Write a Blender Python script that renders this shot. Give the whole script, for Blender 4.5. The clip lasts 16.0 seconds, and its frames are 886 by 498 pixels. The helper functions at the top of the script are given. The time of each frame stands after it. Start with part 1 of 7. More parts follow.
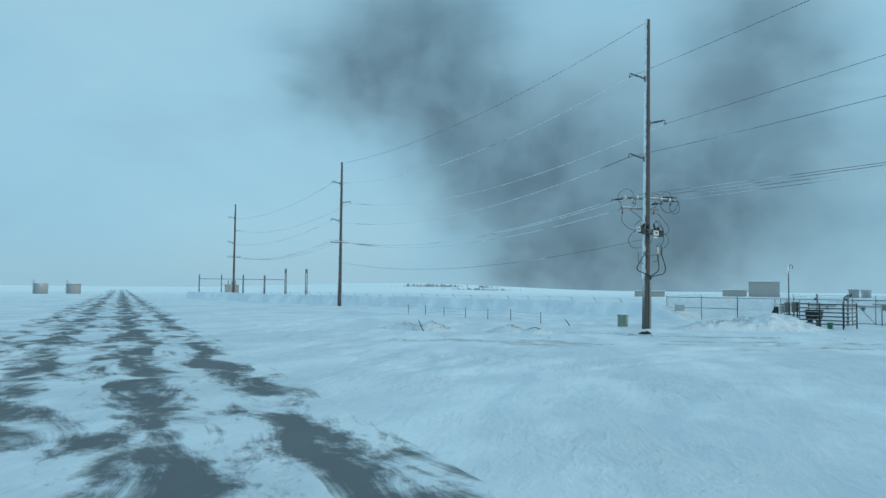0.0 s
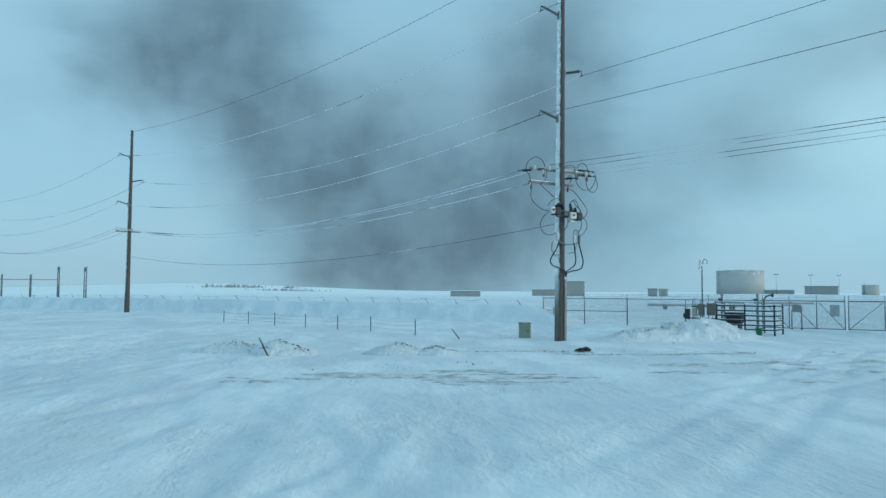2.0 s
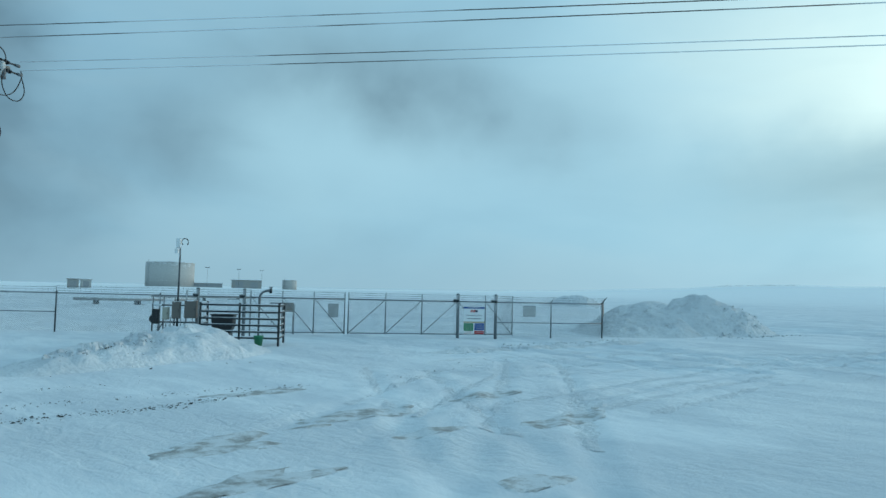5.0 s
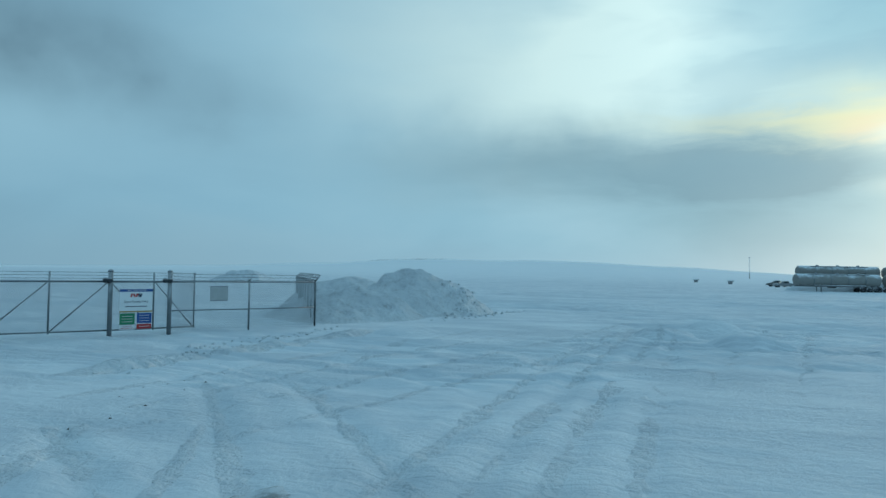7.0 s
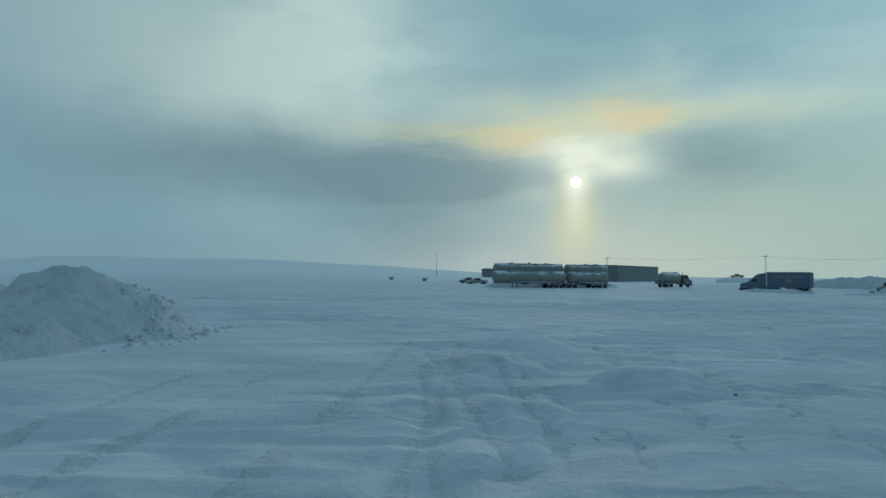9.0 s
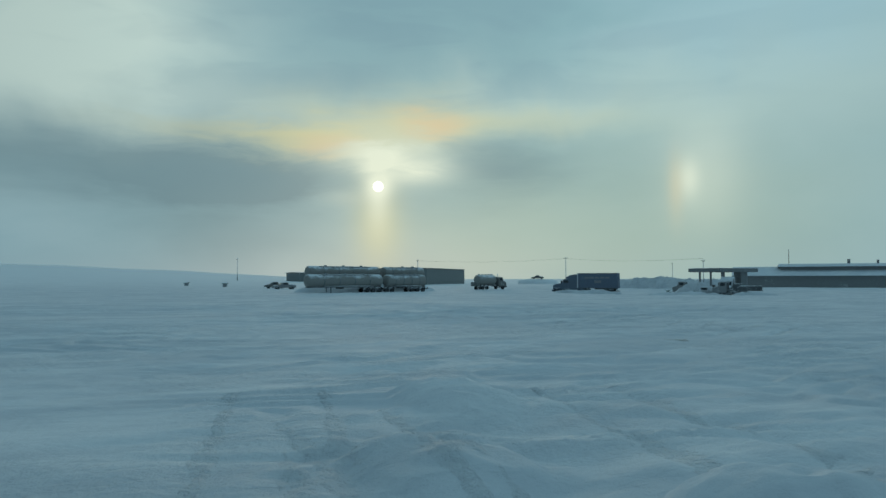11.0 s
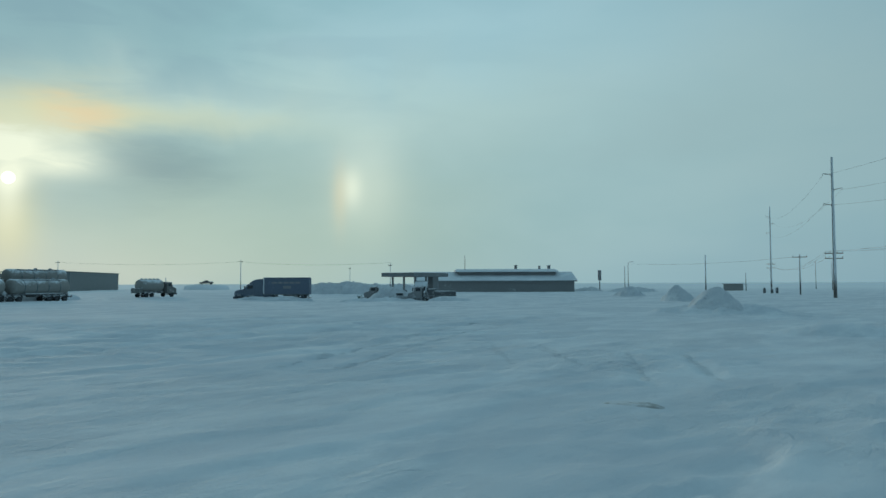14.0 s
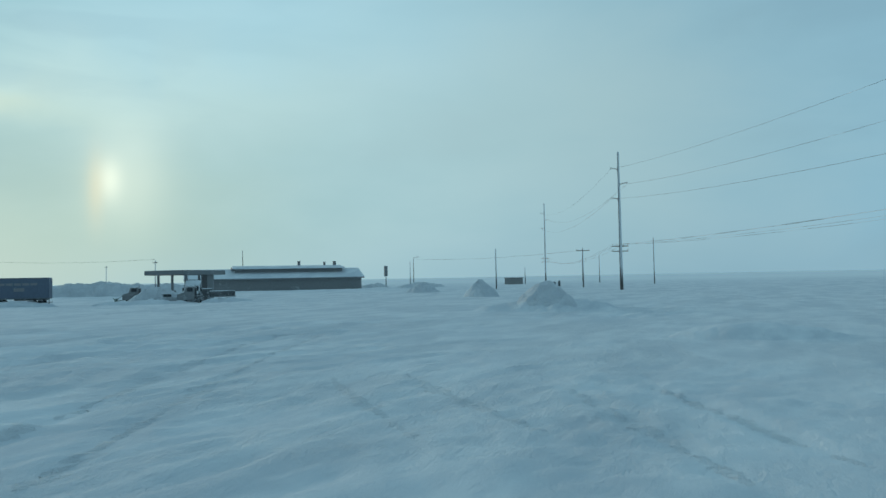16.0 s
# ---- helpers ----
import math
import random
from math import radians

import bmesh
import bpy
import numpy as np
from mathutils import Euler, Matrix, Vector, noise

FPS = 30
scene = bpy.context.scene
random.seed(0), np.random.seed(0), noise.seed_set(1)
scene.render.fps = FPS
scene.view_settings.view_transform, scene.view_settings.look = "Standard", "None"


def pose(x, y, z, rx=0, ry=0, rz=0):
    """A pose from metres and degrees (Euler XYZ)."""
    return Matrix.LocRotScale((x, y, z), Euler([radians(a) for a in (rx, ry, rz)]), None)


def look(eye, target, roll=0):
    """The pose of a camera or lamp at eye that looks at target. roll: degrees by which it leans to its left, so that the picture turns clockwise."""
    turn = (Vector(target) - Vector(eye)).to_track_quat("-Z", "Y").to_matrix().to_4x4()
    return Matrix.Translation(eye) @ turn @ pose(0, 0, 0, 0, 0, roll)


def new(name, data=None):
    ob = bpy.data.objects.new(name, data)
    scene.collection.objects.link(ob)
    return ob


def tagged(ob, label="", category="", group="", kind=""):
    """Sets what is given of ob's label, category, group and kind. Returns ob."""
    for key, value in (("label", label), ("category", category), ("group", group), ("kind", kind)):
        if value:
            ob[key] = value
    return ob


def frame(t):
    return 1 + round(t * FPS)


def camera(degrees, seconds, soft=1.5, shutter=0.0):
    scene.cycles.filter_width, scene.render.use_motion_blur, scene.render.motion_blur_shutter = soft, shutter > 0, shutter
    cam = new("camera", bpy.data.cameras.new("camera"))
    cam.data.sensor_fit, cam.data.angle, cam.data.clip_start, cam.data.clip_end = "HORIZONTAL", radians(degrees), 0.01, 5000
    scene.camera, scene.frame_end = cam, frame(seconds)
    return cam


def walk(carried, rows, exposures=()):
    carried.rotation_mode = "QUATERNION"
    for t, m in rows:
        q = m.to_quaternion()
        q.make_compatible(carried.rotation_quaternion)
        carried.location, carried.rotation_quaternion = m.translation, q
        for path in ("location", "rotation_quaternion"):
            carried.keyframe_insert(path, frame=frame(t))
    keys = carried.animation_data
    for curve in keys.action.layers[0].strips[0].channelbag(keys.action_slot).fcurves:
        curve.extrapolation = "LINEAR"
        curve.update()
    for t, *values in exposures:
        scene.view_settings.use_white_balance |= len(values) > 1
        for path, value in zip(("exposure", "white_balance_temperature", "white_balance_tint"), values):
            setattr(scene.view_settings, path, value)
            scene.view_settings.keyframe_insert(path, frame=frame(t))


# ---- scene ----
# camera and its path: seconds, place, turn in degrees
cam = camera(62.4, 16.0)
PATH = [
    (0, 0.00, 0.00, 2.5, 93.14, -0.58, 10.84),
    (0.5, -1.83, 4.14, 2.5, 93.20, -0.65, 8.88),
    (1, -3.24, 7.87, 2.5, 93.24, -0.47, 5.66),
    (1.5, -4.26, 11.24, 2.5, 93.34, -0.65, 1.14),
    (2, -4.83, 14.12, 2.5, 93.28, -0.29, -4.44),
    (2.5, -5.03, 16.40, 2.5, 93.24, -0.31, -10.81),
    (3, -5.01, 18.60, 2.5, 93.11, -0.81, -17.91),
    (3.5, -4.57, 21.24, 2.5, 93.24, -1.18, -25.52),
    (4, -3.65, 23.83, 2.5, 93.46, -1.43, -33.23),
    (4.5, -2.33, 26.26, 2.5, 93.53, -1.50, -40.61),
    (5, -0.90, 28.63, 2.5, 93.32, -1.37, -47.54),
    (5.2, -0.34, 29.42, 2.5, 93.21, -1.33, -50.10),
    (6, 2.42, 32.53, 2.5, 92.66, -0.53, -60.35),
    (6.8, 6.00, 35.33, 2.5, 92.09, -0.67, -71.01),
    (7.3, 8.67, 36.82, 2.5, 91.57, -1.22, -77.70),
    (7.5, 9.86, 37.32, 2.5, 91.60, -1.23, -80.29),
    (8, 13.04, 38.50, 2.5, 91.71, -0.93, -86.43),
    (8.5, 16.30, 39.24, 2.5, 91.75, -0.22, -92.35),
    (9, 19.28, 39.79, 2.5, 92.00, -0.54, -97.73),
    (9.5, 21.76, 40.04, 2.5, 91.86, 0.32, -102.93),
    (9.7, 22.78, 40.05, 2.5, 92.04, 0.23, -104.83),
    (10.5, 26.89, 39.81, 2.5, 92.31, 0.10, -110.15),
    (11.3, 31.12, 39.18, 2.5, 92.29, 0.15, -115.03),
    (11.8, 33.84, 38.56, 2.5, 92.15, 0.28, -118.89),
    (12, 34.96, 38.24, 2.5, 92.23, 0.22, -120.67),
    (12.5, 37.81, 37.34, 2.5, 92.34, 0.12, -124.98),
    (13, 40.64, 36.19, 2.5, 92.52, 0.10, -129.53),
    (13.5, 43.46, 34.75, 2.5, 92.62, 0.13, -134.30),
    (14, 46.10, 33.03, 2.5, 92.68, 0.19, -138.85),
    (14.5, 48.47, 31.12, 2.5, 92.69, 0.36, -143.38),
    (15, 50.58, 29.15, 2.5, 92.57, 0.70, -147.77),
    (15.5, 52.44, 27.16, 2.5, 92.45, 0.98, -152.00),
    (16, 54.15, 25.08, 2.5, 92.24, 1.10, -156.19),
]
EXPOSURES = [(0.0, 0.0, 6450, 10), (3.0, 0.0, 6450, 10), (4.0, 0.06, 6450, 10), (5.2, -0.22, 6400, 10), (7.3, -0.68, 6050, 8), (8.2, -1.03, 6150, 8), (9.5, -1.15, 6450, 8), (12.0, -1.13, 6600, 8), (14.0, -1.0, 6600, 8), (16.0, -0.75, 6500, 9)]
walk(cam, [(r[0], pose(*r[1:])) for r in PATH], EXPOSURES)

# ---- world: thin overcast with smoke, sun, pillar and a sun dog ----
SUN_AZ, SUN_EL = 108.0, 7.2          # degrees clockwise from +y, and up


class Nodes:
    """Short forms for building node trees."""

    def __init__(self, tree):
        self.tree = tree
        tree.nodes.clear()

    def add(self, kind, operation=None):
        n = self.tree.nodes.new(kind)
        if operation:
            n.operation = operation
        return n

    def put(self, sock, v):
        if isinstance(v, bpy.types.NodeSocket):
            self.tree.links.new(v, sock)
        else:
            sock.default_value = v

    def m(self, op, a, b=None, c=None, clamp=False):
        n = self.add("ShaderNodeMath", op)
        n.use_clamp = clamp
        for i, v in enumerate((a, b, c)):
            if v is not None:
                self.put(n.inputs[i], v)
        return n.outputs[0]

    def mix(self, f, a, b):
        n = self.add("ShaderNodeMix")
        n.data_type = "RGBA"
        self.put(n.inputs[0], f)
        for s, v in ((n.inputs[6], a), (n.inputs[7], b)):
            self.put(s, (*v, 1) if isinstance(v, tuple) and len(v) == 3 else v)
        return n.outputs[2]

    def noise(self, vec, scale, detail=4.0, rough=0.55, dist=0.0):
        n = self.add("ShaderNodeTexNoise")
        if vec is not None:
            self.put(n.inputs["Vector"], vec)
        for k, v in (("Scale", scale), ("Detail", detail), ("Roughness", rough), ("Distortion", dist)):
            n.inputs[k].default_value = v
        return n.outputs["Fac"]

    def ramp(self, v, lo, hi, a=0.0, b=1.0):
        n = self.add("ShaderNodeMapRange")
        n.interpolation_type = "SMOOTHSTEP"
        for i, q in enumerate((v, lo, hi, a, b)):
            self.put(n.inputs[i], q)
        return n.outputs[0]


world = bpy.data.worlds.new("winter_sky")
scene.world = world
world.use_nodes = True
W = Nodes(world.node_tree)
coord = W.add("ShaderNodeTexCoord").outputs["Generated"]
sep = W.add("ShaderNodeSeparateXYZ")
W.put(sep.inputs[0], coord)
DEG = 57.29578
# azimuth, with its seam at the back (250 degrees)
ca, sa = math.cos(radians(70)), math.sin(radians(70))
side = W.m("SUBTRACT", W.m("MULTIPLY", sep.outputs[0], ca), W.m("MULTIPLY", sep.outputs[1], sa))
ahead = W.m("ADD", W.m("MULTIPLY", sep.outputs[0], sa), W.m("MULTIPLY", sep.outputs[1], ca))
az = W.m("ADD", W.m("MULTIPLY", W.m("ARCTAN2", side, ahead), DEG), 70.0)
el = W.m("MULTIPLY", W.m("ARCSINE", sep.outputs[2]), DEG)
# streaky coordinates for cloud: flattened towards the horizon
squash = W.add("ShaderNodeVectorMath", "MULTIPLY")
W.put(squash.inputs[0], coord)
squash.inputs[1].default_value = (1, 1, 2.6)
cloud = W.noise(squash.outputs[0], 2.6, 5, 0.5, 0.3)
fine = W.noise(squash.outputs[0], 5.5, 3, 0.5, 0.3)
puff = W.noise(coord, 7.0, 4, 0.48, 0.2)
wob_az = W.m("MULTIPLY", W.m("SUBTRACT", fine, 0.5), 7.0)
wob_el = W.m("MULTIPLY", W.m("SUBTRACT", puff, 0.5), 6.0)
azw = W.m("ADD", az, wob_az)
elw = W.m("ADD", el, wob_el)
# thin torn wisps, drawn out along the horizon
comb = W.add("ShaderNodeVectorMath", "MULTIPLY")
W.put(comb.inputs[0], coord)
comb.inputs[1].default_value = (1, 1, 4.5)
wisp_a = W.noise(comb.outputs[0], 9.0, 5, 0.55, 0.4)
wisp_b = W.noise(comb.outputs[0], 5.0, 4, 0.5, 0.5)
az_wisp = W.m("ADD", az, W.m("MULTIPLY", W.m("SUBTRACT", wisp_b, 0.5), 7.0))
el_wisp = W.m("ADD", el, W.m("MULTIPLY", W.m("SUBTRACT", wisp_a, 0.5), 3.6))


def blob(a0, e0, sa, se, warp=True, torn=False):
    """A soft patch round azimuth a0 and elevation e0."""
    A, E = (az_wisp, el_wisp) if torn else (azw, elw) if warp else (az, el)
    u = W.m("DIVIDE", W.m("SUBTRACT", A, a0), sa)
    v = W.m("DIVIDE", W.m("SUBTRACT", E, e0), se)
    r = W.m("ADD", W.m("MULTIPLY", u, u), W.m("MULTIPLY", v, v))
    return W.m("EXPONENT", W.m("MULTIPLY", r, -1.0))


def total(parts):
    out = None
    for w, p in parts:
        q = W.m("MULTIPLY", p, w)
        out = q if out is None else W.m("ADD", out, q)
    return out


# overcast: cold and bright away from the sun, grey round it
sunward = blob(SUN_AZ + 10, 8, 52, 60, False)
col = W.mix(sunward, (0.315, 0.605, 0.79), (0.265, 0.475, 0.53))
col = W.mix(W.m("MULTIPLY", W.ramp(cloud, 0.42, 0.72), 0.30), col, (0.50, 0.72, 0.80))
col = W.mix(W.m("MULTIPLY", W.ramp(cloud, 0.50, 0.30), 0.22), col, (0.17, 0.30, 0.40))
# bright sheets of cloud
sheets = total([(0.5, blob(96, 12.5, 12, 2.2)), (0.62, blob(122, 13.2, 16, 2.8)),
                (0.25, blob(140, 14, 12, 5)), (0.5, blob(162, 11, 20, 10))])
cold_sheets = total([(0.85, blob(38, 12, 13, 9)), (0.6, blob(60, 14, 13, 9)), (0.3, blob(-30, 12, 14, 10)), (0.4, blob(152, 19, 20, 8))])
col = W.mix(W.m("MINIMUM", cold_sheets, 0.8), col, (0.46, 0.78, 0.92))
col = W.mix(W.m("MINIMUM", sheets, 0.8), col, (0.54, 0.74, 0.73))
top = total([(0.75, blob(88, 18.5, 9, 7)), (0.5, blob(81, 14, 12, 6)), (0.3, blob(70, 19, 10, 7))])
col = W.mix(W.m("MINIMUM", top, 0.85), col, (0.76, 0.96, 0.90))
# grey bank on both sides of the sun
bank = total([(0.42, blob(SUN_AZ - 13, 4, 8, 3.4)), (0.5, blob(SUN_AZ - 10.0, SUN_EL + 0.7, 7.5, 1.7, torn=True)), (0.42, blob(SUN_AZ - 17, SUN_EL + 0.9, 15, 2.6, torn=True)), (0.5, blob(SUN_AZ + 9.5, SUN_EL + 1.5, 5, 2.2, torn=True)), (0.3, blob(78, 9, 14, 3.0))])
# smoke of a fire behind the rise
smoke = total([(1.1, blob(-18, 16, 4.2, 3.2)), (1.2, blob(-12, 19, 5, 4)), (1.0, blob(-10.5, 14, 4.6, 3.2)), (1.1, blob(-5.5, 10.5, 5, 3.4)),
               (1.2, blob(-2, 6.2, 5.5, 3.8)), (1.4, blob(1.5, 2, 7.0, 3.4)), (1.1, blob(6.5, 5.5, 6, 4.5)), (0.55, blob(2, 12, 7, 5)), (0.75, blob(13, 17, 4.5, 6)),
               (0.45, blob(12, 9, 5, 5)), (0.25, blob(18, 6, 5, 5)), (0.28, blob(26, 11, 5, 4)), (0.32, blob(38, 17, 8, 3.2)), (0.36, blob(47, 15, 6, 3.2)), (0.2, blob(57, 12, 5, 3))])
billow = W.noise(coord, 11.0, 4, 0.5, 0.2)
smoke = W.m("MULTIPLY", smoke, W.ramp(puff, 0.25, 0.65, 0.60, 1.05))
smoke = W.m("SUBTRACT", 1.0, W.m("EXPONENT", W.m("MULTIPLY", smoke, -2.1)))
smoke = W.m("MULTIPLY", smoke, W.ramp(billow, 0.30, 0.68, 0.84, 1.0))
col = W.mix(W.m("MULTIPLY", smoke, 0.93), col, W.mix(W.ramp(billow, 0.35, 0.7), (0.125, 0.225, 0.295), (0.085, 0.16, 0.22)))
# pale blown snow along the horizon
low = W.ramp(el, 5.0, 0.0)
col = W.mix(W.m("MULTIPLY", low, W.m("SUBTRACT", 0.35, W.m("MULTIPLY", W.m("MINIMUM", smoke, 1.0), 0.33))), col, (0.36, 0.56, 0.66))
# lit cloud, pillar and dog, all in the sun's light
hazy = total([(0.30, blob(SUN_AZ + 7, 2.5, 13, 5.5)), (0.48, blob(SUN_AZ + 24, 5, 16, 8))])
col = W.mix(hazy, col, (0.45, 0.56, 0.44))
streaks = W.m("MULTIPLY", W.ramp(wisp_b, 0.44, 0.62), blob(SUN_AZ + 2, 17, 26, 7, False))
col = W.mix(W.m("MULTIPLY", streaks, 0.24), col, (0.19, 0.34, 0.44))
col = W.mix(W.m("MINIMUM", bank, 0.66), col, (0.125, 0.25, 0.315))
warm = total([(0.45, blob(SUN_AZ - 5.5, SUN_EL + 3.6, 5.0, 1.3, torn=True)), (0.4, blob(SUN_AZ + 4.0, SUN_EL + 5.0, 4.0, 1.7, torn=True)), (0.35, blob(SUN_AZ - 1, SUN_EL + 5.2, 6.5, 2.2)), (0.34, blob(SUN_AZ - 11, SUN_EL + 4.0, 8, 0.9, torn=True)),
              (0.52, blob(SUN_AZ, SUN_EL - 2.8, 1.9, 3.2, False)), (0.3, blob(SUN_AZ + 11, SUN_EL + 5.2, 7, 1.3))])
col = W.mix(W.m("MINIMUM", warm, 0.8), col, (0.74, 0.735, 0.42))
amber = total([(0.52, blob(SUN_AZ - 3.8, SUN_EL + 3.2, 2.3, 0.9, torn=True)), (0.6, blob(SUN_AZ + 4.4, SUN_EL + 4.7, 1.9, 1.1, torn=True))])
col = W.mix(W.m("MINIMUM", amber, 0.75), col, (0.80, 0.60, 0.36))
glow = total([(0.72, blob(SUN_AZ + 0.3, SUN_EL + 2.6, 3.2, 1.0, torn=True)), (0.22, blob(SUN_AZ, SUN_EL + 2.2, 1.8, 1.6)), (0.35, blob(SUN_AZ + 1.6, SUN_EL + 1.3, 3.4, 0.6, torn=True)), (0.28, blob(SUN_AZ + 0.8, SUN_EL + 2.4, 5.5, 2.8, False)), (0.42, blob(SUN_AZ + 3.4, SUN_EL + 0.9, 2.4, 0.8, False)), (0.18, blob(SUN_AZ - 2.6, SUN_EL - 0.9, 2.0, 0.7, False)), (0.55, blob(SUN_AZ, SUN_EL - 1.2, 0.9, 2.2, False)), (0.6, blob(SUN_AZ, SUN_EL, 1.1, 0.9, False)),
              (0.5, blob(SUN_AZ + 23.7, SUN_EL + 0.2, 0.8, 1.5, False)), (0.36, blob(SUN_AZ + 25, SUN_EL + 0.5, 2.8, 3.8, False))])
col = W.mix(W.m("MINIMUM", glow, 1.0), col, (0.87, 0.97, 0.81))
dog_edge = total([(0.30, blob(SUN_AZ + 22.8, SUN_EL - 0.4, 0.6, 2.4, False))])
col = W.mix(dog_edge, col, (0.85, 0.70, 0.42))
off_az = W.m("MULTIPLY", W.m("SUBTRACT", az, SUN_AZ), math.cos(radians(SUN_EL)))
off_el = W.m("SUBTRACT", el, SUN_EL)
off = W.m("SQRT", W.m("ADD", W.m("MULTIPLY", off_az, off_az), W.m("MULTIPLY", off_el, off_el)))
disc = W.ramp(off, 0.46, 0.32)
col = W.mix(disc, col, (2.2, 2.2, 2.0))
cloud_bg = W.add("ShaderNodeBackground")
W.put(cloud_bg.inputs[0], col)
# the cloud is thinner and brighter towards the sun;
# the patch at azimuth 205 is added fill for faces turned that way
W.put(cloud_bg.inputs[1], W.m("ADD", W.m("ADD", 0.95, W.m("MULTIPLY", blob(205, 8, 28, 60, False), 0.45)), W.m("MULTIPLY", blob(SUN_AZ + 14, 0, 48, 80, False), 1.13)))
sky = W.add("ShaderNodeTexSky")
sky.sky_type, sky.sun_disc = "NISHITA", False
sky.sun_elevation, sky.sun_rotation = radians(SUN_EL), radians(SUN_AZ)
sky_bg = W.add("ShaderNodeBackground")
W.put(sky_bg.inputs[0], sky.outputs[0])
sky_bg.inputs[1].default_value = 0.06
both = W.add("ShaderNodeMixShader")
both.inputs[0].default_value = 0.92
W.put(both.inputs[1], sky_bg.outputs[0])
W.put(both.inputs[2], cloud_bg.outputs[0])
W.put(W.add("ShaderNodeOutputWorld").inputs[0], both.outputs[0])

sun = new("sun", bpy.data.lights.new("sun", "SUN"))
sun.data.energy, sun.data.angle, sun.data.color = 1.0, radians(11), (1.0, 0.90, 0.74)
sa, se = radians(SUN_AZ), radians(SUN_EL)
sun_way = Vector((math.sin(sa) * math.cos(se), math.cos(sa) * math.cos(se), math.sin(se)))
sun.matrix_world = look(sun_way * 100, (0, 0, 0))

# ---- materials ----
def material(name, build):
    mat = bpy.data.materials.new(name)
    mat.use_nodes = True
    N = Nodes(mat.node_tree)
    bsdf = N.add("ShaderNodeBsdfPrincipled")
    N.put(N.add("ShaderNodeOutputMaterial").inputs[0], bsdf.outputs[0])
    build(N, bsdf)
    return mat


def place(N):
    return N.add("ShaderNodeNewGeometry").outputs["Position"]


def local(N):
    return N.add("ShaderNodeTexCoord").outputs["Object"]


def scaled(N, vec, s, turn=0.0):
    """Coordinates turned so that x runs along the angle given, then scaled."""
    n = N.add("ShaderNodeMapping")
    n.vector_type = "TEXTURE"
    N.put(n.inputs[0], vec)
    n.inputs["Scale"].default_value = tuple(1 / max(q, 1e-3) for q in s)
    n.inputs["Rotation"].default_value = (0, 0, turn)
    return n.outputs[0]


def bump(N, bsdf, h, strength, dist):
    b = N.add("ShaderNodeBump")
    b.inputs["Strength"].default_value, b.inputs["Distance"].default_value = strength, dist
    N.put(b.inputs["Height"], h)
    N.put(bsdf.inputs["Normal"], b.outputs[0])


def rough_metal(name, col, rust, metal=0.6, rough=0.5, scale=14.0, frost=0.0, sheen=0.35):
    """Painted or plain metal: worn, dusty, with frost on what faces up and windward."""
    def build(N, b):
        p = place(N)
        n1, n2 = N.noise(p, scale, 5), N.noise(p, scale * 0.16, 4)
        c = N.mix(N.ramp(n1, 0.55, 0.75), col, rust)
        c = N.mix(N.ramp(n2, 0.35, 0.75, 0.0, sheen), c, tuple(min(1, q * 1.5 + 0.05) for q in col))
        if frost:
            g = N.add("ShaderNodeSeparateXYZ")
            N.put(g.inputs[0], N.add("ShaderNodeNewGeometry").outputs["Normal"])
            face = N.m("ADD", N.m("MULTIPLY", g.outputs[2], 0.9), N.m("MULTIPLY", g.outputs[0], -0.35))
            f = N.ramp(N.m("ADD", face, N.m("SUBTRACT", n2, 0.5)), 0.35, 0.75, 0.0, frost)
            c = N.mix(f, c, (0.80, 0.83, 0.86))
            N.put(b.inputs["Metallic"], N.m("MULTIPLY", N.m("SUBTRACT", 1.0, f), metal))
        else:
            b.inputs["Metallic"].default_value = metal
        N.put(b.inputs["Base Color"], c)
        N.put(b.inputs["Roughness"], N.ramp(n1, 0.3, 0.7, rough - 0.1, rough + 0.15))
        bump(N, b, n1, 0.2, 0.004)
    return material(name, build)


WIND = radians(-97)          # the way the wind-cut drifts run


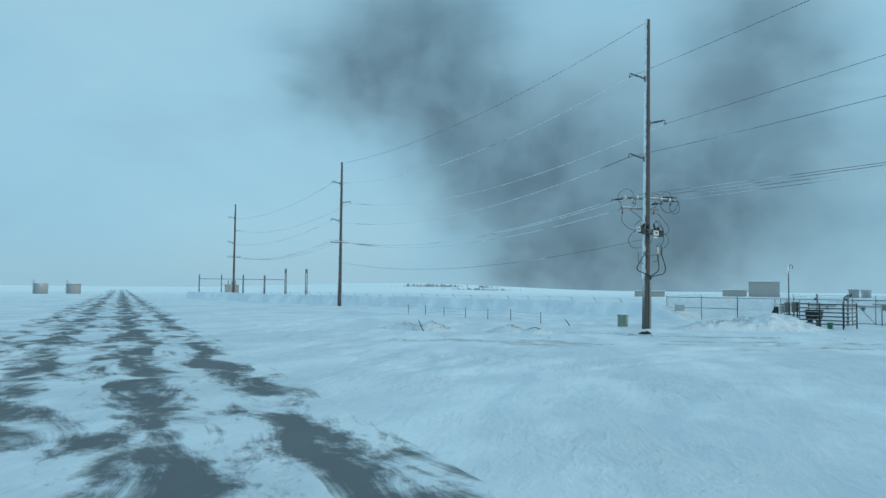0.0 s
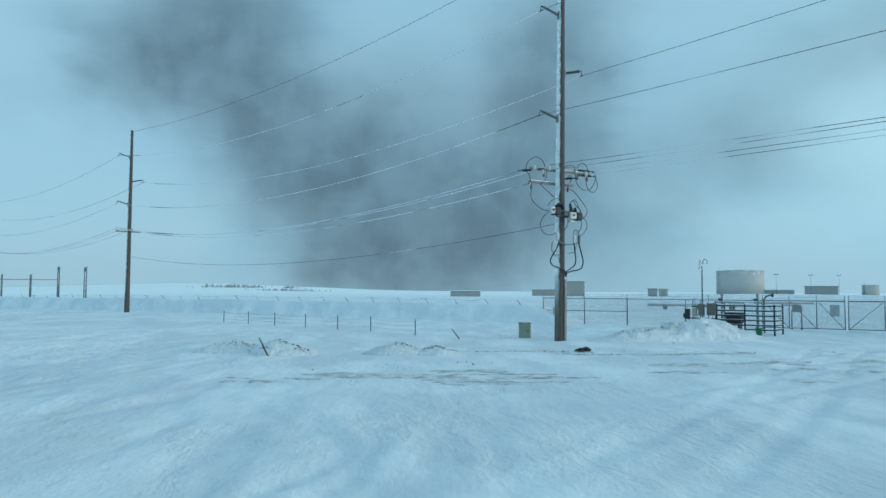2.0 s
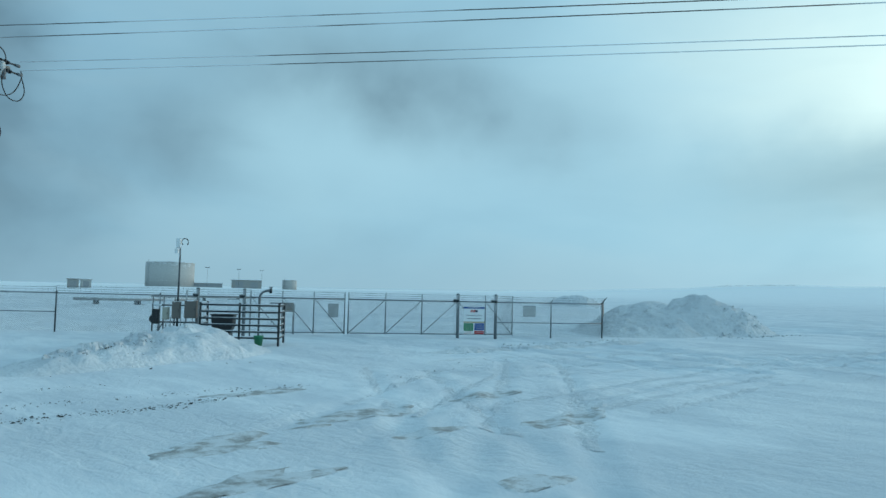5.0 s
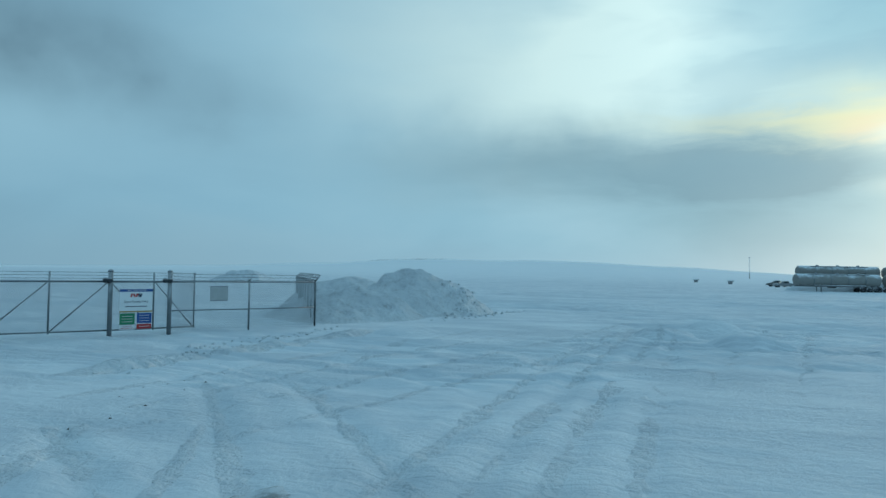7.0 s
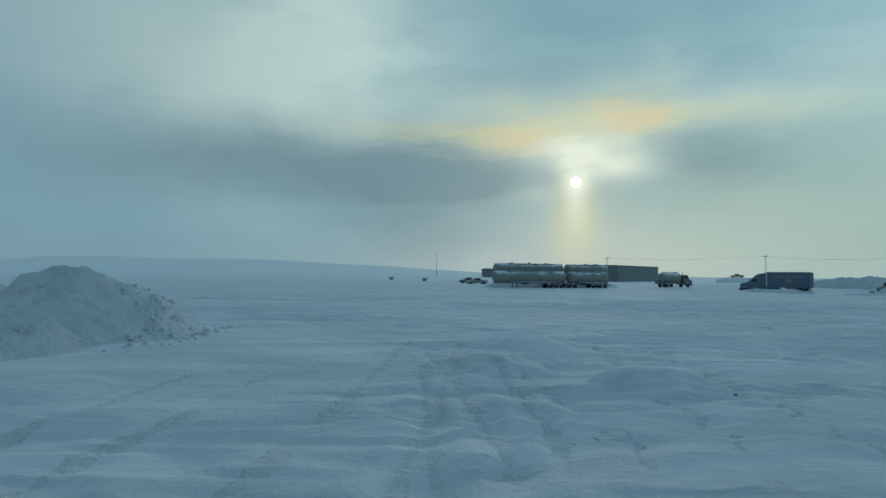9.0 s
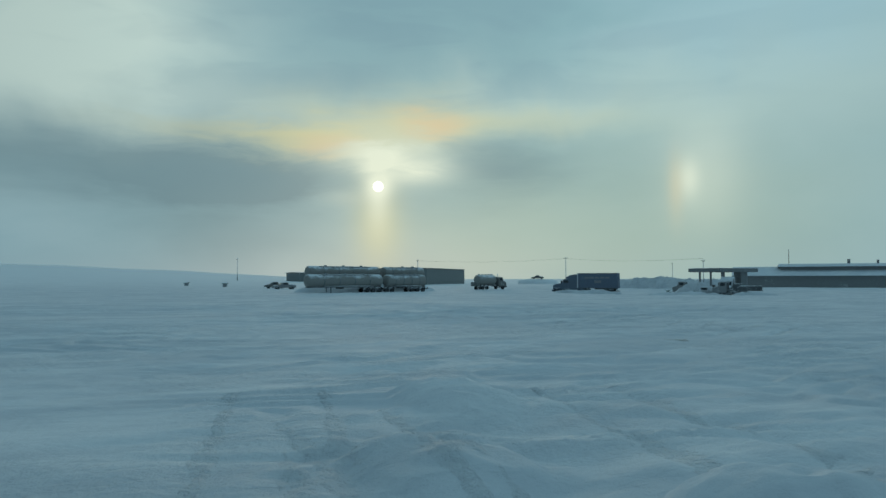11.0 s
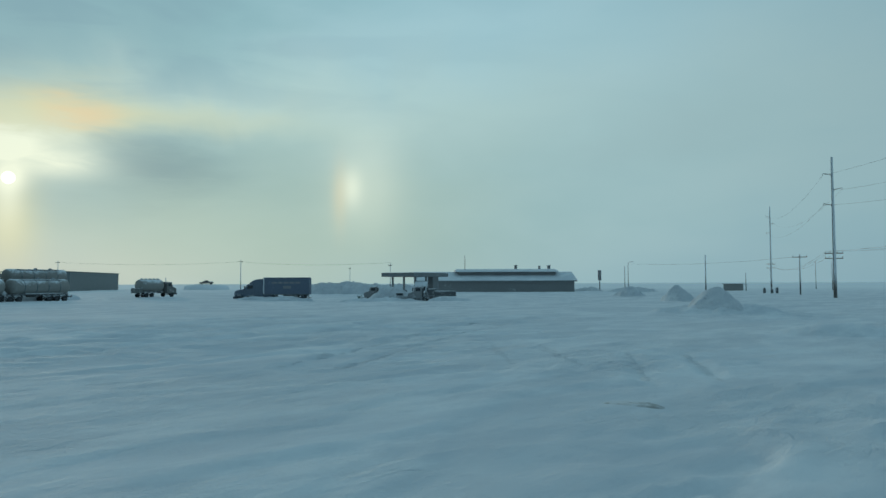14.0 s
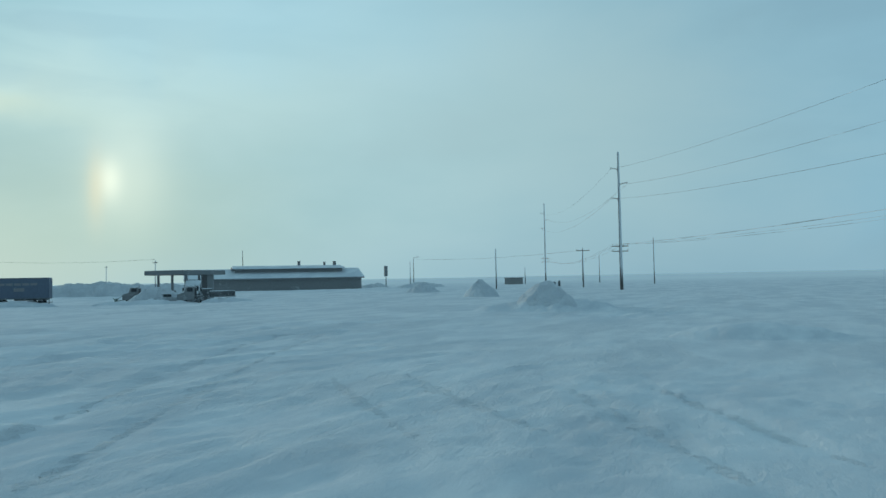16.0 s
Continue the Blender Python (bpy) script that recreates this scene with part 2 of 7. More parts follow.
def snow_look(N, p):
    """Colour and relief of wind-packed snow: fresh drift, older crust, ledges, grain."""
    drift = N.noise(scaled(N, p, (0.55, 1.3, 1.0), WIND), 0.42, 8, 0.58)
    crust = N.noise(scaled(N, p, (0.6, 1.3, 1.0), WIND), 1.9, 7, 0.66)
    broad = N.noise(scaled(N, p, (0.45, 1.1, 1.0), WIND + 0.15), 0.17, 7, 0.62)
    patch = N.ramp(N.noise(p, 0.14, 3), 0.38, 0.60, 0.15, 1.0)
    # wind-cut steps: lens-shaped plates with a sharp lip and a long lee side
    ledge = N.noise(scaled(N, p, (0.5, 1.4, 1.0), WIND + 0.2), 1.1, 5, 0.55, 0.3)
    saw = N.m("FRACT", N.m("MULTIPLY", ledge, 3.5))
    steps = N.m("MULTIPLY", N.m("MULTIPLY", saw, N.ramp(saw, 1.0, 0.7)), patch)
    chop = N.m("MULTIPLY", N.noise(p, 6.0, 5, 0.68), patch)
    grain = N.noise(p, 38.0, 3, 0.6)
    # by distance from the yard: relief flattens, and colour pales as painted haze
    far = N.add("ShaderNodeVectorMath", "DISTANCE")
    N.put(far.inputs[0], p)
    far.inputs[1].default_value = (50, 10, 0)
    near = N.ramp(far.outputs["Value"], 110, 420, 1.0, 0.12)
    c = N.mix(N.ramp(drift, 0.36, 0.66), (0.68, 0.715, 0.755), (0.81, 0.835, 0.86))
    c = N.mix(N.ramp(crust, 0.53, 0.65, 0.0, 0.32), c, (0.62, 0.665, 0.715))
    c = N.mix(N.ramp(broad, 0.485, 0.56, 0.0, 0.46), c, (0.56, 0.605, 0.655))
    c = N.mix(N.m("MULTIPLY", steps, 0.25), c, (0.86, 0.88, 0.90))
    # haze put into the colour: far fields blend to near white
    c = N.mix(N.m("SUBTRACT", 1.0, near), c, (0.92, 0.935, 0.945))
    h = N.m("ADD", N.m("ADD", N.m("MULTIPLY", drift, 0.26), N.m("MULTIPLY", crust, 0.16)), N.m("ADD", N.m("MULTIPLY", grain, 0.03), N.m("MULTIPLY", chop, 0.22)))
    h = N.m("ADD", h, N.m("MULTIPLY", steps, 0.09))
    return c, N.m("MULTIPLY", h, near), crust


def snow_build(dirt=0.0, dirt_scale=1.2, grey=0.0):
    def build(N, b):
        p = place(N)
        c, h, crust = snow_look(N, p)
        if grey:
            c = N.mix(N.ramp(N.noise(p, 0.6, 4), 0.3, 0.6, grey * 0.5, grey), c, (0.50, 0.515, 0.53))
            lumps = N.noise(p, 3.4, 5, 0.65)
            c = N.mix(N.ramp(lumps, 0.52, 0.66, 0.0, 0.5 * grey), c, (0.36, 0.36, 0.365))
            h = N.m("ADD", N.m("MULTIPLY", h, 0.4), N.m("MULTIPLY", lumps, 0.75))
        if dirt:
            d1, d2 = N.noise(p, dirt_scale, 6, 0.7), N.noise(p, dirt_scale * 9, 4, 0.7)
            f = N.m("MULTIPLY", N.ramp(d1, 0.52, 0.70), N.ramp(d2, 0.40, 0.62))
            c = N.mix(N.m("MULTIPLY", f, dirt), c, (0.11, 0.085, 0.065))
        N.put(b.inputs["Base Color"], c)
        N.put(b.inputs["Roughness"], N.ramp(crust, 0.4, 0.7, 0.9, 0.75))
        b.inputs["Specular IOR Level"].default_value = 0.08
        bump(N, b, h, 0.85, 0.34)
    return build


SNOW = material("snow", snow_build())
PLOWED = material("plowed_snow", snow_build(0.35, 0.9, 0.22))
PILE = material("dirty_snow", snow_build(0.5, 1.3, 0.38))


def asphalt(N, b):
    q = local(N)
    s = N.add("ShaderNodeSeparateXYZ")
    N.put(s.inputs[0], q)
    wander = N.m("MULTIPLY", N.m("SUBTRACT", N.noise(scaled(N, q, (0.05, 0.05, 0.05)), 1.0, 2), 0.5), 1.2)
    x = N.m("ADD", s.outputs[0], wander)
    tracks = None
    for x0, w, k in ((-5.2, 0.8, 0.7), (-3.1, 1.0, 0.95), (0.0, 1.15, 1.1), (2.5, 0.8, 1.0)):
        u = N.m("DIVIDE", N.m("SUBTRACT", x, x0), w)
        t = N.m("MULTIPLY", N.m("EXPONENT", N.m("MULTIPLY", N.m("MULTIPLY", u, u), -1.0)), k)
        tracks = t if tracks is None else N.m("ADD", tracks, t)
    n1 = N.noise(scaled(N, q, (0.7, 0.26, 1)), 1.0, 6, 0.66, 0.7)
    n2, g = N.noise(q, 0.9, 5, 0.6), N.noise(q, 60, 2)
    bare = N.m("ADD", N.m("MULTIPLY", tracks, 0.38), N.m("ADD", N.m("MULTIPLY", n1, 2.1), N.m("MULTIPLY", n2, 0.8)))
    f = N.ramp(bare, 1.56, 1.92, 1.0, 0.14)
    dark = N.mix(g, (0.035, 0.037, 0.04), (0.075, 0.075, 0.075))
    packed, relief, _ = snow_look(N, place(N))
    N.put(b.inputs["Base Color"], N.mix(f, dark, packed))
    N.put(b.inputs["Roughness"], N.ramp(f, 0, 1, 0.7, 0.85))
    b.inputs["Specular IOR Level"].default_value = 0.15
    bump(N, b, N.m("ADD", N.m("MULTIPLY", f, relief), N.m("MULTIPLY", g, 0.02)), 0.9, 0.38)


def gravel(N, b):
    p = place(N)
    n1, n2 = N.noise(p, 2.2, 6, 0.7), N.noise(p, 30, 4, 0.7)
    c = N.mix(N.ramp(n2, 0.3, 0.7), (0.19, 0.182, 0.172), (0.34, 0.325, 0.305))
    f = N.ramp(n1, 0.36, 0.58, 0.12, 0.92)
    N.put(b.inputs["Base Color"], N.mix(f, c, (0.70, 0.73, 0.76)))
    b.inputs["Roughness"].default_value = 0.85
    bump(N, b, n2, 0.6, 0.03)


def pole_wood(N, b):
    q = local(N)
    grain = N.noise(scaled(N, q, (9, 9, 0.5)), 2.2, 6, 0.6, 0.5)
    rime_n = N.noise(scaled(N, q, (1, 1, 0.35)), 7.0, 6, 0.65)
    c = N.mix(grain, (0.035, 0.031, 0.029), (0.12, 0.10, 0.09))
    g = N.add("ShaderNodeSeparateXYZ")
    N.put(g.inputs[0], N.add("ShaderNodeNewGeometry").outputs["Normal"])
    # rime on the windward side
    side = N.m("ADD", N.m("MULTIPLY", g.outputs[0], -0.92), N.m("MULTIPLY", g.outputs[1], 0.38))
    f = N.ramp(N.m("ADD", side, N.m("MULTIPLY", N.m("SUBTRACT", rime_n, 0.5), 1.3)), -0.12, 0.22)
    speck = N.ramp(N.noise(q, 26.0, 4, 0.65), 0.52, 0.66, 0.0, 0.75)
    f = N.m("MULTIPLY", f, N.m("SUBTRACT", 1.0, speck))
    # the lowest stretch stays bare
    s = N.add("ShaderNodeSeparateXYZ")
    N.put(s.inputs[0], q)
    f = N.m("MULTIPLY", f, N.ramp(s.outputs[2], 1.0, 4.5, 0.06, 1.0))
    N.put(b.inputs["Base Color"], N.mix(f, c, (0.80, 0.825, 0.85)))
    b.inputs["Roughness"].default_value = 0.85
    bump(N, b, N.m("ADD", grain, N.m("MULTIPLY", f, 1.2)), 0.5, 0.02)


def weathered_wood(N, b):
    q = local(N)
    grain = N.noise(scaled(N, q, (1, 14, 14)), 2.0, 6, 0.6, 0.4)
    N.put(b.inputs["Base Color"], N.mix(grain, (0.12, 0.105, 0.09), (0.33, 0.31, 0.29)))
    b.inputs["Roughness"].default_value = 0.85
    bump(N, b, grain, 0.4, 0.01)


def rimed_wire(lo, hi):
    def build(N, b):
        n = N.noise(place(N), 0.16, 4)
        N.put(b.inputs["Base Color"], N.mix(N.ramp(n, lo, hi), (0.06, 0.065, 0.07), (0.80, 0.83, 0.86)))
        b.inputs["Roughness"].default_value = 0.6
    return build


def flat_paint(name, col, rough=0.5, spec=0.4, vary=0.25, scale=3.0):
    def build(N, b):
        p = place(N)
        n1, n2 = N.noise(p, scale, 5, 0.6), N.noise(p, scale * 9, 4, 0.6)
        lo = tuple(q * (1 - vary) for q in col)
        hi = tuple(min(1, q * (1 + vary) + 0.02) for q in col)
        N.put(b.inputs["Base Color"], N.mix(N.m("ADD", N.m("MULTIPLY", n1, 0.7), N.m("MULTIPLY", n2, 0.3)), lo, hi))
        N.put(b.inputs["Roughness"], N.ramp(n2, 0.3, 0.7, max(0.05, rough - 0.1), rough + 0.1))
        b.inputs["Specular IOR Level"].default_value = spec
        bump(N, b, n2, 0.12, 0.004)
    return material(name, build)


def frosted(name, col, rough=0.6, cover=0.6, scale=0.9, metal=0.0):
    """A surface plastered in part with wind-packed snow; on far things the cover also paints in haze."""
    def build(N, b):
        p = place(N)
        n1, n2 = N.noise(p, scale, 6, 0.65), N.noise(p, scale * 8, 4, 0.6)
        g = N.add("ShaderNodeSeparateXYZ")
        N.put(g.inputs[0], N.add("ShaderNodeNewGeometry").outputs["Normal"])
        up = N.m("MULTIPLY", g.outputs[2], 0.45)
        f = N.ramp(N.m("ADD", N.m("ADD", N.m("MULTIPLY", n1, 0.8), N.m("MULTIPLY", n2, 0.25)), up), 0.78 - cover * 0.35, 1.02 - cover * 0.35)
        base = N.mix(n2, tuple(q * 0.8 for q in col), tuple(min(1, q * 1.2) for q in col))
        N.put(b.inputs["Base Color"], N.mix(f, base, (0.78, 0.81, 0.84)))
        N.put(b.inputs["Roughness"], N.ramp(f, 0, 1, rough, 0.8))
        b.inputs["Specular IOR Level"].default_value = 0.18
        N.put(b.inputs["Metallic"], N.m("MULTIPLY", N.m("SUBTRACT", 1.0, f), metal))
        bump(N, b, N.m("ADD", f, N.m("MULTIPLY", n2, 0.3)), 0.4, 0.04)
    return material(name, build)


def glass_dark(N, b):
    n = N.noise(place(N), 2.0, 4)
    N.put(b.inputs["Base Color"], N.mix(n, (0.012, 0.016, 0.02), (0.05, 0.06, 0.07)))
    N.put(b.inputs["Roughness"], N.ramp(n, 0.4, 0.7, 0.06, 0.3))
    b.inputs["IOR"].default_value = 1.5


TRACK = material("tyre_packed_snow", snow_build(0.0, 1.0, 0.11))
DRIFTED = material("loose_piled_snow", snow_build(0.05, 0.9, 0.08))
EARTHY = material("earth_streaked_snow", snow_build(0.95, 1.5, 0.08))


def rime(N, b):
    q = local(N)
    n1, n2 = N.noise(q, 24.0, 5, 0.65), N.noise(q, 3.0, 4, 0.6)
    c = N.mix(N.ramp(n2, 0.35, 0.65), (0.72, 0.75, 0.78), (0.90, 0.92, 0.93))
    N.put(b.inputs["Base Color"], N.mix(N.ramp(n1, 0.54, 0.70, 0.0, 0.6), c, (0.34, 0.34, 0.34)))
    b.inputs["Roughness"].default_value = 0.9
    bump(N, b, n1, 0.6, 0.03)


RIME = material("packed_rime", rime)
ASPHALT = material("snowy_asphalt", asphalt)
GRAVEL = material("frozen_gravel", gravel)
POLE = material("rimed_pole_wood", pole_wood)
TIMBER = material("weathered_timber", weathered_wood)
WIRE = material("rimed_wire", rimed_wire(0.54, 0.70))
PALE_WIRE = material("half_rimed_wire", rimed_wire(0.45, 0.58))
WHITE_WIRE = material("rime_white_wire", rimed_wire(0.36, 0.48))
GLASS = material("dark_glass", glass_dark)
GALV = rough_metal("galvanised_steel", (0.15, 0.17, 0.185), (0.095, 0.10, 0.105), 0.5, 0.5, 14, 0.35)
STEEL_DARK = rough_metal("dark_steel", (0.04, 0.048, 0.055), (0.065, 0.06, 0.055), 0.4, 0.5, 10, 0.5)
MESH = rough_metal("chain_link_wire", (0.42, 0.45, 0.47), (0.30, 0.31, 0.32), 0.2, 0.65, 6, 0.5)
# far tyres and running gear: snow cover, made paler to paint in haze
TYRE = frosted("snowy_hazed_rubber", (0.04, 0.042, 0.045), 0.7, 0.5, 2.0)
UNDER = frosted("snowy_hazed_steel", (0.12, 0.124, 0.128), 0.6, 0.7, 1.5)
BLACK = flat_paint("black_rubber", (0.022, 0.024, 0.026), 0.6, 0.35, 0.3, 8)
INSUL = flat_paint("grey_polymer", (0.10, 0.11, 0.12), 0.5, 0.4, 0.3, 8)
PORCELAIN = flat_paint("pale_porcelain", (0.48, 0.50, 0.50), 0.35, 0.5, 0.2, 8)
GREEN_BOX = frosted("green_enamel", (0.22, 0.26, 0.22), 0.55, 0.3, 2.0)
WHITE_PAINT = flat_paint("white_enamel", (0.72, 0.74, 0.75), 0.4, 0.5, 0.12, 4)

# ---- building helpers ----
def add_box(bm, c, s, rz=0.0, bevel=0.0, rx=0.0, ry=0.0):
    m = Matrix.LocRotScale(Vector(c), Euler((radians(rx), radians(ry), radians(rz))), Vector(s))
    r = bmesh.ops.create_cube(bm, size=1.0, matrix=m)
    if bevel:
        es = list({e for v in r["verts"] for e in v.link_edges})
        bmesh.ops.bevel(bm, geom=es, offset=bevel, segments=2, affect="EDGES", profile=0.5)


def add_tube(bm, a, b, r0, r1=None, n=10, caps=True):
    a, b = Vector(a), Vector(b)
    r1 = r0 if r1 is None else r1
    d = b - a
    if d.length < 1e-6:
        return
    q = d.to_track_quat("Z", "Y")
    rings = []
    for p, r in ((a, r0), (b, r1)):
        rings.append([bm.verts.new(p + q @ Vector((r * math.cos(6.28318 * i / n), r * math.sin(6.28318 * i / n), 0))) for i in range(n)])
    for i in range(n):
        f = bm.faces.new((rings[0][i], rings[0][(i + 1) % n], rings[1][(i + 1) % n], rings[1][i]))
        f.smooth = True
    if caps:
        bm.faces.new(rings[0][::-1])
        bm.faces.new(rings[1])


def add_path(bm, pts, r, n=6):
    """A bent round bar through the points."""
    pts = [Vector(p) for p in pts]
    rings = []
    for i, p in enumerate(pts):
        d = (pts[min(i + 1, len(pts) - 1)] - pts[max(i - 1, 0)]).normalized()
        q = d.to_track_quat("Z", "Y")
        rings.append([bm.verts.new(p + q @ Vector((r * math.cos(6.28318 * k / n), r * math.sin(6.28318 * k / n), 0))) for k in range(n)])
    for a, b in zip(rings, rings[1:]):
        for k in range(n):
            # match each corner with the closest of the next ring
            f = bm.faces.new((a[k], a[(k + 1) % n], b[(k + 1) % n], b[k]))
            f.smooth = True
    bm.faces.new(rings[0][::-1])
    bm.faces.new(rings[-1])


def add_lathe(bm, prof, n=24, axis="z", c=(0, 0, 0)):
    """A turned body from (radius, height) pairs, closed at both ends."""
    c = Vector(c)

    def put(r, h, k):
        x, y = r * math.cos(6.28318 * k / n), r * math.sin(6.28318 * k / n)
        return c + (Vector((x, y, h)) if axis == "z" else Vector((h, x, y)) if axis == "x" else Vector((y, h, x)))
    rings = [[bm.verts.new(put(r, h, k)) for k in range(n)] for r, h in prof]
    for a, b in zip(rings, rings[1:]):
        for k in range(n):
            f = bm.faces.new((a[k], a[(k + 1) % n], b[(k + 1) % n], b[k]))
            f.smooth = True
    bm.faces.new(rings[0][::-1])
    bm.faces.new(rings[-1])


def add_prism(bm, outline, a0, a1, axis="y", bevel=0.0):
    """An outline of (u, v) pushed along an axis: u runs along x (or y for axis x), v along z."""
    def put(u, v, w):
        return (u, w, v) if axis == "y" else (w, u, v) if axis == "x" else (u, v, w)
    A = [bm.verts.new(put(u, v, a0)) for u, v in outline]
    B = [bm.verts.new(put(u, v, a1)) for u, v in outline]
    fs = [bm.faces.new(A), bm.faces.new(B[::-1])]
    for i in range(len(A)):
        j = (i + 1) % len(A)
        fs.append(bm.faces.new((A[j], A[i], B[i], B[j])))
    if bevel:
        es = list({e for f in fs for e in f.edges})
        bmesh.ops.bevel(bm, geom=es, offset=bevel, segments=2, affect="EDGES", profile=0.5)


def finish(name, bm, mat):
    bmesh.ops.recalc_face_normals(bm, faces=bm.faces)
    me = bpy.data.meshes.new(name)
    bm.to_mesh(me)
    bm.free()
    for m in (mat if isinstance(mat, (list, tuple)) else (mat,)):
        me.materials.append(m)
    return me


def part(name, bm, mat, parent, label=""):
    ob = new(name, finish(name, bm, mat))
    ob.parent = parent
    return tagged(ob, label)


def thing(name, at, label, category, group="", rz=0.0):
    ob = new(name)
    ob.empty_display_size = 0.3
    ob.matrix_basis = pose(*at, 0, 0, rz)
    return tagged(ob, label, category, group)


def made(build, *args, **kw):
    bm = bmesh.new()
    build(bm, *args, **kw)
    return bm


def boxed(*boxes):
    bm = bmesh.new()
    for b in boxes:
        add_box(bm, *b)
    return bm


def tubed(*tubes):
    bm = bmesh.new()
    for t in tubes:
        add_tube(bm, *t)
    return bm


# ---- ground ----
def lattice(seed):
    return np.random.RandomState(seed).rand(256, 256)


LAT = [lattice(k) for k in range(4)]


def vnoise(x, y, k=0):
    x, y = np.asarray(x, float), np.asarray(y, float)
    xi, yi = np.floor(x).astype(int), np.floor(y).astype(int)
    u, v = x - xi, y - yi
    u, v = u * u * (3 - 2 * u), v * v * (3 - 2 * v)
    g = LAT[k]

    def at(a, b):
        return g[(xi + a) % 256, (yi + b) % 256]
    return (at(0, 0) * (1 - u) + at(1, 0) * u) * (1 - v) + (at(0, 1) * (1 - u) + at(1, 1) * u) * v - 0.5


def smooth(v, lo, hi):
    t = np.clip((np.asarray(v, float) - lo) / (hi - lo), 0, 1)
    return t * t * (3 - 2 * t)


# tyre tracks: start, heading in degrees from +y, length, depth
RUTS = [(12.0, 38.6, 95, 30, 0.07), (14.0, 36.6, 90, 30, 0.09), (16.0, 43.6, 104, 32, 0.045), (18.0, 46.6, 103, 22, 0.04), (24.0, 34.6, 104, 22, 0.08), (6.0, 38.5, 66, 14, 0.06),
        (53.4, 15.6, 146, 9, 0.10), (57.6, 14.5, 138, 10, 0.06), (63.0, 20.0, 155, 28, 0.06), (2.0, 30.0, 52, 26, 0.07), (-2.0, 24.0, 40, 30, 0.07)]


def terrain(x, y):
    """Height of the snow: flat yard with wind-cut drifts, a rise to the north and a ridge to the east."""
    x, y = np.asarray(x, float), np.asarray(y, float)
    a, b = x * math.cos(WIND) + y * math.sin(WIND), -x * math.sin(WIND) + y * math.cos(WIND)
    w = vnoise(a / 11, b / 9, 3) * 3.0
    h = 0.06 * vnoise(a / 13, (b + w) / 5.5, 0) + 0.04 * vnoise(a / 5.0, (b + w) / 2.4, 1) + 0.20 * vnoise(a / 40, b / 22, 2)
    # plates cut by the wind: a sharp lip, then a long lee side
    packed = 1 - np.exp(-(((x - 4) ** 2 + (y - 40) ** 2) / 15.0 ** 2) ** 2)
    cut = smooth(vnoise(a / 17, b / 11, 2), -0.24, 0.12) * packed + 0.9 * np.exp(-((x - 70) ** 2 + (y - 14) ** 2) / 14.0 ** 2)
    k = 4.2 * (vnoise(a / 8.5 + 7, (b + w) / 2.6, 0) + 0.45 * vnoise(a / 3.6, (b + 0.6 * w) / 1.25, 1) + 0.2 * vnoise(a / 1.7, b / 0.7, 3))
    saw = k - np.floor(k)
    h = h + 0.10 * cut * (np.where(saw < 0.80, saw / 0.80, (1 - saw) / 0.20) - 0.5)
    k = 3.0 * (vnoise(a / 17 + 3, (b + 1.5 * w) / 6.0, 1) + 0.4 * vnoise(a / 6.5, (b + w) / 2.3, 2) + 0.15 * vnoise(a / 2.4, b / 0.9, 0))
    saw = k - np.floor(k)
    h = h + 0.11 * (0.35 + 0.65 * cut) * packed * (np.where(saw < 0.86, saw / 0.86, (1 - saw) / 0.14) - 0.5)
    rib = vnoise(a / 3.2 + 31, (b + w) / 0.75, 1)
    h = h + 0.08 * cut * (0.25 - np.abs(rib)) + 0.05 * packed * (np.abs(vnoise(x / 0.55, y / 0.55, 1)) - 0.2) * smooth(vnoise(x / 7, y / 7, 0), -0.1, 0.25)
    r = np.hypot(x - 20, y - 25)
    az = np.degrees(np.arctan2(x - 20, y - 25))
    north = np.exp(-((az - 10) / 60.0) ** 2)
    h = h + (0.8 * north + 1.3 * smooth(az, 11, 23) * np.exp(-(np.clip(az - 40, 0, 200) / 35.0) ** 2)) * smooth(r, 110, 305) + 0.011 * np.exp(-((az + 15) / 11.0) ** 2) * np.clip(r - 260, 0, 1500)
    ridge = np.exp(-((az - 78) / 22.0) ** 2) * (1 + 0.25 * vnoise(az / 4, r / 300, 1))
    h = h + 12.0 * ridge * smooth(r, 260, 620)
    h = h + (0.4 + 1.1 * north) * vnoise(x / 160, y / 160, 3) * smooth(r, 150, 500)
    # the yard dips towards the fuel stop
    h = h - 0.9 * np.exp(-((x - 144) ** 2 + (y + 70) ** 2) / 32.0 ** 2)
    h = h + 0.4 * np.exp(-((x - 172.5) ** 2 + (y + 32.4) ** 2) / 8.0 ** 2)
    # churned patch by the tracks, and two drift humps
    churn = np.exp(-((x - 56.5) ** 2 + (y - 9.5) ** 2) / 4.5 ** 2) + 0.6 * np.exp(-((x - 57.0) ** 2 + (y - 16.0) ** 2) / 2.5 ** 2)
    h = h + churn * (0.20 * np.abs(vnoise(x / 0.7, y / 0.7, 2)) + 0.16 * np.abs(vnoise(x / 0.36, y / 0.36, 1)))
    for hx, hy, hs in ((38.6, 35.6, 0.30), (43.2, 33.4, 0.34), (36.0, 46.0, 0.2)):
        h = h + hs * np.clip(1 - ((x - hx) / 1.9) ** 2 - ((y - hy) / 1.2) ** 2, 0, 1) ** 0.7
    # tyre ruts across the yard
    for x0, y0, a0, length, depth in RUTS:
        cu, su = math.sin(radians(a0)), math.cos(radians(a0))
        s, t = (x - x0) * cu + (y - y0) * su, (x - x0) * su - (y - y0) * cu
        t = t + 0.5 * np.sin(s / 9.0 + x0)
        edge = smooth(s, -2, 3) * (1 - smooth(s, length - 4, length))
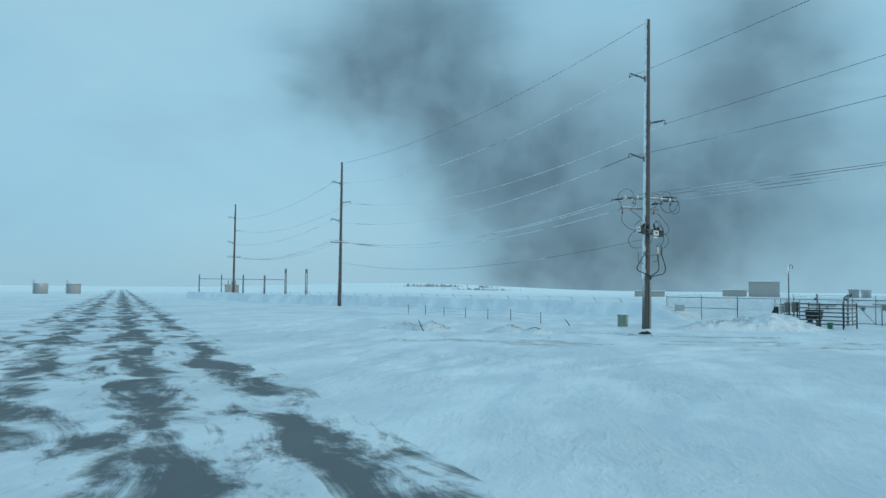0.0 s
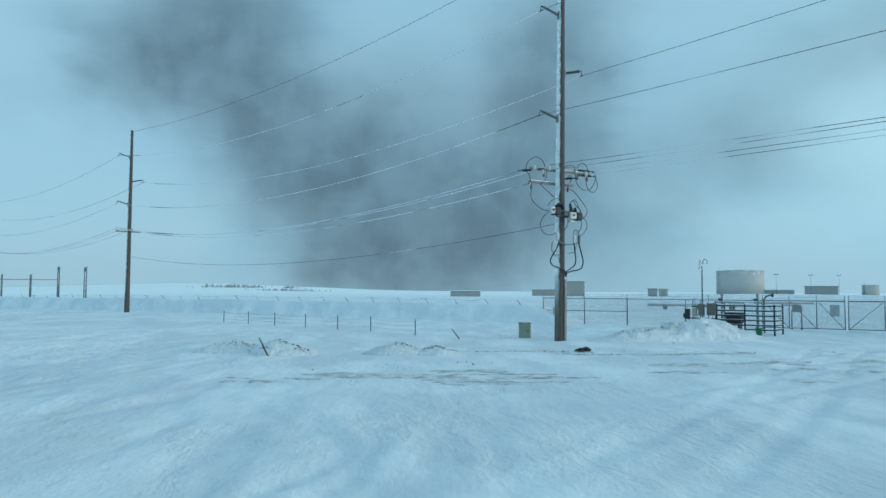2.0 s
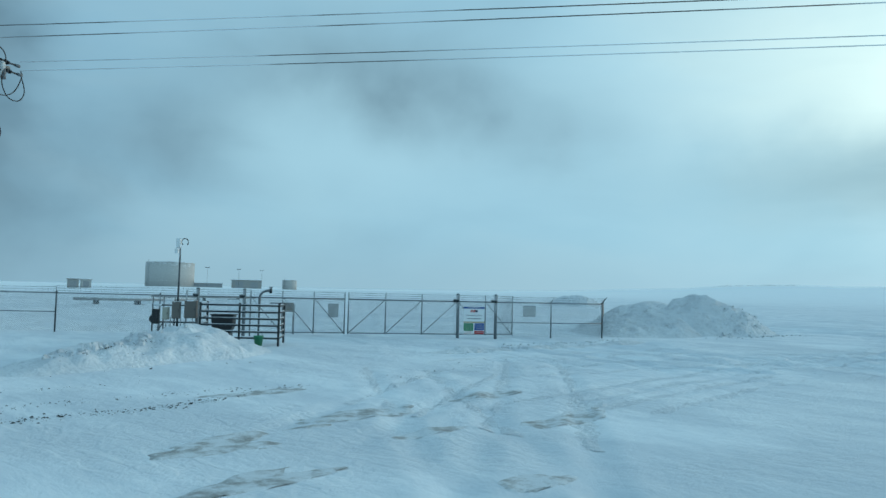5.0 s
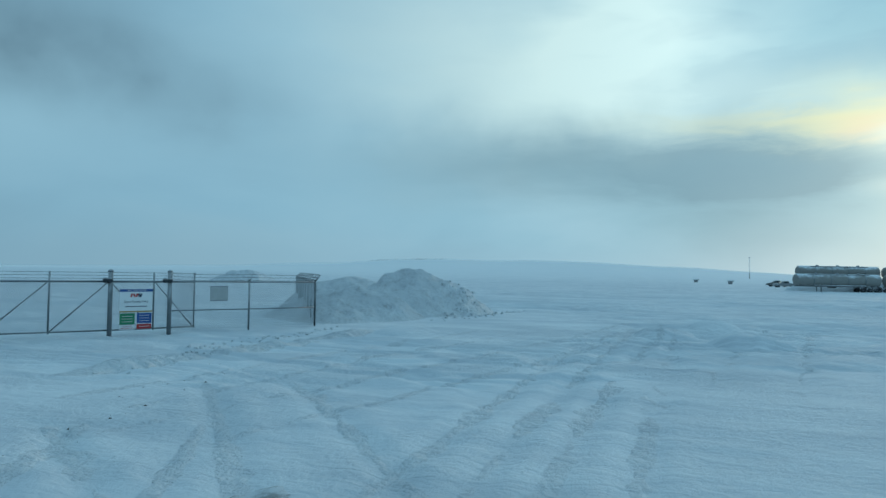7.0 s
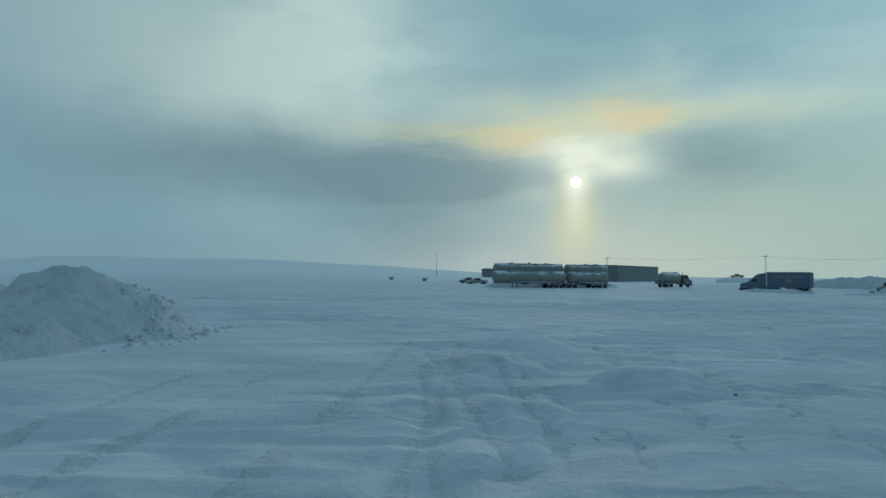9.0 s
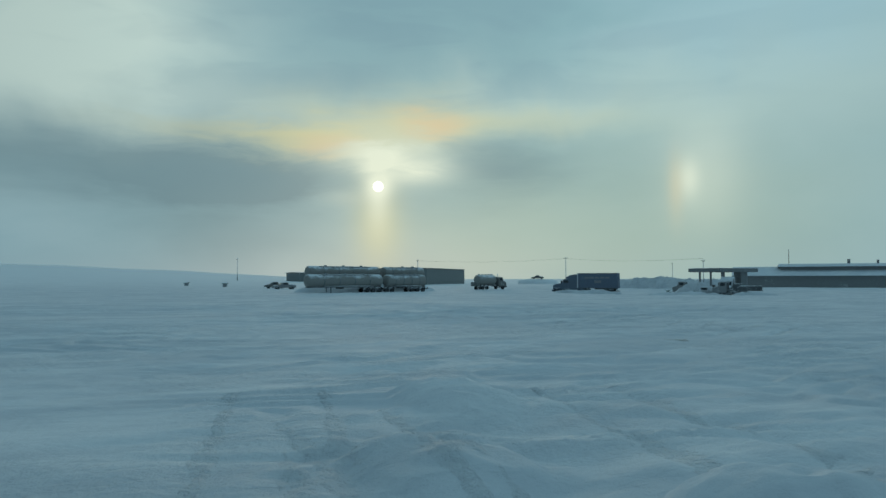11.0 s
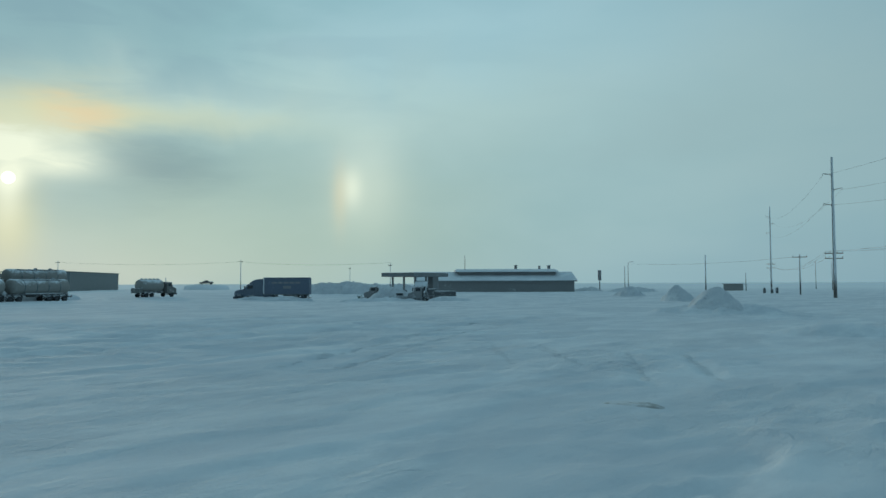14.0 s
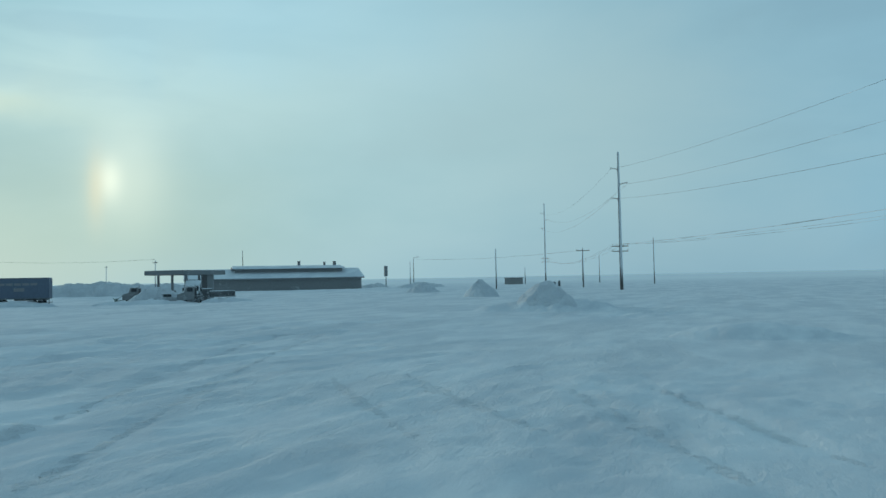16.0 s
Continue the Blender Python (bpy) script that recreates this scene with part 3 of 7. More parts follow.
        wear = 0.6 + 0.6 * vnoise(s / 3.0, t / 1.6 + x0, 1)
        for side in (-0.95, 0.95):
            d = (t - side) / 0.27
            h = h - 0.75 * depth * edge * wear * np.exp(-d ** 6) + 0.35 * depth * edge * wear * np.exp(-((np.abs(t - side) - 0.50) / 0.19) ** 2)
    # the road lies a little lower and is swept
    n = (x + 6.6) * 0.823 + (y - 10.5) * 0.568
    on = smooth(-np.abs(n - 0.2), -7.5, -5.5) * smooth(r, 400, 250)
    return h * (1 - 0.9 * on)


def ground_z(x, y):
    return float(terrain(x, y))


def lay_ground():
    segs, cx, cy = 1320, 26.0, 25.0
    radii, r = [0.6], 0.6
    while r < 4700:
        r += 0.5 if r < 12 else max(0.19, r * 0.0045) if r < 75 else r * 0.012 if r < 140 else r * 0.036
        radii.append(r)
    R = np.array(radii)
    th = np.linspace(0, 2 * math.pi, segs, endpoint=False)
    X, Y = cx + np.outer(R, np.cos(th)), cy + np.outer(R, np.sin(th))
    Z = terrain(X, Y)
    co = np.stack([X, Y, Z], -1).reshape(-1, 3)
    nr = len(R)
    i, j = np.meshgrid(np.arange(nr - 1), np.arange(segs), indexing="ij")
    k = (j + 1) % segs
    quads = np.stack([i * segs + j, (i + 1) * segs + j, (i + 1) * segs + k, i * segs + k], -1).reshape(-1, 4)
    tip = len(co)
    co = np.vstack([co, [cx, cy, ground_z(cx, cy)]])
    faces = quads.tolist() + [(tip, q, (q + 1) % segs) for q in range(segs)]
    me = bpy.data.meshes.new("ground")
    me.from_pydata(co.tolist(), [], faces)
    me.polygons.foreach_set("use_smooth", [True] * len(me.polygons))
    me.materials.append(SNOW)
    tagged(new("ground", me), "wind-drifted snow over a wide open yard", "snow", kind="structure")


lay_ground()


def sheet(name, mat, inside, box, step, lift, label, category):
    """A thin layer that follows the ground wherever inside(x, y) holds."""
    x0, y0, x1, y1 = box
    nx, ny = int((x1 - x0) / step), int((y1 - y0) / step)
    gx, gy = np.meshgrid(x0 + step * np.arange(nx + 1), y0 + step * np.arange(ny + 1), indexing="ij")
    depth = inside(gx, gy)
    keep = depth > -0.12
    z = terrain(gx, gy) + np.clip(depth * 0.3, -0.03, lift)
    idx = -np.ones(gx.shape, int)
    faces_ok = keep[:-1, :-1] & keep[1:, :-1] & keep[1:, 1:] & keep[:-1, 1:]
    used = np.zeros(gx.shape, bool)
    for a, b in ((0, 0), (1, 0), (1, 1), (0, 1)):
        used[a:a + nx, b:b + ny] |= faces_ok
    idx[used] = np.arange(used.sum())
    co = np.stack([gx[used], gy[used], z[used]], -1)
    fi, fj = np.nonzero(faces_ok)
    faces = np.stack([idx[fi, fj], idx[fi + 1, fj], idx[fi + 1, fj + 1], idx[fi, fj + 1]], -1)
    me = bpy.data.meshes.new(name)
    me.from_pydata(co.tolist(), [], faces.tolist())
    me.polygons.foreach_set("use_smooth", [True] * len(me.polygons))
    me.materials.append(mat)
    return tagged(new(name, me), label, category, kind="structure")


def lay_road():
    """The swept road, built with x across and y along it."""
    m = pose(-6.6, 10.5, 0, 0, 0, 34.6)
    ss = np.concatenate([np.arange(-60, 80, 0.6), np.arange(80, 480, 4.0)])
    ws = np.arange(-6.6, 4.01, 0.29)
    S, Wd = np.meshgrid(ss, ws, indexing="ij")
    X = -6.6 + 0.823 * Wd - 0.568 * S
    Y = 10.5 + 0.568 * Wd + 0.823 * S
    Z = terrain(X, Y) + 0.02
    pts = np.stack([Wd, S, Z], -1).reshape(-1, 3).tolist()
    k = len(ws)
    faces = [(i * k + j, i * k + j + 1, (i + 1) * k + j + 1, (i + 1) * k + j) for i in range(len(ss) - 1) for j in range(k - 1)]
    me = bpy.data.meshes.new("road")
    me.from_pydata(pts, [], faces)
    me.polygons.foreach_set("use_smooth", [True] * len(me.polygons))
    me.materials.append(ASPHALT)
    ob = new("road", me)
    ob.matrix_basis = m
    tagged(ob, "asphalt road with dark wheel tracks through packed snow", "road", kind="structure")


lay_road()


def bare(x, y):
    """Where traffic has worn through to frozen gravel."""
    m = vnoise(x / 2.4, y / 0.8, 1) + 0.6 * vnoise(x / 1.0, y / 0.36, 2) + 0.3 * vnoise(x / 0.4, y / 0.2, 3)
    out = np.full(np.shape(x), -1.0)
    for cx, cy, ra, rb, lim in ((-1.9, 35.5, 2.8, 1.2, 0.04), (-2.0, 37.6, 1.7, 0.7, 0.10), (-4.6, 36.0, 2.6, 0.8, 0.08), (-8.0, 35.0, 2.2, 0.8, 0.12), (-5.7, 36.0, 1.6, 0.5, 0.14),
                                (5.3, 38.9, 1.7, 0.6, 0.12), (4.6, 37.2, 1.6, 0.6, 0.16), (6.4, 39.6, 1.5, 0.45, 0.16), (9.6, 40.2, 1.7, 0.5, 0.16), (12.8, 37.2, 2.1, 0.7, 0.12), (13.2, 40.2, 1.5, 0.4, 0.14),
                                (9.2, 44.0, 2.2, 0.35, 0.16), (8.6, 38.1, 1.5, 0.45, 0.18), (7.6, 34.4, 1.0, 0.4, 0.16), (53.1, 19.2, 0.75, 0.42, 0.04)):
        g = 1 - ((x - cx) / ra) ** 2 - ((y - cy) / rb) ** 2
        out = np.maximum(out, np.where(g > -0.5, 0.9 * m + 0.42 * g - lim - 0.05, -1))
    return out


sheet("gravel_patch", GRAVEL, bare, (51, 17.5, 56, 21.5), 0.08, 0.014, "small bare spot of frozen gravel in the snow", "gravel")
sheet("gravel_patch", GRAVEL, bare, (-11, 32, 17, 46), 0.08, 0.014, "bare frozen gravel worn through the snow", "gravel")


def tracked(x, y):
    """Where tyres have packed the snow."""
    out = np.full(np.shape(x), -1.0)
    ragged = 0.9 * vnoise(x / 1.3, y / 0.9, 0) + 0.6 * vnoise(x / 0.45, y / 0.4, 2)
    for x0, y0, a0, length, _ in RUTS:
        cu, su = math.sin(radians(a0)), math.cos(radians(a0))
        s, t = (x - x0) * cu + (y - y0) * su, (x - x0) * su - (y - y0) * cu
        t = t + 0.5 * np.sin(s / 9.0 + x0)
        ends = smooth(s, -1, 2) * (1 - smooth(s, length - 3, length))
        out = np.maximum(out, (1 - np.abs(np.abs(t) - 0.95) / 0.30 + ragged) * 0.3 * ends - 0.14)
    return out


sheet("tyre_track", TRACK, tracked, (10, 28, 52, 48), 0.10, 0.008, "tyre tracks packed into the snow of the yard", "tyre track")
sheet("tyre_track", TRACK, tracked, (51, -8, 76, 22), 0.10, 0.008, "short tyre tracks packed into the drifted snow", "tyre track")


def heap(name, at, size, mat, label, seed, rough=0.25, peak=0.0, turn=0.0, group="", sharp=1.6, cone=0.0, category="snow pile"):
    """A ploughed snow heap, with lumps and a foot that runs out into the ground."""
    n = 88
    rx, ry, hz = size
    faces = []
    rs = np.random.RandomState(seed)
    ox, oy = rs.rand(2) * 200
    ca, sa_ = math.cos(radians(turn)), math.sin(radians(turn))
    u, v = np.meshgrid(np.linspace(-1.3, 1.3, n + 1), np.linspace(-1.3, 1.3, n + 1), indexing="ij")
    ang = np.arctan2(v, u)
    edge = 1 + 0.22 * vnoise(ox + 2 + np.cos(ang) * 1.4, oy + np.sin(ang) * 1.4, 1)
    d = np.hypot(u - peak * np.clip(1 - np.abs(u), 0, 1), v) / edge
    base = np.clip(1 - d, 0, 1) ** (1 / sharp)
    base = base * base * (3 - 2 * base)
    tip = np.clip(1 - d, 0, 1)
    base = base * (1 - cone) + cone * np.clip(1.06 - np.sqrt(d * d + 0.012), 0, 1) * np.minimum(1, tip * 6)
    x, y = u * rx, v * ry
    lump = rough * (1.3 * vnoise(ox + x / 2.0, oy + y / 2.0, 1) + vnoise(ox + x / 0.9, oy + y / 0.9, 0) + 0.7 * vnoise(ox + x / 0.45, oy + y / 0.45, 2) + 0.4 * vnoise(ox + x / 0.25, oy + y / 0.25, 3))
    z = hz * base + lump * np.minimum(1, base * 3) * min(1.0, hz)
    wx, wy = at[0] + x * ca - y * sa_, at[1] + x * sa_ + y * ca
    z = terrain(wx, wy) + z - np.where(d >= 1, 0.12, 0.05 * (1 - base))
    ob_pts = np.stack([x, y, z], -1).reshape(-1, 3).tolist()
    for i in range(n):
        for j in range(n):
            a = i * (n + 1) + j
            faces.append((a, a + n + 1, a + n + 2, a + 1))
    me = bpy.data.meshes.new(name)
    me.from_pydata(ob_pts, [], faces)
    me.polygons.foreach_set("use_smooth", [True] * len(me.polygons))
    me.materials.append(mat)
    ob = new(name, me)
    ob.matrix_basis = pose(at[0], at[1], 0, 0, 0, turn)
    HEAPS[at] = (wx, wy, z)
    return tagged(ob, label, category, group)


HEAPS = {}


def heap_z(at, x, y):
    """Height of a heap's surface at a place."""
    wx, wy, z = HEAPS[at]
    k = np.argmin((wx - x) ** 2 + (wy - y) ** 2)
    return float(z.flat[k])


heap("snow_mound", (50.0, 50.5), (5.8, 5.2, 2.6), PILE, "tall conical heap of ploughed dirty snow past the fence", 3, 0.36, 0.0, -20, cone=0.75)
heap("snow_mound", (45.0, 52.6), (6.0, 4.8, 1.6), PILE, "lower heap of ploughed snow against the fence end", 5, 0.30, 0.0, 10, cone=0.4)
heap("snow_mound", (56.0, 57.2), (6.5, 5.0, 2.05), PILE, "rough heap of ploughed snow behind a taller one", 6, 0.25, 0.0, 20)
heap("snow_mound", (127.0, 109.4), (6.5, 5.0, 2.2), PLOWED, "low rough heap of ploughed snow inside the fenced yard", 7, 0.4, 0.0, -40, cone=0.4)
heap("snow_mound", (11.3, 53.4), (6.2, 2.8, 0.92), DRIFTED, "low ploughed heap with dirty clods before the gate", 8, 0.30, 0.32, 24, cone=0.6)
for k, (p, s) in enumerate((((23.2, 48.9), 3.0), ((28.4, 48.1), 3.3), ((33.6, 47.7), 2.8))):
    heap("snow_mound", p, (s, 0.8, 0.20), PLOWED, "low rough berm thrown up before the fence", 81 + k, 0.30, 0.0, -8, "fence berms", cone=0.3)
heap("snow_mound", (-8.8, 43.5), (1.6, 1.3, 0.60), EARTHY, "small drifted mound with dirt along its crest", 11, 0.12, -0.2, -20, "roadside mounds", cone=0.75)
heap("snow_mound", (-10.9, 44.6), (1.9, 1.2, 0.48), EARTHY, "small drifted mound with dirt along its crest", 13, 0.12, 0.0, 10, "roadside mounds", cone=0.75)
heap("snow_mound", (-4.3, 43.9), (1.6, 1.1, 0.50), EARTHY, "small drifted mound with dirt along its crest", 14, 0.10, 0.0, 0, "roadside mounds", cone=0.75)
heap("snow_mound", (-2.9, 43.7), (1.3, 1.0, 0.44), EARTHY, "small drifted mound with a dark earthy end", 12, 0.12, 0.2, -10, "roadside mounds", cone=0.75)
heap("snow_mound", (69.4, -28.0), (6.0, 5.0, 0.8), SNOW, "low skirt of drifted snow round a ploughed heap", 29, 0.3, 0.0, 20, cone=0.4)
heap("snow_mound", (69.1, -27.8), (2.6, 3.1, 2.55), DRIFTED, "steep pointed heap of ploughed snow on the open yard", 17, 0.3, 0.0, 20, cone=1.0)
heap("snow_mound", (88, -63.5), (2.3, 2.6, 2.5), DRIFTED, "low pointed heap of ploughed snow on the open yard", 18, 0.35, 0.0, 60, cone=1.0)
heap("snow_mound", (113, -99), (3.8, 3.2, 1.75), DRIFTED, "long rough heap of ploughed snow on the open yard", 28, 0.6, 0.0, -30, cone=0.7)
heap("snow_mound", (54.5, -6.0), (3.6, 2.2, 0.5), SNOW, "low loose heap of ploughed snow", 19, 0.25, 0.0, 30)
heap("snow_mound", (35.4, 32.8), (1.6, 1.2, 0.32), SNOW, "low crusted snow hump on the yard", 23, 0.3, 0.0, 70)
heap("snow_mound", (138, -150), (7, 4, 1.1), PLOWED, "long ploughed bank of snow beside the building", 24, 0.4, 0.0, 40)

# ---- power line ----
def arc(a, b, sag, n=24, side=(0, 0, 0)):
    """Points of a hanging line from a to b."""
    a, b, side = Vector(a), Vector(b), Vector(side)
    out = []
    for i in range(n + 1):
        t = i / n
        w = 4 * t * (1 - t)
        out.append(a.lerp(b, t) + Vector((0, 0, -sag * w)) + side * w)
    return out


def post_insulator(parent, z, way, r):
    """A ribbed post insulator that stands off sideways, with its clamp."""
    bm = bmesh.new()
    a, b = Vector((way * r, 0, z)), Vector((way * (r + 1.15), 0, z + 0.30))
    add_tube(bm, a, b, 0.035, 0.035, 8)
    for i in range(14):
        p = a.lerp(b, 0.08 + 0.06 * i)
        q = a.lerp(b, 0.08 + 0.06 * i + 0.025)
        add_tube(bm, p, q, 0.075, 0.05, 10)
    ins = part("insulator", bm, INSUL, parent, "ribbed grey polymer post insulator")
    part("clamp", tubed((b, b + Vector((way * 0.02, 0, -0.24)), 0.03, 0.03, 6), (b + Vector((0, -0.16, -0.26)), b + Vector((0, 0.16, -0.26)), 0.04, 0.04, 6)), GALV, ins)
    part("bracket", boxed(((way * (r + 0.02), 0, z), (0.05, 0.16, 0.42))), GALV, ins)
    return Vector((way * (r + 1.15), 0, z + 0.04))


def pole_body(parent, h, r0, r1):
    bm = bmesh.new()
    prof = [(r0 * 1.02, -0.6), (r0, 0.0)]
    for i in range(1, 9):
        prof.append((r0 + (r1 - r0) * i / 8, h * i / 8))
    prof.append((r1 * 0.7, h + 0.05))
    add_lathe(bm, prof, 16)
    part("post", bm, POLE, parent)


def cross_arm(parent, z, x0, x1, y=0.22, insul=()):
    arm = part("cross_arm", boxed((((x0 + x1) / 2, y, z), (x1 - x0, 0.10, 0.14), 0, 0.01)), TIMBER, parent, "weathered wooden cross-arm")
    for x in insul:
        bm = bmesh.new()
        add_lathe(bm, [(0.02, 0), (0.07, 0.05), (0.03, 0.08), (0.07, 0.12), (0.03, 0.16), (0.06, 0.20), (0.02, 0.25)], 10, "z", (x, y, z + 0.07))
        part("pin_insulator", bm, PORCELAIN, arm)
    return arm


def transmission_pole(at, h, rz, arms, label, lean=0.0, low_arm=None):
    at = (at[0], at[1], ground_z(at[0], at[1]))
    ob = thing("utility_pole", at, label, "utility pole", "power line poles", rz)
    pole_body(ob, h, 0.27, 0.15)
    tips = []
    for z, way in arms:
        r = 0.27 - 0.12 * z / h
        tips.append(post_insulator(ob, z, way, r))
    if low_arm:
        cross_arm(ob, low_arm, -1.3, 1.3, 0.25, (-1.2, -0.5, 0.5, 1.2))
    ob.matrix_basis = ob.matrix_basis @ pose(0, 0, 0, 0, lean, 0)
    m = ob.matrix_basis.copy()
    return ob, [m @ t for t in tips], m


def bend(pts, n=6):
    """A rounded line through the points."""
    pts = [Vector(p) for p in pts]
    out = []
    for i in range(len(pts) - 1):
        p0, p1, p2, p3 = pts[max(i - 1, 0)], pts[i], pts[i + 1], pts[min(i + 2, len(pts) - 1)]
        for k in range(n):
            t = k / n
            out.append(0.5 * (2 * p1 + (p2 - p0) * t + (2 * p0 - 5 * p1 + 4 * p2 - p3) * t * t + (3 * p1 - p0 - 3 * p2 + p3) * t ** 3))
    return out + [pts[-1]]


def strain_insulator(ob, a, b, n=7):
    a, b = Vector(a), Vector(b)
    bm = bmesh.new()
    add_tube(bm, a, b, 0.028, 0.028, 8)
    for k in range(n):
        add_tube(bm, a.lerp(b, 0.15 + 0.7 * k / n), a.lerp(b, 0.15 + 0.7 * (k + 0.6) / n), 0.075, 0.055, 10)
    ins = part("insulator", bm, BLACK, ob, "black ribbed strain insulator")
    part("clamp", tubed((b, b + (b - a).normalized() * 0.14, 0.05, 0.06, 8)), GALV, ins)


def rime_crust(ob, h, r0, r1, z0, face, seed):
    """Wind-packed rime standing proud on one side of a post, with a ragged edge."""
    rs = random.Random(seed)
    bm = bmesh.new()
    rows = []
    n = int((h - z0) / 0.07)
    for i in range(n + 1):
        z = z0 + (h - z0) * i / n
        r = r0 + (r1 - r0) * z / h
        lo, hi = face - radians(62 + rs.uniform(-22, 20)), face + radians(62 + rs.uniform(-22, 20))
        row = []
        for k in range(8):
            a = lo + (hi - lo) * k / 7
            d = -0.01 if k in (0, 7) else 0.018 + 0.05 * rs.random() ** 2
            row.append(bm.verts.new(((r + d) * math.cos(a), (r + d) * math.sin(a), z + rs.uniform(-0.02, 0.02))))
        rows.append(row)
    for a, b in zip(rows, rows[1:]):
        for k in range(7):
            bm.faces.new((a[k], a[k + 1], b[k + 1], b[k]))
    part("rime_crust", bm, RIME, ob, "ragged white rime packed on the windward side")


def jumper(ob, *pts):
    """One thin wire bent between two terminals."""
    bm = bmesh.new()
    add_path(bm, bend(pts), 0.017, 6)
    part("jumper", bm, BLACK, ob, "thin black jumper wire")


def dress_pole(ob):
    """Dead-end arms, jumpers, recloser, cable heads and riser."""
    rime_crust(ob, 21.4, 0.27, 0.15, 3.4, radians(135), 5)
    cross_arm(ob, 9.15, -1.75, 2.15, 0.30)
    cross_arm(ob, 8.38, -1.8, 1.05, 0.30)
    part("snow_strip", boxed(((0.9, 0.3, 9.245), (2.2, 0.09, 0.05), 0, 0.02)), SNOW, ob)
    part("snow_strip", boxed(((-1.0, 0.3, 8.475), (1.4, 0.09, 0.05), 0, 0.02)), SNOW, ob)
    part("brace", tubed(((-1.1, 0.3, 8.3), (-0.2, 0.25, 7.6), 0.028, 0.028, 6)), GALV, ob)
    # strain insulators towards both spans
    strain_insulator(ob, (-1.62, 0.3, 9.05), (-2.35, 0.25, 8.95))
    strain_insulator(ob, (-0.78, 0.3, 9.18), (-1.35, 0.28, 9.12))
    strain_insulator(ob, (1.25, 0.3, 9.33), (2.3, 0.25, 9.33))
    strain_insulator(ob, (1.3, 0.3, 9.06), (2.4, 0.25, 9.06))
    strain_insulator(ob, (0.5, 0.3, 8.75), (1.1, 0.3, 8.85), 5)
    for x, z in ((-1.50, 9.18), (-0.58, 9.24), (-0.95, 8.98), (1.18, 9.22), (1.85, 9.15)):
        bm = bmesh.new()
        add_lathe(bm, [(0.03, -0.14), (0.10, -0.10), (0.11, 0.02), (0.07, 0.05), (0.10, 0.08), (0.08, 0.14), (0.02, 0.16)], 12, "z", (x, 0.24, z))
        part("arrester", bm, PORCELAIN, ob, "white porcelain arrester capped with frost")
    for x, z in ((-1.72, 7.95), (-0.92, 8.72), (0.62, 7.98), (1.25, 8.75), (1.9, 8.72)):
        bm = bmesh.new()
        add_lathe(bm, [(0.02, 0), (0.07, 0.02), (0.07, 0.12), (0.045, 0.15), (0.07, 0.19), (0.07, 0.27), (0.04, 0.31), (0.06, 0.36), (0.02, 0.42)], 10, "z", (x, 0.2, z))
        c = part("fuse_cutout", bm, INSUL, ob, "grey hanging fuse cut-out")
        part("fuse_tube", tubed(((x - 0.11, 0.2, z + 0.02), (x - 0.05, 0.2, z + 0.38), 0.03, 0.03, 8)), PORCELAIN, c)
    # recloser: two dark modules on a frame, with pale faces and bushings
    part("mounting_frame", boxed(((0, -0.36, 6.74), (1.15, 0.16, 0.12), 0, 0.02), ((0, -0.36, 6.46), (1.0, 0.14, 0.10), 0, 0.02), ((0, -0.42, 6.60), (0.36, 0.3, 0.30), 0, 0.03)), STEEL_DARK, ob)
    for x, zc, face in ((-0.60, 6.72, -0.31), (0.80, 6.50, -0.42)):
        m = part("recloser", boxed(((x, -0.44, zc), (0.36, 0.46, 0.46), 0, 0.07)), BLACK, ob, "black recloser module")
        part("cover", boxed(((x + face, -0.46, zc + 0.02), (0.27 if x < 0 else 0.40, 0.40, 0.38), 0, 0.04)), PORCELAIN, m, "frosted pale end cover")
        part("port", tubed(((x + face, -0.66, zc + 0.04), (x + face, -0.70, zc + 0.04), 0.07, 0.07, 10)), STEEL_DARK, m)
    part("terminal_box", boxed(((0.38, -0.44, 6.20), (0.34, 0.26, 0.12), 0, 0.03)), PORCELAIN, ob)
    for x0, x1, z0, z1 in ((-0.52, -0.36, 6.92, 7.22), (-0.2, -0.18, 6.85, 7.18), (0.42, 0.30, 6.75, 7.24), (0.62, 0.66, 6.72, 7.02)):
        bm = bmesh.new()
        a, b = Vector((x0, -0.42, z0)), Vector((x1, -0.42, z1))
        add_tube(bm, a, b, 0.06, 0.04, 8)
        for k in range(4):
            add_tube(bm, a.lerp(b, 0.1 + 0.2 * k), a.lerp(b, 0.22 + 0.2 * k), 0.15 - 0.022 * k, 0.08, 12)
        part("bushing", bm, BLACK, ob, "black ribbed bushing")
    # cable heads on a bracket, and the cables bent down to the riser
    bm = bmesh.new()
    add_path(bm, bend([(-0.45, -0.36, 5.12), (-0.1, -0.36, 4.92), (0.35, -0.36, 4.90), (0.95, -0.38, 5.02)]), 0.04, 6)
    part("bracket", bm, GALV, ob)
    for x, z in ((-0.5, 5.15), (0.60, 5.08), (0.92, 5.05)):
        bm = bmesh.new()
        add_lathe(bm, [(0.04, -0.1), (0.08, -0.04), (0.055, 0.03), (0.10, 0.08), (0.055, 0.14), (0.10, 0.20), (0.06, 0.26), (0.09, 0.32), (0.02, 0.44)], 10, "z", (x, -0.40, z))
        part("cable_head", bm, PORCELAIN if x < 0.7 else INSUL, ob, "frosted ribbed cable head")
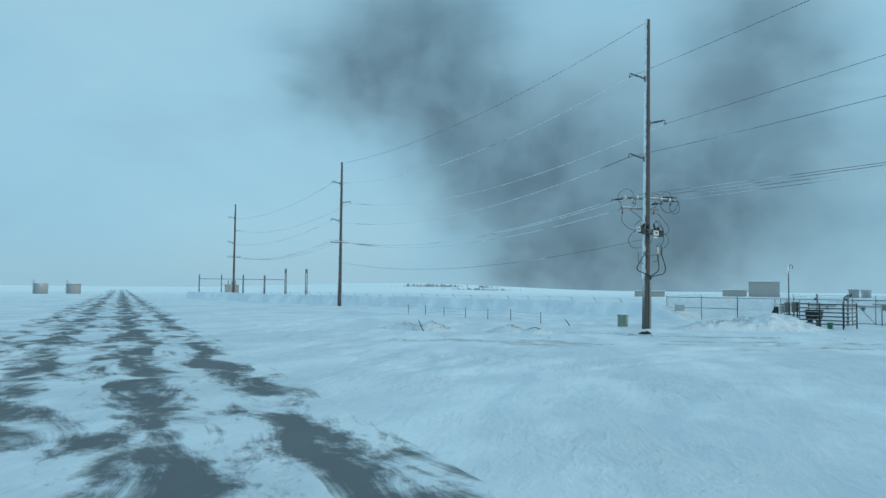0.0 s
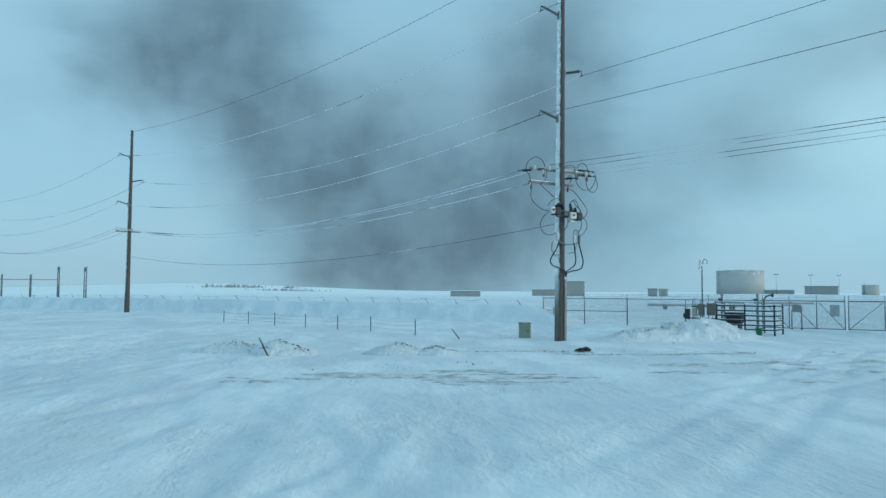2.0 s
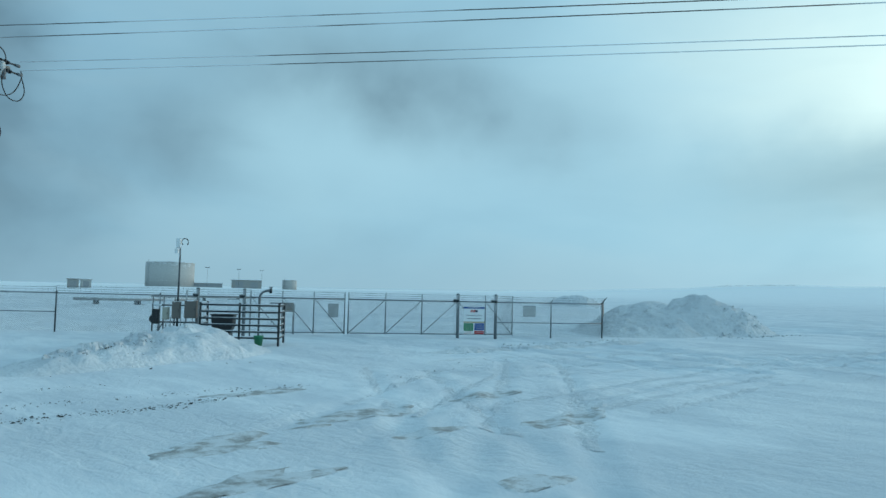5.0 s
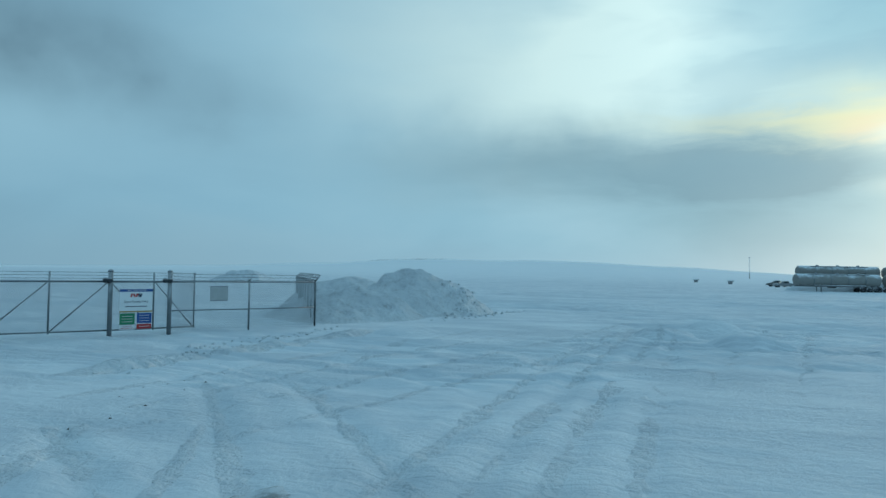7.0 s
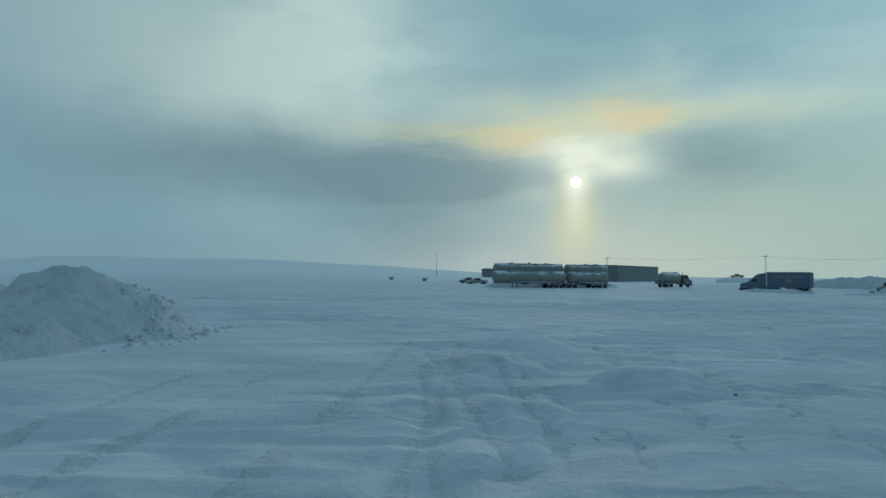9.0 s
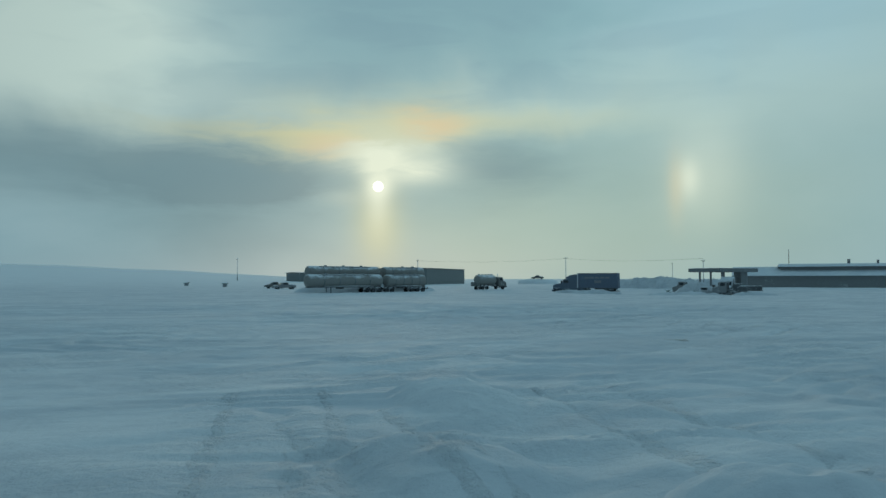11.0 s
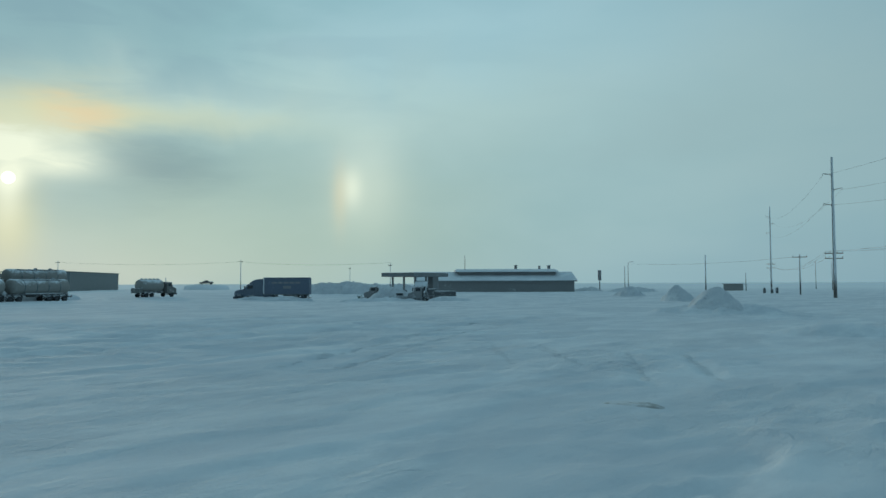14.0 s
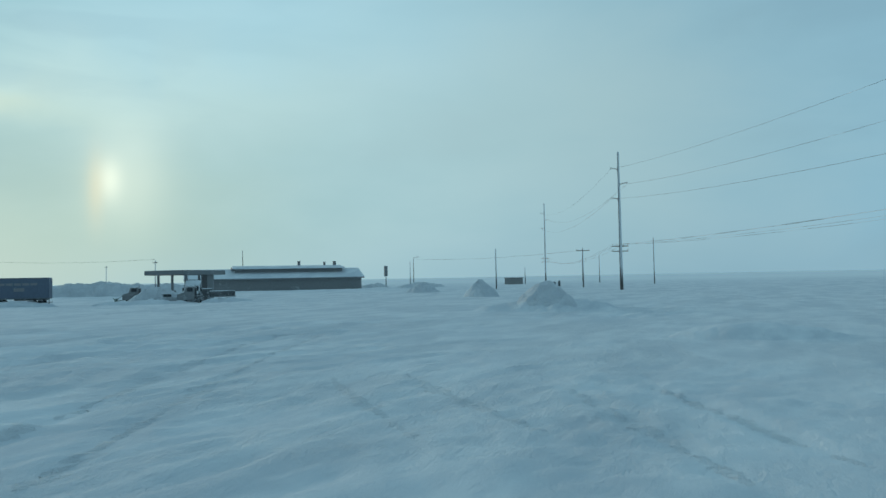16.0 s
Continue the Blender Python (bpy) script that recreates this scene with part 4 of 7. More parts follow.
    for pts in ([(-0.30, -0.36, 5.05), (-0.55, -0.38, 4.55), (-0.86, -0.38, 4.05), (-0.78, -0.36, 3.72), (-0.3, -0.34, 3.55), (0.05, -0.32, 3.42), (0.13, -0.30, 3.15)],
                [(0.60, -0.40, 5.0), (0.68, -0.38, 4.5), (0.74, -0.38, 4.05), (0.66, -0.36, 3.72), (0.40, -0.34, 3.52), (0.18, -0.32, 3.36), (0.15, -0.30, 3.10)],
                [(0.92, -0.40, 4.95), (1.10, -0.38, 4.45), (1.22, -0.38, 3.95), (1.08, -0.36, 3.55), (0.62, -0.34, 3.42), (0.25, -0.32, 3.30), (0.17, -0.30, 3.05)]):
        bm = bmesh.new()
        add_path(bm, bend(pts), 0.036, 8)
        part("cable", bm, BLACK, ob, "black cable bent down to the riser")
    part("riser", boxed(((0.16, -0.27, 1.6), (0.15, 0.09, 3.2), 0, 0.02)), GALV, ob, "galvanised cable riser")
    # jumper loops between the lines and the gear
    jumper(ob, (-2.05, 0.2, 8.95), (-1.95, 0.2, 9.45), (-1.45, 0.2, 9.80), (-1.0, 0.2, 9.62), (-0.82, 0.25, 9.25))
    jumper(ob, (-2.05, 0.2, 8.93), (-1.85, 0.2, 8.75), (-1.78, 0.2, 8.45), (-1.74, 0.2, 8.3))
    jumper(ob, (-0.70, 0.25, 9.15), (-0.72, 0.25, 8.75), (-0.95, 0.25, 8.42), (-1.15, 0.25, 8.30))
    jumper(ob, (0.25, 0.1, 9.25), (0.55, 0.1, 9.50), (0.95, 0.1, 9.48), (1.15, 0.2, 9.2))
    jumper(ob, (1.12, 0.2, 9.1), (1.3, 0.2, 9.55), (1.6, 0.2, 9.75), (1.88, 0.2, 9.6), (2.0, 0.25, 9.3))
    jumper(ob, (1.15, 0.2, 9.15), (1.10, 0.1, 8.65), (1.3, 0.0, 8.25), (1.75, 0.0, 8.15), (2.2, 0.1, 8.40), (2.5, 0.2, 8.95), (2.5, 0.25, 9.2))
    jumper(ob, (1.85, 0.2, 9.05), (1.80, 0.1, 8.5), (1.95, 0.0, 8.12), (2.3, 0.0, 8.12), (2.55, 0.1, 8.5), (2.52, 0.25, 9.05))
    jumper(ob, (-1.74, 0.15, 7.95), (-1.84, 0.0, 7.4), (-1.66, -0.3, 6.95), (-1.3, -0.42, 6.72), (-0.95, -0.44, 6.72))
    jumper(ob, (-1.0, -0.44, 6.68), (-1.42, -0.44, 6.3), (-1.55, -0.42, 5.85), (-1.3, -0.4, 5.45), (-0.85, -0.4, 5.38), (-0.55, -0.4, 5.5))
    jumper(ob, (-1.1, -0.4, 6.98), (-0.95, -0.4, 7.2), (-0.6, -0.3, 7.42), (-0.3, -0.25, 7.46))
    jumper(ob, (0.30, 0.0, 8.1), (0.7, -0.1, 8.05), (1.15, -0.2, 7.55), (1.42, -0.4, 7.0), (1.35, -0.44, 6.6), (1.0, -0.44, 6.45))
    jumper(ob, (0.30, -0.42, 7.2), (0.62, -0.42, 7.45), (0.85, -0.42, 7.1), (1.02, -0.44, 6.7))
    jumper(ob, (0.30, -0.42, 7.15), (0.5, -0.42, 7.42), (0.72, -0.42, 7.1), (0.98, -0.44, 6.9), (1.0, -0.44, 6.6))
    jumper(ob, (1.0, -0.44, 6.55), (1.35, -0.44, 6.3), (1.42, -0.42, 5.9), (1.2, -0.4, 5.55), (0.92, -0.4, 5.42))
    jumper(ob, (1.0, -0.44, 6.4), (1.05, -0.44, 6.0), (0.85, -0.42, 5.6), (0.6, -0.4, 5.48))
    jumper(ob, (0.55, -0.4, 5.5), (0.66, -0.4, 5.72), (0.86, -0.4, 5.68), (0.92, -0.4, 5.45))
    jumper(ob, (0.22, -0.36, 6.4), (0.2, -0.36, 6.0), (0.02, -0.34, 5.7))
    jumper(ob, (-0.78, -0.4, 5.0), (-0.82, -0.4, 4.55), (-0.6, -0.38, 4.25), (-0.35, -0.36, 4.3))
    jumper(ob, (0.75, -0.4, 4.9), (0.62, -0.4, 4.5), (0.3, -0.36, 4.4))
    jumper(ob, (0.55, 0.1, 8.72), (0.66, 0.1, 8.95), (0.80, 0.1, 8.8), (0.72, 0.1, 8.55), (0.55, 0.1, 8.48))


def gear_z(z):
    """Heights of the gear, drawn in towards the recloser."""
    return 6.6 + (z - 6.6) * 0.925


P2, P1 = (4.2, 51.85), (-32.3, 94.5)
PL1, PL2 = (75.4, -94.1), (125.5, -226.8)
near_pole, tips2, m2 = transmission_pole(P2, 21.5, 23, [(17.3, -1), (14.2, 1), (11.7, -1)], "tall rime-coated wooden pole with recloser and cable gear", 0.7)
bare_parts = set(near_pole.children_recursive)
dress_pole(near_pole)
for piece in near_pole.children_recursive:
    if piece not in bare_parts and not piece.name.startswith(("riser", "rime_crust")):
        for v in piece.data.vertices:
            v.co.z = gear_z(v.co.z)
pole_1, tips1, m1 = transmission_pole(P1, 19.5, 40, [(16.6, -1), (14.0, 1), (11.5, -1)], "tall wooden power pole standing in drifted snow", low_arm=8.6)
pole_a, tipsa, ma = transmission_pole(PL1, 22.2, -157, [(19.4, -1), (17.0, 1), (14.6, -1)], "tall wooden power pole beside the snowy yard", low_arm=7.0)
pole_b, tipsb, mb = transmission_pole(PL2, 28.0, -159, [(24.5, -1), (22.0, 1), (19.0, -1)], "tall wooden power pole faint in blown snow", low_arm=8.5)
far_1, tips0, m0 = transmission_pole((-70.5, 139.5), 19.5, 40, [(16.6, -1), (14.0, 1), (11.5, -1)], "tall wooden power pole faint in blown snow", low_arm=8.6)
cross_arm(pole_a, 6.2, -1.3, 1.3, 0.25, (-1.2, 1.2))
cross_arm(pole_b, 7.2, -1.4, 1.4, 0.25, (-1.2, 1.2))


def power_wire(a, b, sag, r=0.013, label="thin power wire furred with rime", mat=None):
    bm = bmesh.new()
    n = 40
    add_path(bm, arc(a, b, sag, n), r, 5)
    ob = new("power_line", finish("power_line", bm, mat or WIRE))
    tagged(ob, label, "power line", "overhead wires")


for k in range(3):
    power_wire(tips2[k], tips1[k], 2.1, 0.02, mat=WHITE_WIRE)
    power_wire(tips1[k], tips0[k], 1.6)
    power_wire(tips2[k], tipsa[k], 3.0)
    power_wire(tipsa[k], tipsb[k], 3.0)
power_wire(m2 @ Vector((0, 0, 21.4)), m1 @ Vector((0, 0, 19.4)), 1.5, label="thin ground wire strung between the pole tops")
# four low wires run off from the dead-end insulators
for at, x, sag in (((-0.6, 0.1, 9.42), 0.8, 2.05), ((-0.25, 0.1, 9.20), 0.5, 1.75), ((2.44, 0.25, 9.48), -0.8, 1.65), ((2.54, 0.25, 9.22), -1.25, 1.55)):
    power_wire(m2 @ Vector((at[0], at[1], gear_z(at[2]))), ma @ Vector((x, 0.25, 7.3)), sag, 0.012, mat=PALE_WIRE)
for x, z in ((-2.3, 8.95), (-1.35, 9.1), (-1.7, 8.3)):
    power_wire(m2 @ Vector((x, 0.3, gear_z(z))), m1 @ Vector((x * 0.6, 0.25, 8.95)), 1.8, 0.02, mat=WHITE_WIRE)
for x in (-1.9, -0.9, 0.9):
    power_wire(m1 @ Vector((x * 0.6, 0.25, 8.95)), m0 @ Vector((x * 0.6, 0.25, 8.95)), 1.6)
    power_wire(ma @ Vector((x * 0.6, 0.25, 7.3)), mb @ Vector((x * 0.6, 0.25, 8.8)), 2.6)
power_wire(m2 @ Vector((-0.25, 0.1, 6.1)), m1 @ Vector((-0.2, 0.1, 6.0)), 1.5, label="low service wire furred with rime")

# ---- fenced compound ----
FZ = 0.12                    # snow level along the fence
FENCE = [(13.3, 68.2), (17.0, 64.6), (20.4, 61.6), (24.45, 58.75), (29.4, 55.25), (31.4, 54.2), (34.2, 52.35), (37.1, 50.75)]


def post_mesh(h, r):
    bm = bmesh.new()
    add_tube(bm, (0, 0, -0.5), (0, 0, h), r, r, 10)
    add_lathe(bm, [(r * 1.15, h - 0.02), (r * 1.15, h + 0.02), (r * 0.6, h + 0.06), (0.004, h + 0.075)], 10)
    return bm


def link_mesh(p, q, z0, z1, pitch=0.10):
    """Woven diagonal wire between two posts, in two slightly set-off layers."""
    p, q = Vector((*p, 0)), Vector((*q, 0))
    L = (q - p).length
    u = (q - p) / L
    nrm = Vector((-u.y, u.x, 0)) * 0.004
    H = z1 - z0
    bm = bmesh.new()
    k = -int(H / pitch) - 1
    while k * pitch < L:
        for way in (1, -1):
            s0, s1 = k * pitch, k * pitch + H
            za, zb = z0, z1
            if s0 < 0:
                za, s0 = z0 - s0, 0
            if s1 > L:
                zb, s1 = z1 - (s1 - L), L
            if s1 - s0 > 0.02:
                if way < 0:
                    za, zb = z0 + z1 - za, z0 + z1 - zb
                add_tube(bm, p + u * s0 + nrm * way + Vector((0, 0, za)), p + u * s1 + nrm * way + Vector((0, 0, zb)), 0.0062, 0.0062, 3, False)
        k += 1
    return bm


def fence_run(name, pts, label, top=1.85, arm=True, mid=0.0, arm_way=(0.6, 0.8), barbs=3):
    """Chain-link run: posts, rails, mesh, tilted arms and barbed wire."""
    ob = thing(name, (0, 0, 0), label, "fence")
    for i, p in enumerate(pts):
        z = ground_z(*p) if name != "chain_link_fence" else FZ
        g = part("post", post_mesh(top + 0.05, 0.04), GALV, ob)
        g.location = (p[0], p[1], z)
        if arm:
            a = part("arm", tubed(((0, 0, top), (arm_way[0] * 0.3, arm_way[1] * 0.3, top + 0.36), 0.018, 0.014, 6)), GALV, ob, "tilted arm for barbed wire")
            a.location = (p[0], p[1], z)
    for p, q in zip(pts, pts[1:]):
        part("rail", tubed(((*p, FZ + top), (*q, FZ + top), 0.028, 0.028, 8)), GALV, ob)
        if mid:
            part("rail", tubed(((*p, FZ + mid), (*q, FZ + mid), 0.025, 0.025, 8)), GALV, ob)
        part("mesh", link_mesh(p, q, FZ - 0.05, FZ + top), MESH, ob, "rimed chain-link mesh")
        for b in range(barbs):
            f = (b + 0.6) / barbs
            o = Vector((arm_way[0] * 0.3 * f, arm_way[1] * 0.3 * f, FZ + top + 0.36 * f)) if arm else Vector((0, 0, FZ + top + 0.12 + 0.12 * b))
            bm = bmesh.new()
            A, B = Vector((*p, 0)) + o, Vector((*q, 0)) + o
            add_path(bm, arc(A, B, 0.03, 6), 0.006, 4)
            n = int((B - A).length / 0.25)
            for j in range(n):
                c = A.lerp(B, (j + 0.5) / n)
                add_tube(bm, c + Vector((0, 0, -0.03)), c + Vector((0.01, 0.01, 0.03)), 0.005, 0.005, 3)
            part("barbed_wire", bm, WIRE, ob)
    return ob


fence_run("chain_link_fence", FENCE[:3], "chain-link fence with barbed wire beside the gate", arm=False)
fence_run("chain_link_fence", FENCE[5:8], "galvanised chain-link fence with tilted barbed-wire arms", mid=0.72, arm_way=(0.5, -0.3))
back = [(37.1 + 0.87 * 2.6 * k, 50.75 + 0.5 * 2.6 * k) for k in range(9)]
fence_run("chain_link_fence", back, "chain-link fence running back, packed with snow", arm_way=(0.45, -0.75))


def frame_leaf(at, L, bays, diag, label):
    """A sliding gate leaf: frame, uprights, diagonals, mesh."""
    (x0, y0), (x1, y1) = at
    ob = thing("gate", (x0, y0, FZ), label, "gate", "gate leaves", math.degrees(math.atan2(y1 - y0, x1 - x0)))
    H = 1.85
    part("rail", tubed(((0, 0, H), (L, 0, H), 0.04, 0.04, 8)), GALV, ob)
    part("rail", tubed(((0, 0, 0.06), (L, 0, 0.06), 0.03, 0.03, 8)), GALV, ob)
    for i in range(bays + 1):
        x = L * i / bays
        part("upright", tubed(((x, 0, 0), (x, 0, H + 0.36), 0.032, 0.032, 8)), GALV, ob)
    for i in range(bays):
        a, b = L * i / bays, L * (i + 1) / bays
        z0, z1 = (0.08, H - 0.02) if diag > 0 else (H - 0.02, 0.08)
        part("brace", tubed(((a + 0.05, 0.01, z0), (b - 0.05, 0.01, z1), 0.022, 0.022, 6)), GALV, ob)
    part("mesh", link_mesh((0, 0.03), (L, 0.03), 0.05, H), MESH, ob, "rimed chain-link mesh")
    for b in range(3):
        part("barbed_wire", tubed(((0, 0, H + 0.11 + 0.11 * b), (L, 0, H + 0.11 + 0.11 * b), 0.006, 0.006, 4)), WIRE, ob)
    return ob


def dist2(a, b):
    return math.hypot(a[0] - b[0], a[1] - b[1])


frame_leaf((FENCE[2], (24.37, 58.81)), dist2(FENCE[2], (24.37, 58.81)), 3, -1, "closed chain-link gate leaf with diagonal braces")
frame_leaf(((24.53, 58.69), FENCE[4]), dist2((24.53, 58.69), FENCE[4]), 3, 1, "closed sliding chain-link gate leaf with diagonal braces")
tail = frame_leaf((FENCE[4], (32.4, 53.75)), dist2(FENCE[4], (32.4, 53.75)), 2, -1, "tail of the sliding gate behind its guide posts")


def guide_post(at, label):
    ob = thing("gate_post", (at[0], at[1], 0), label, "gate post", "gate posts")
    part("post", post_mesh(2.35, 0.085), GALV, ob)
    for s in (-1, 1):
        bm = bmesh.new()
        add_lathe(bm, [(0.03, -0.04), (0.10, -0.04), (0.10, -0.015), (0.07, 0.0), (0.10, 0.015), (0.10, 0.04), (0.03, 0.04)], 12, "x", (-0.14, 0.10 * s, 2.02))
        part("roller", bm, STEEL_DARK, ob, "dark guide roller")
    part("bracket", boxed(((-0.09, 0, 2.02), (0.10, 0.30, 0.10), 0, 0.01)), GALV, ob)


for q in (FENCE[4], FENCE[5]):
    guide_post((q[0] - 0.06, q[1] - 0.09), "thick galvanised gate post with guide rollers")


def letters(text, size, mat, parent, at, name="lettering"):
    cu = bpy.data.curves.new("lettering", "FONT")
    cu.body, cu.size, cu.extrude, cu.align_x, cu.align_y = text, size, 0.002, "CENTER", "CENTER"
    ob = new(name, cu)
    ob.matrix_basis = pose(*at, 90, 0, 0)
    dg = bpy.context.evaluated_depsgraph_get()
    me = bpy.data.meshes.new_from_object(ob.evaluated_get(dg))
    me.materials.clear()
    me.materials.append(mat)
    bpy.data.objects.remove(ob)
    lo = new(name, me)
    lo.matrix_basis = pose(*at, 90, 0, 0)
    lo.parent = parent
    return lo


def welcome_sign():
    u = math.degrees(math.atan2(FENCE[5][1] - FENCE[4][1], FENCE[5][0] - FENCE[4][0]))
    cx, cy = FENCE[4][0] * 0.58 + FENCE[5][0] * 0.42, FENCE[4][1] * 0.58 + FENCE[5][1] * 0.42
    ob = thing("sign", (cx - 0.08, cy - 0.12, -0.2), "white notice board with green, blue and red safety panels", "sign", rz=u)
    ink, blue, red = flat_paint("dark_ink", (0.02, 0.025, 0.06), 0.5), flat_paint("safety_blue", (0.02, 0.07, 0.26), 0.4), flat_paint("safety_red", (0.42, 0.03, 0.03), 0.4)
    green = flat_paint("safety_green", (0.03, 0.20, 0.09), 0.4)
    part("board", boxed(((0, 0, 1.45), (1.25, 0.02, 0.85), 0, 0.004)), WHITE_PAINT, ob)
    part("header", boxed(((0, -0.012, 1.84), (1.25, 0.008, 0.10))), blue, ob)
    letters("WELCOME TO THE", 0.085, WHITE_PAINT, ob, (0, -0.019, 1.84))
    for k, (x, m) in enumerate(((-0.18, red), (-0.08, red), (0.02, red), (0.10, ink), (0.17, ink))):
        part("emblem", boxed(((x, -0.013, 1.66), (0.07, 0.006, 0.14), 0, 0, 0, 18 * (-1) ** k)), m, ob)
    letters("Dunn Receipt Point", 0.115, ink, ob, (0, -0.015, 1.42))
    part("text_bar", boxed(((0, -0.013, 1.24), (0.8, 0.006, 0.03))), ink, ob)
    part("stripe", boxed(((0, -0.013, 1.05), (1.25, 0.006, 0.05))), flat_paint("ochre_stripe", (0.35, 0.22, 0.04), 0.5), ob)
    for x, z, w, h, m in ((-0.32, 0.78, 0.56, 0.42, green), (0.32, 0.80, 0.56, 0.38, blue), (0.32, 0.49, 0.56, 0.18, red), (-0.32, 0.46, 0.56, 0.16, WHITE_PAINT)):
        p = part("panel", boxed(((x, -0.004, z), (w, 0.012, h), 0, 0.003)), m, ob)
        if m is WHITE_PAINT:
            letters("IN CASE OF", 0.06, red, p, (x, -0.014, z + 0.045))
            letters("EMERGENCY CALL", 0.06, red, p, (x, -0.014, z - 0.03))
            continue
        for r in range(3 if h > 0.3 else 1):
            part("text_bar", boxed(((x, -0.013, z + (0.1 - 0.1 * r if h > 0.3 else 0)), (w * 0.7, 0.004, 0.014))), WHITE_PAINT if m is not WHITE_PAINT else red, p)


welcome_sign()
for p in ((18.4, 63.35), (20.15, 61.8)):
    guide_post(p, "thick galvanised gate post crusted with snow")
# small boards on the mesh and inside it
def board(at, z, w, h, rz, mat, label):
    ob = thing("notice_board", (at[0], at[1], 0), label, "sign", "fence boards", rz)
    part("plate", boxed(((0, 0, z), (w, 0.02, h), 0, 0.004)), mat, ob)
    for e in (h / 2 - 0.02, 0.02 - h / 2):
        part("rim", boxed(((0, -0.012, z + e), (w, 0.01, 0.02))), GALV, ob)


FROST_BOARD = frosted("frosted_board", (0.42, 0.43, 0.43), 0.6, 0.65, 3.0)
board((33.0, 53.0), 1.5, 0.75, 0.6, -33, FROST_BOARD, "blank frosted board wired to the chain-link fence")
board((19.7, 62.1), 1.55, 0.6, 0.6, -42, RIME, "small board on the fence plastered white with snow")
board((24.0, 59.3), 1.35, 0.55, 0.72, -35, FROST_BOARD, "grey panel box behind the gate")


def roadside_posts():
    pts = [(-17.2, 71.5), (-14.9, 69.0), (-12.6, 66.4), (-10.2, 63.9), (-7.9, 61.45), (-5.75, 59.15), (-3.16, 55.86)]
    ob = thing("wire_fence", (0, 0, 0), "low wire fence on dark steel posts in deep snow", "fence")
    for p in pts:
        z = ground_z(*p)
        g = part("post", boxed(((0, 0, 0.3), (0.05, 0.012, 1.2)), ((0, 0.02, 0.3), (0.012, 0.05, 1.2))), STEEL_DARK, ob)
        g.location = (p[0], p[1], z)
    for p, q in zip(pts, pts[1:]):
        for h in (0.28, 0.52, 0.76):
            bm = bmesh.new()
            add_path(bm, arc((*p, ground_z(*p) + h), (*q, ground_z(*q) + h), 0.05, 8), 0.0045, 4)
            part("strand", bm, WIRE, ob)
    lean = thing("fence_post", (-0.85, 53.1, ground_z(-0.85, 53.1) - 0.1), "dark steel fence post leaning over in the snow", "fence post")
    part("post", tubed(((0, 0, 0), (-0.45, 0.2, 0.62), 0.03, 0.03, 6)), STEEL_DARK, lean)
    lean = thing("fence_post", (-9.2, 42.3, ground_z(-9.2, 42.3) - 0.1), "dark steel fence post leaning over in the snow", "fence post")
    part("post", tubed(((0, 0, 0), (-0.42, 0.2, 0.78), 0.03, 0.03, 6)), STEEL_DARK, lean)
    part("wire_tie", tubed(((-0.38, 0.05, 0.38), (-0.08, 0.15, 0.44), 0.015, 0.015, 5)), STEEL_DARK, lean)


roadside_posts()


def snow_bank():
    """The long drift that has buried the fence: only the arms stick out."""
    p0, u, n = Vector((11.0, 70.2, 0)), Vector((-0.80, 0.60, 0)), Vector((0.60, 0.80, 0))
    pts, faces = [], []
    S, Wd = np.arange(0, 110, 0.6), np.concatenate([np.linspace(-4.2, -0.8, 26), np.linspace(-0.5, 7.0, 20)])
    for s in S:
        grow = float(smooth(s, 0.5, 5))
        for w in Wd:
            q = p0 + u * float(s) + n * float(w)
            wav = 0.25 * float(vnoise(s / 6, w / 5, 1)) + 0.12 * float(vnoise(s / 1.8, w / 1.8, 2))
            front, rear = float(smooth(w, -2.6 + wav * 2, -1.5 + wav)) ** 0.8, 1 - float(smooth(w, 1.0, 6.8))
            pts.append((q.x, q.y, ground_z(q.x, q.y) - 0.08 + (1.45 + wav * 0.4) * grow * front * rear))
    m = len(Wd)
    for i in range(len(S) - 1):
        for j in range(m - 1):
            faces.append((i * m + j, i * m + j + 1, (i + 1) * m + j + 1, (i + 1) * m + j))
    me = bpy.data.meshes.new("snow_bank")
    me.from_pydata(pts, [], faces)
    me.polygons.foreach_set("use_smooth", [True] * len(me.polygons))
    me.materials.append(SNOW)
    tagged(new("snow_bank", me), "long smooth snow drift that has buried a fence", "snow bank")
    fence = thing("buried_fence", (0, 0, 0), "tilted barbed-wire arms sticking out of a snow drift", "fence")
    tops = []
    for k in range(26):
        q = p0 + u * (6 + 3.05 * k)
        z = ground_z(q.x, q.y) + 1.27
        tip = Vector((q.x - 0.28, q.y - 0.12, z + 0.52))
        part("arm", tubed(((q.x, q.y, z - 0.6), (q.x, q.y, z + 0.18), 0.03, 0.03, 6), ((q.x, q.y, z + 0.16), tip, 0.022, 0.018, 6)), STEEL_DARK, fence)
        tops.append(tip)
    for a, b in zip(tops, tops[1:]):
        bm = bmesh.new()
        add_path(bm, arc(a, b, 0.12, 6), 0.006, 4)
        part("barbed_wire", bm, WIRE, fence)


snow_bank()

# ---- things round the gate ----
fence_run("chain_link_fence", [(13.3, 68.2), (10.6, 70.3), (7.8, 72.4)], "chain-link fence half buried in drifted snow", mid=0.9, arm_way=(-0.3, -0.5))
board((8.8, 71.2), 1.0, 1.0, 0.55, -37, FROST_BOARD, "grey frosted panel on the buried fence")


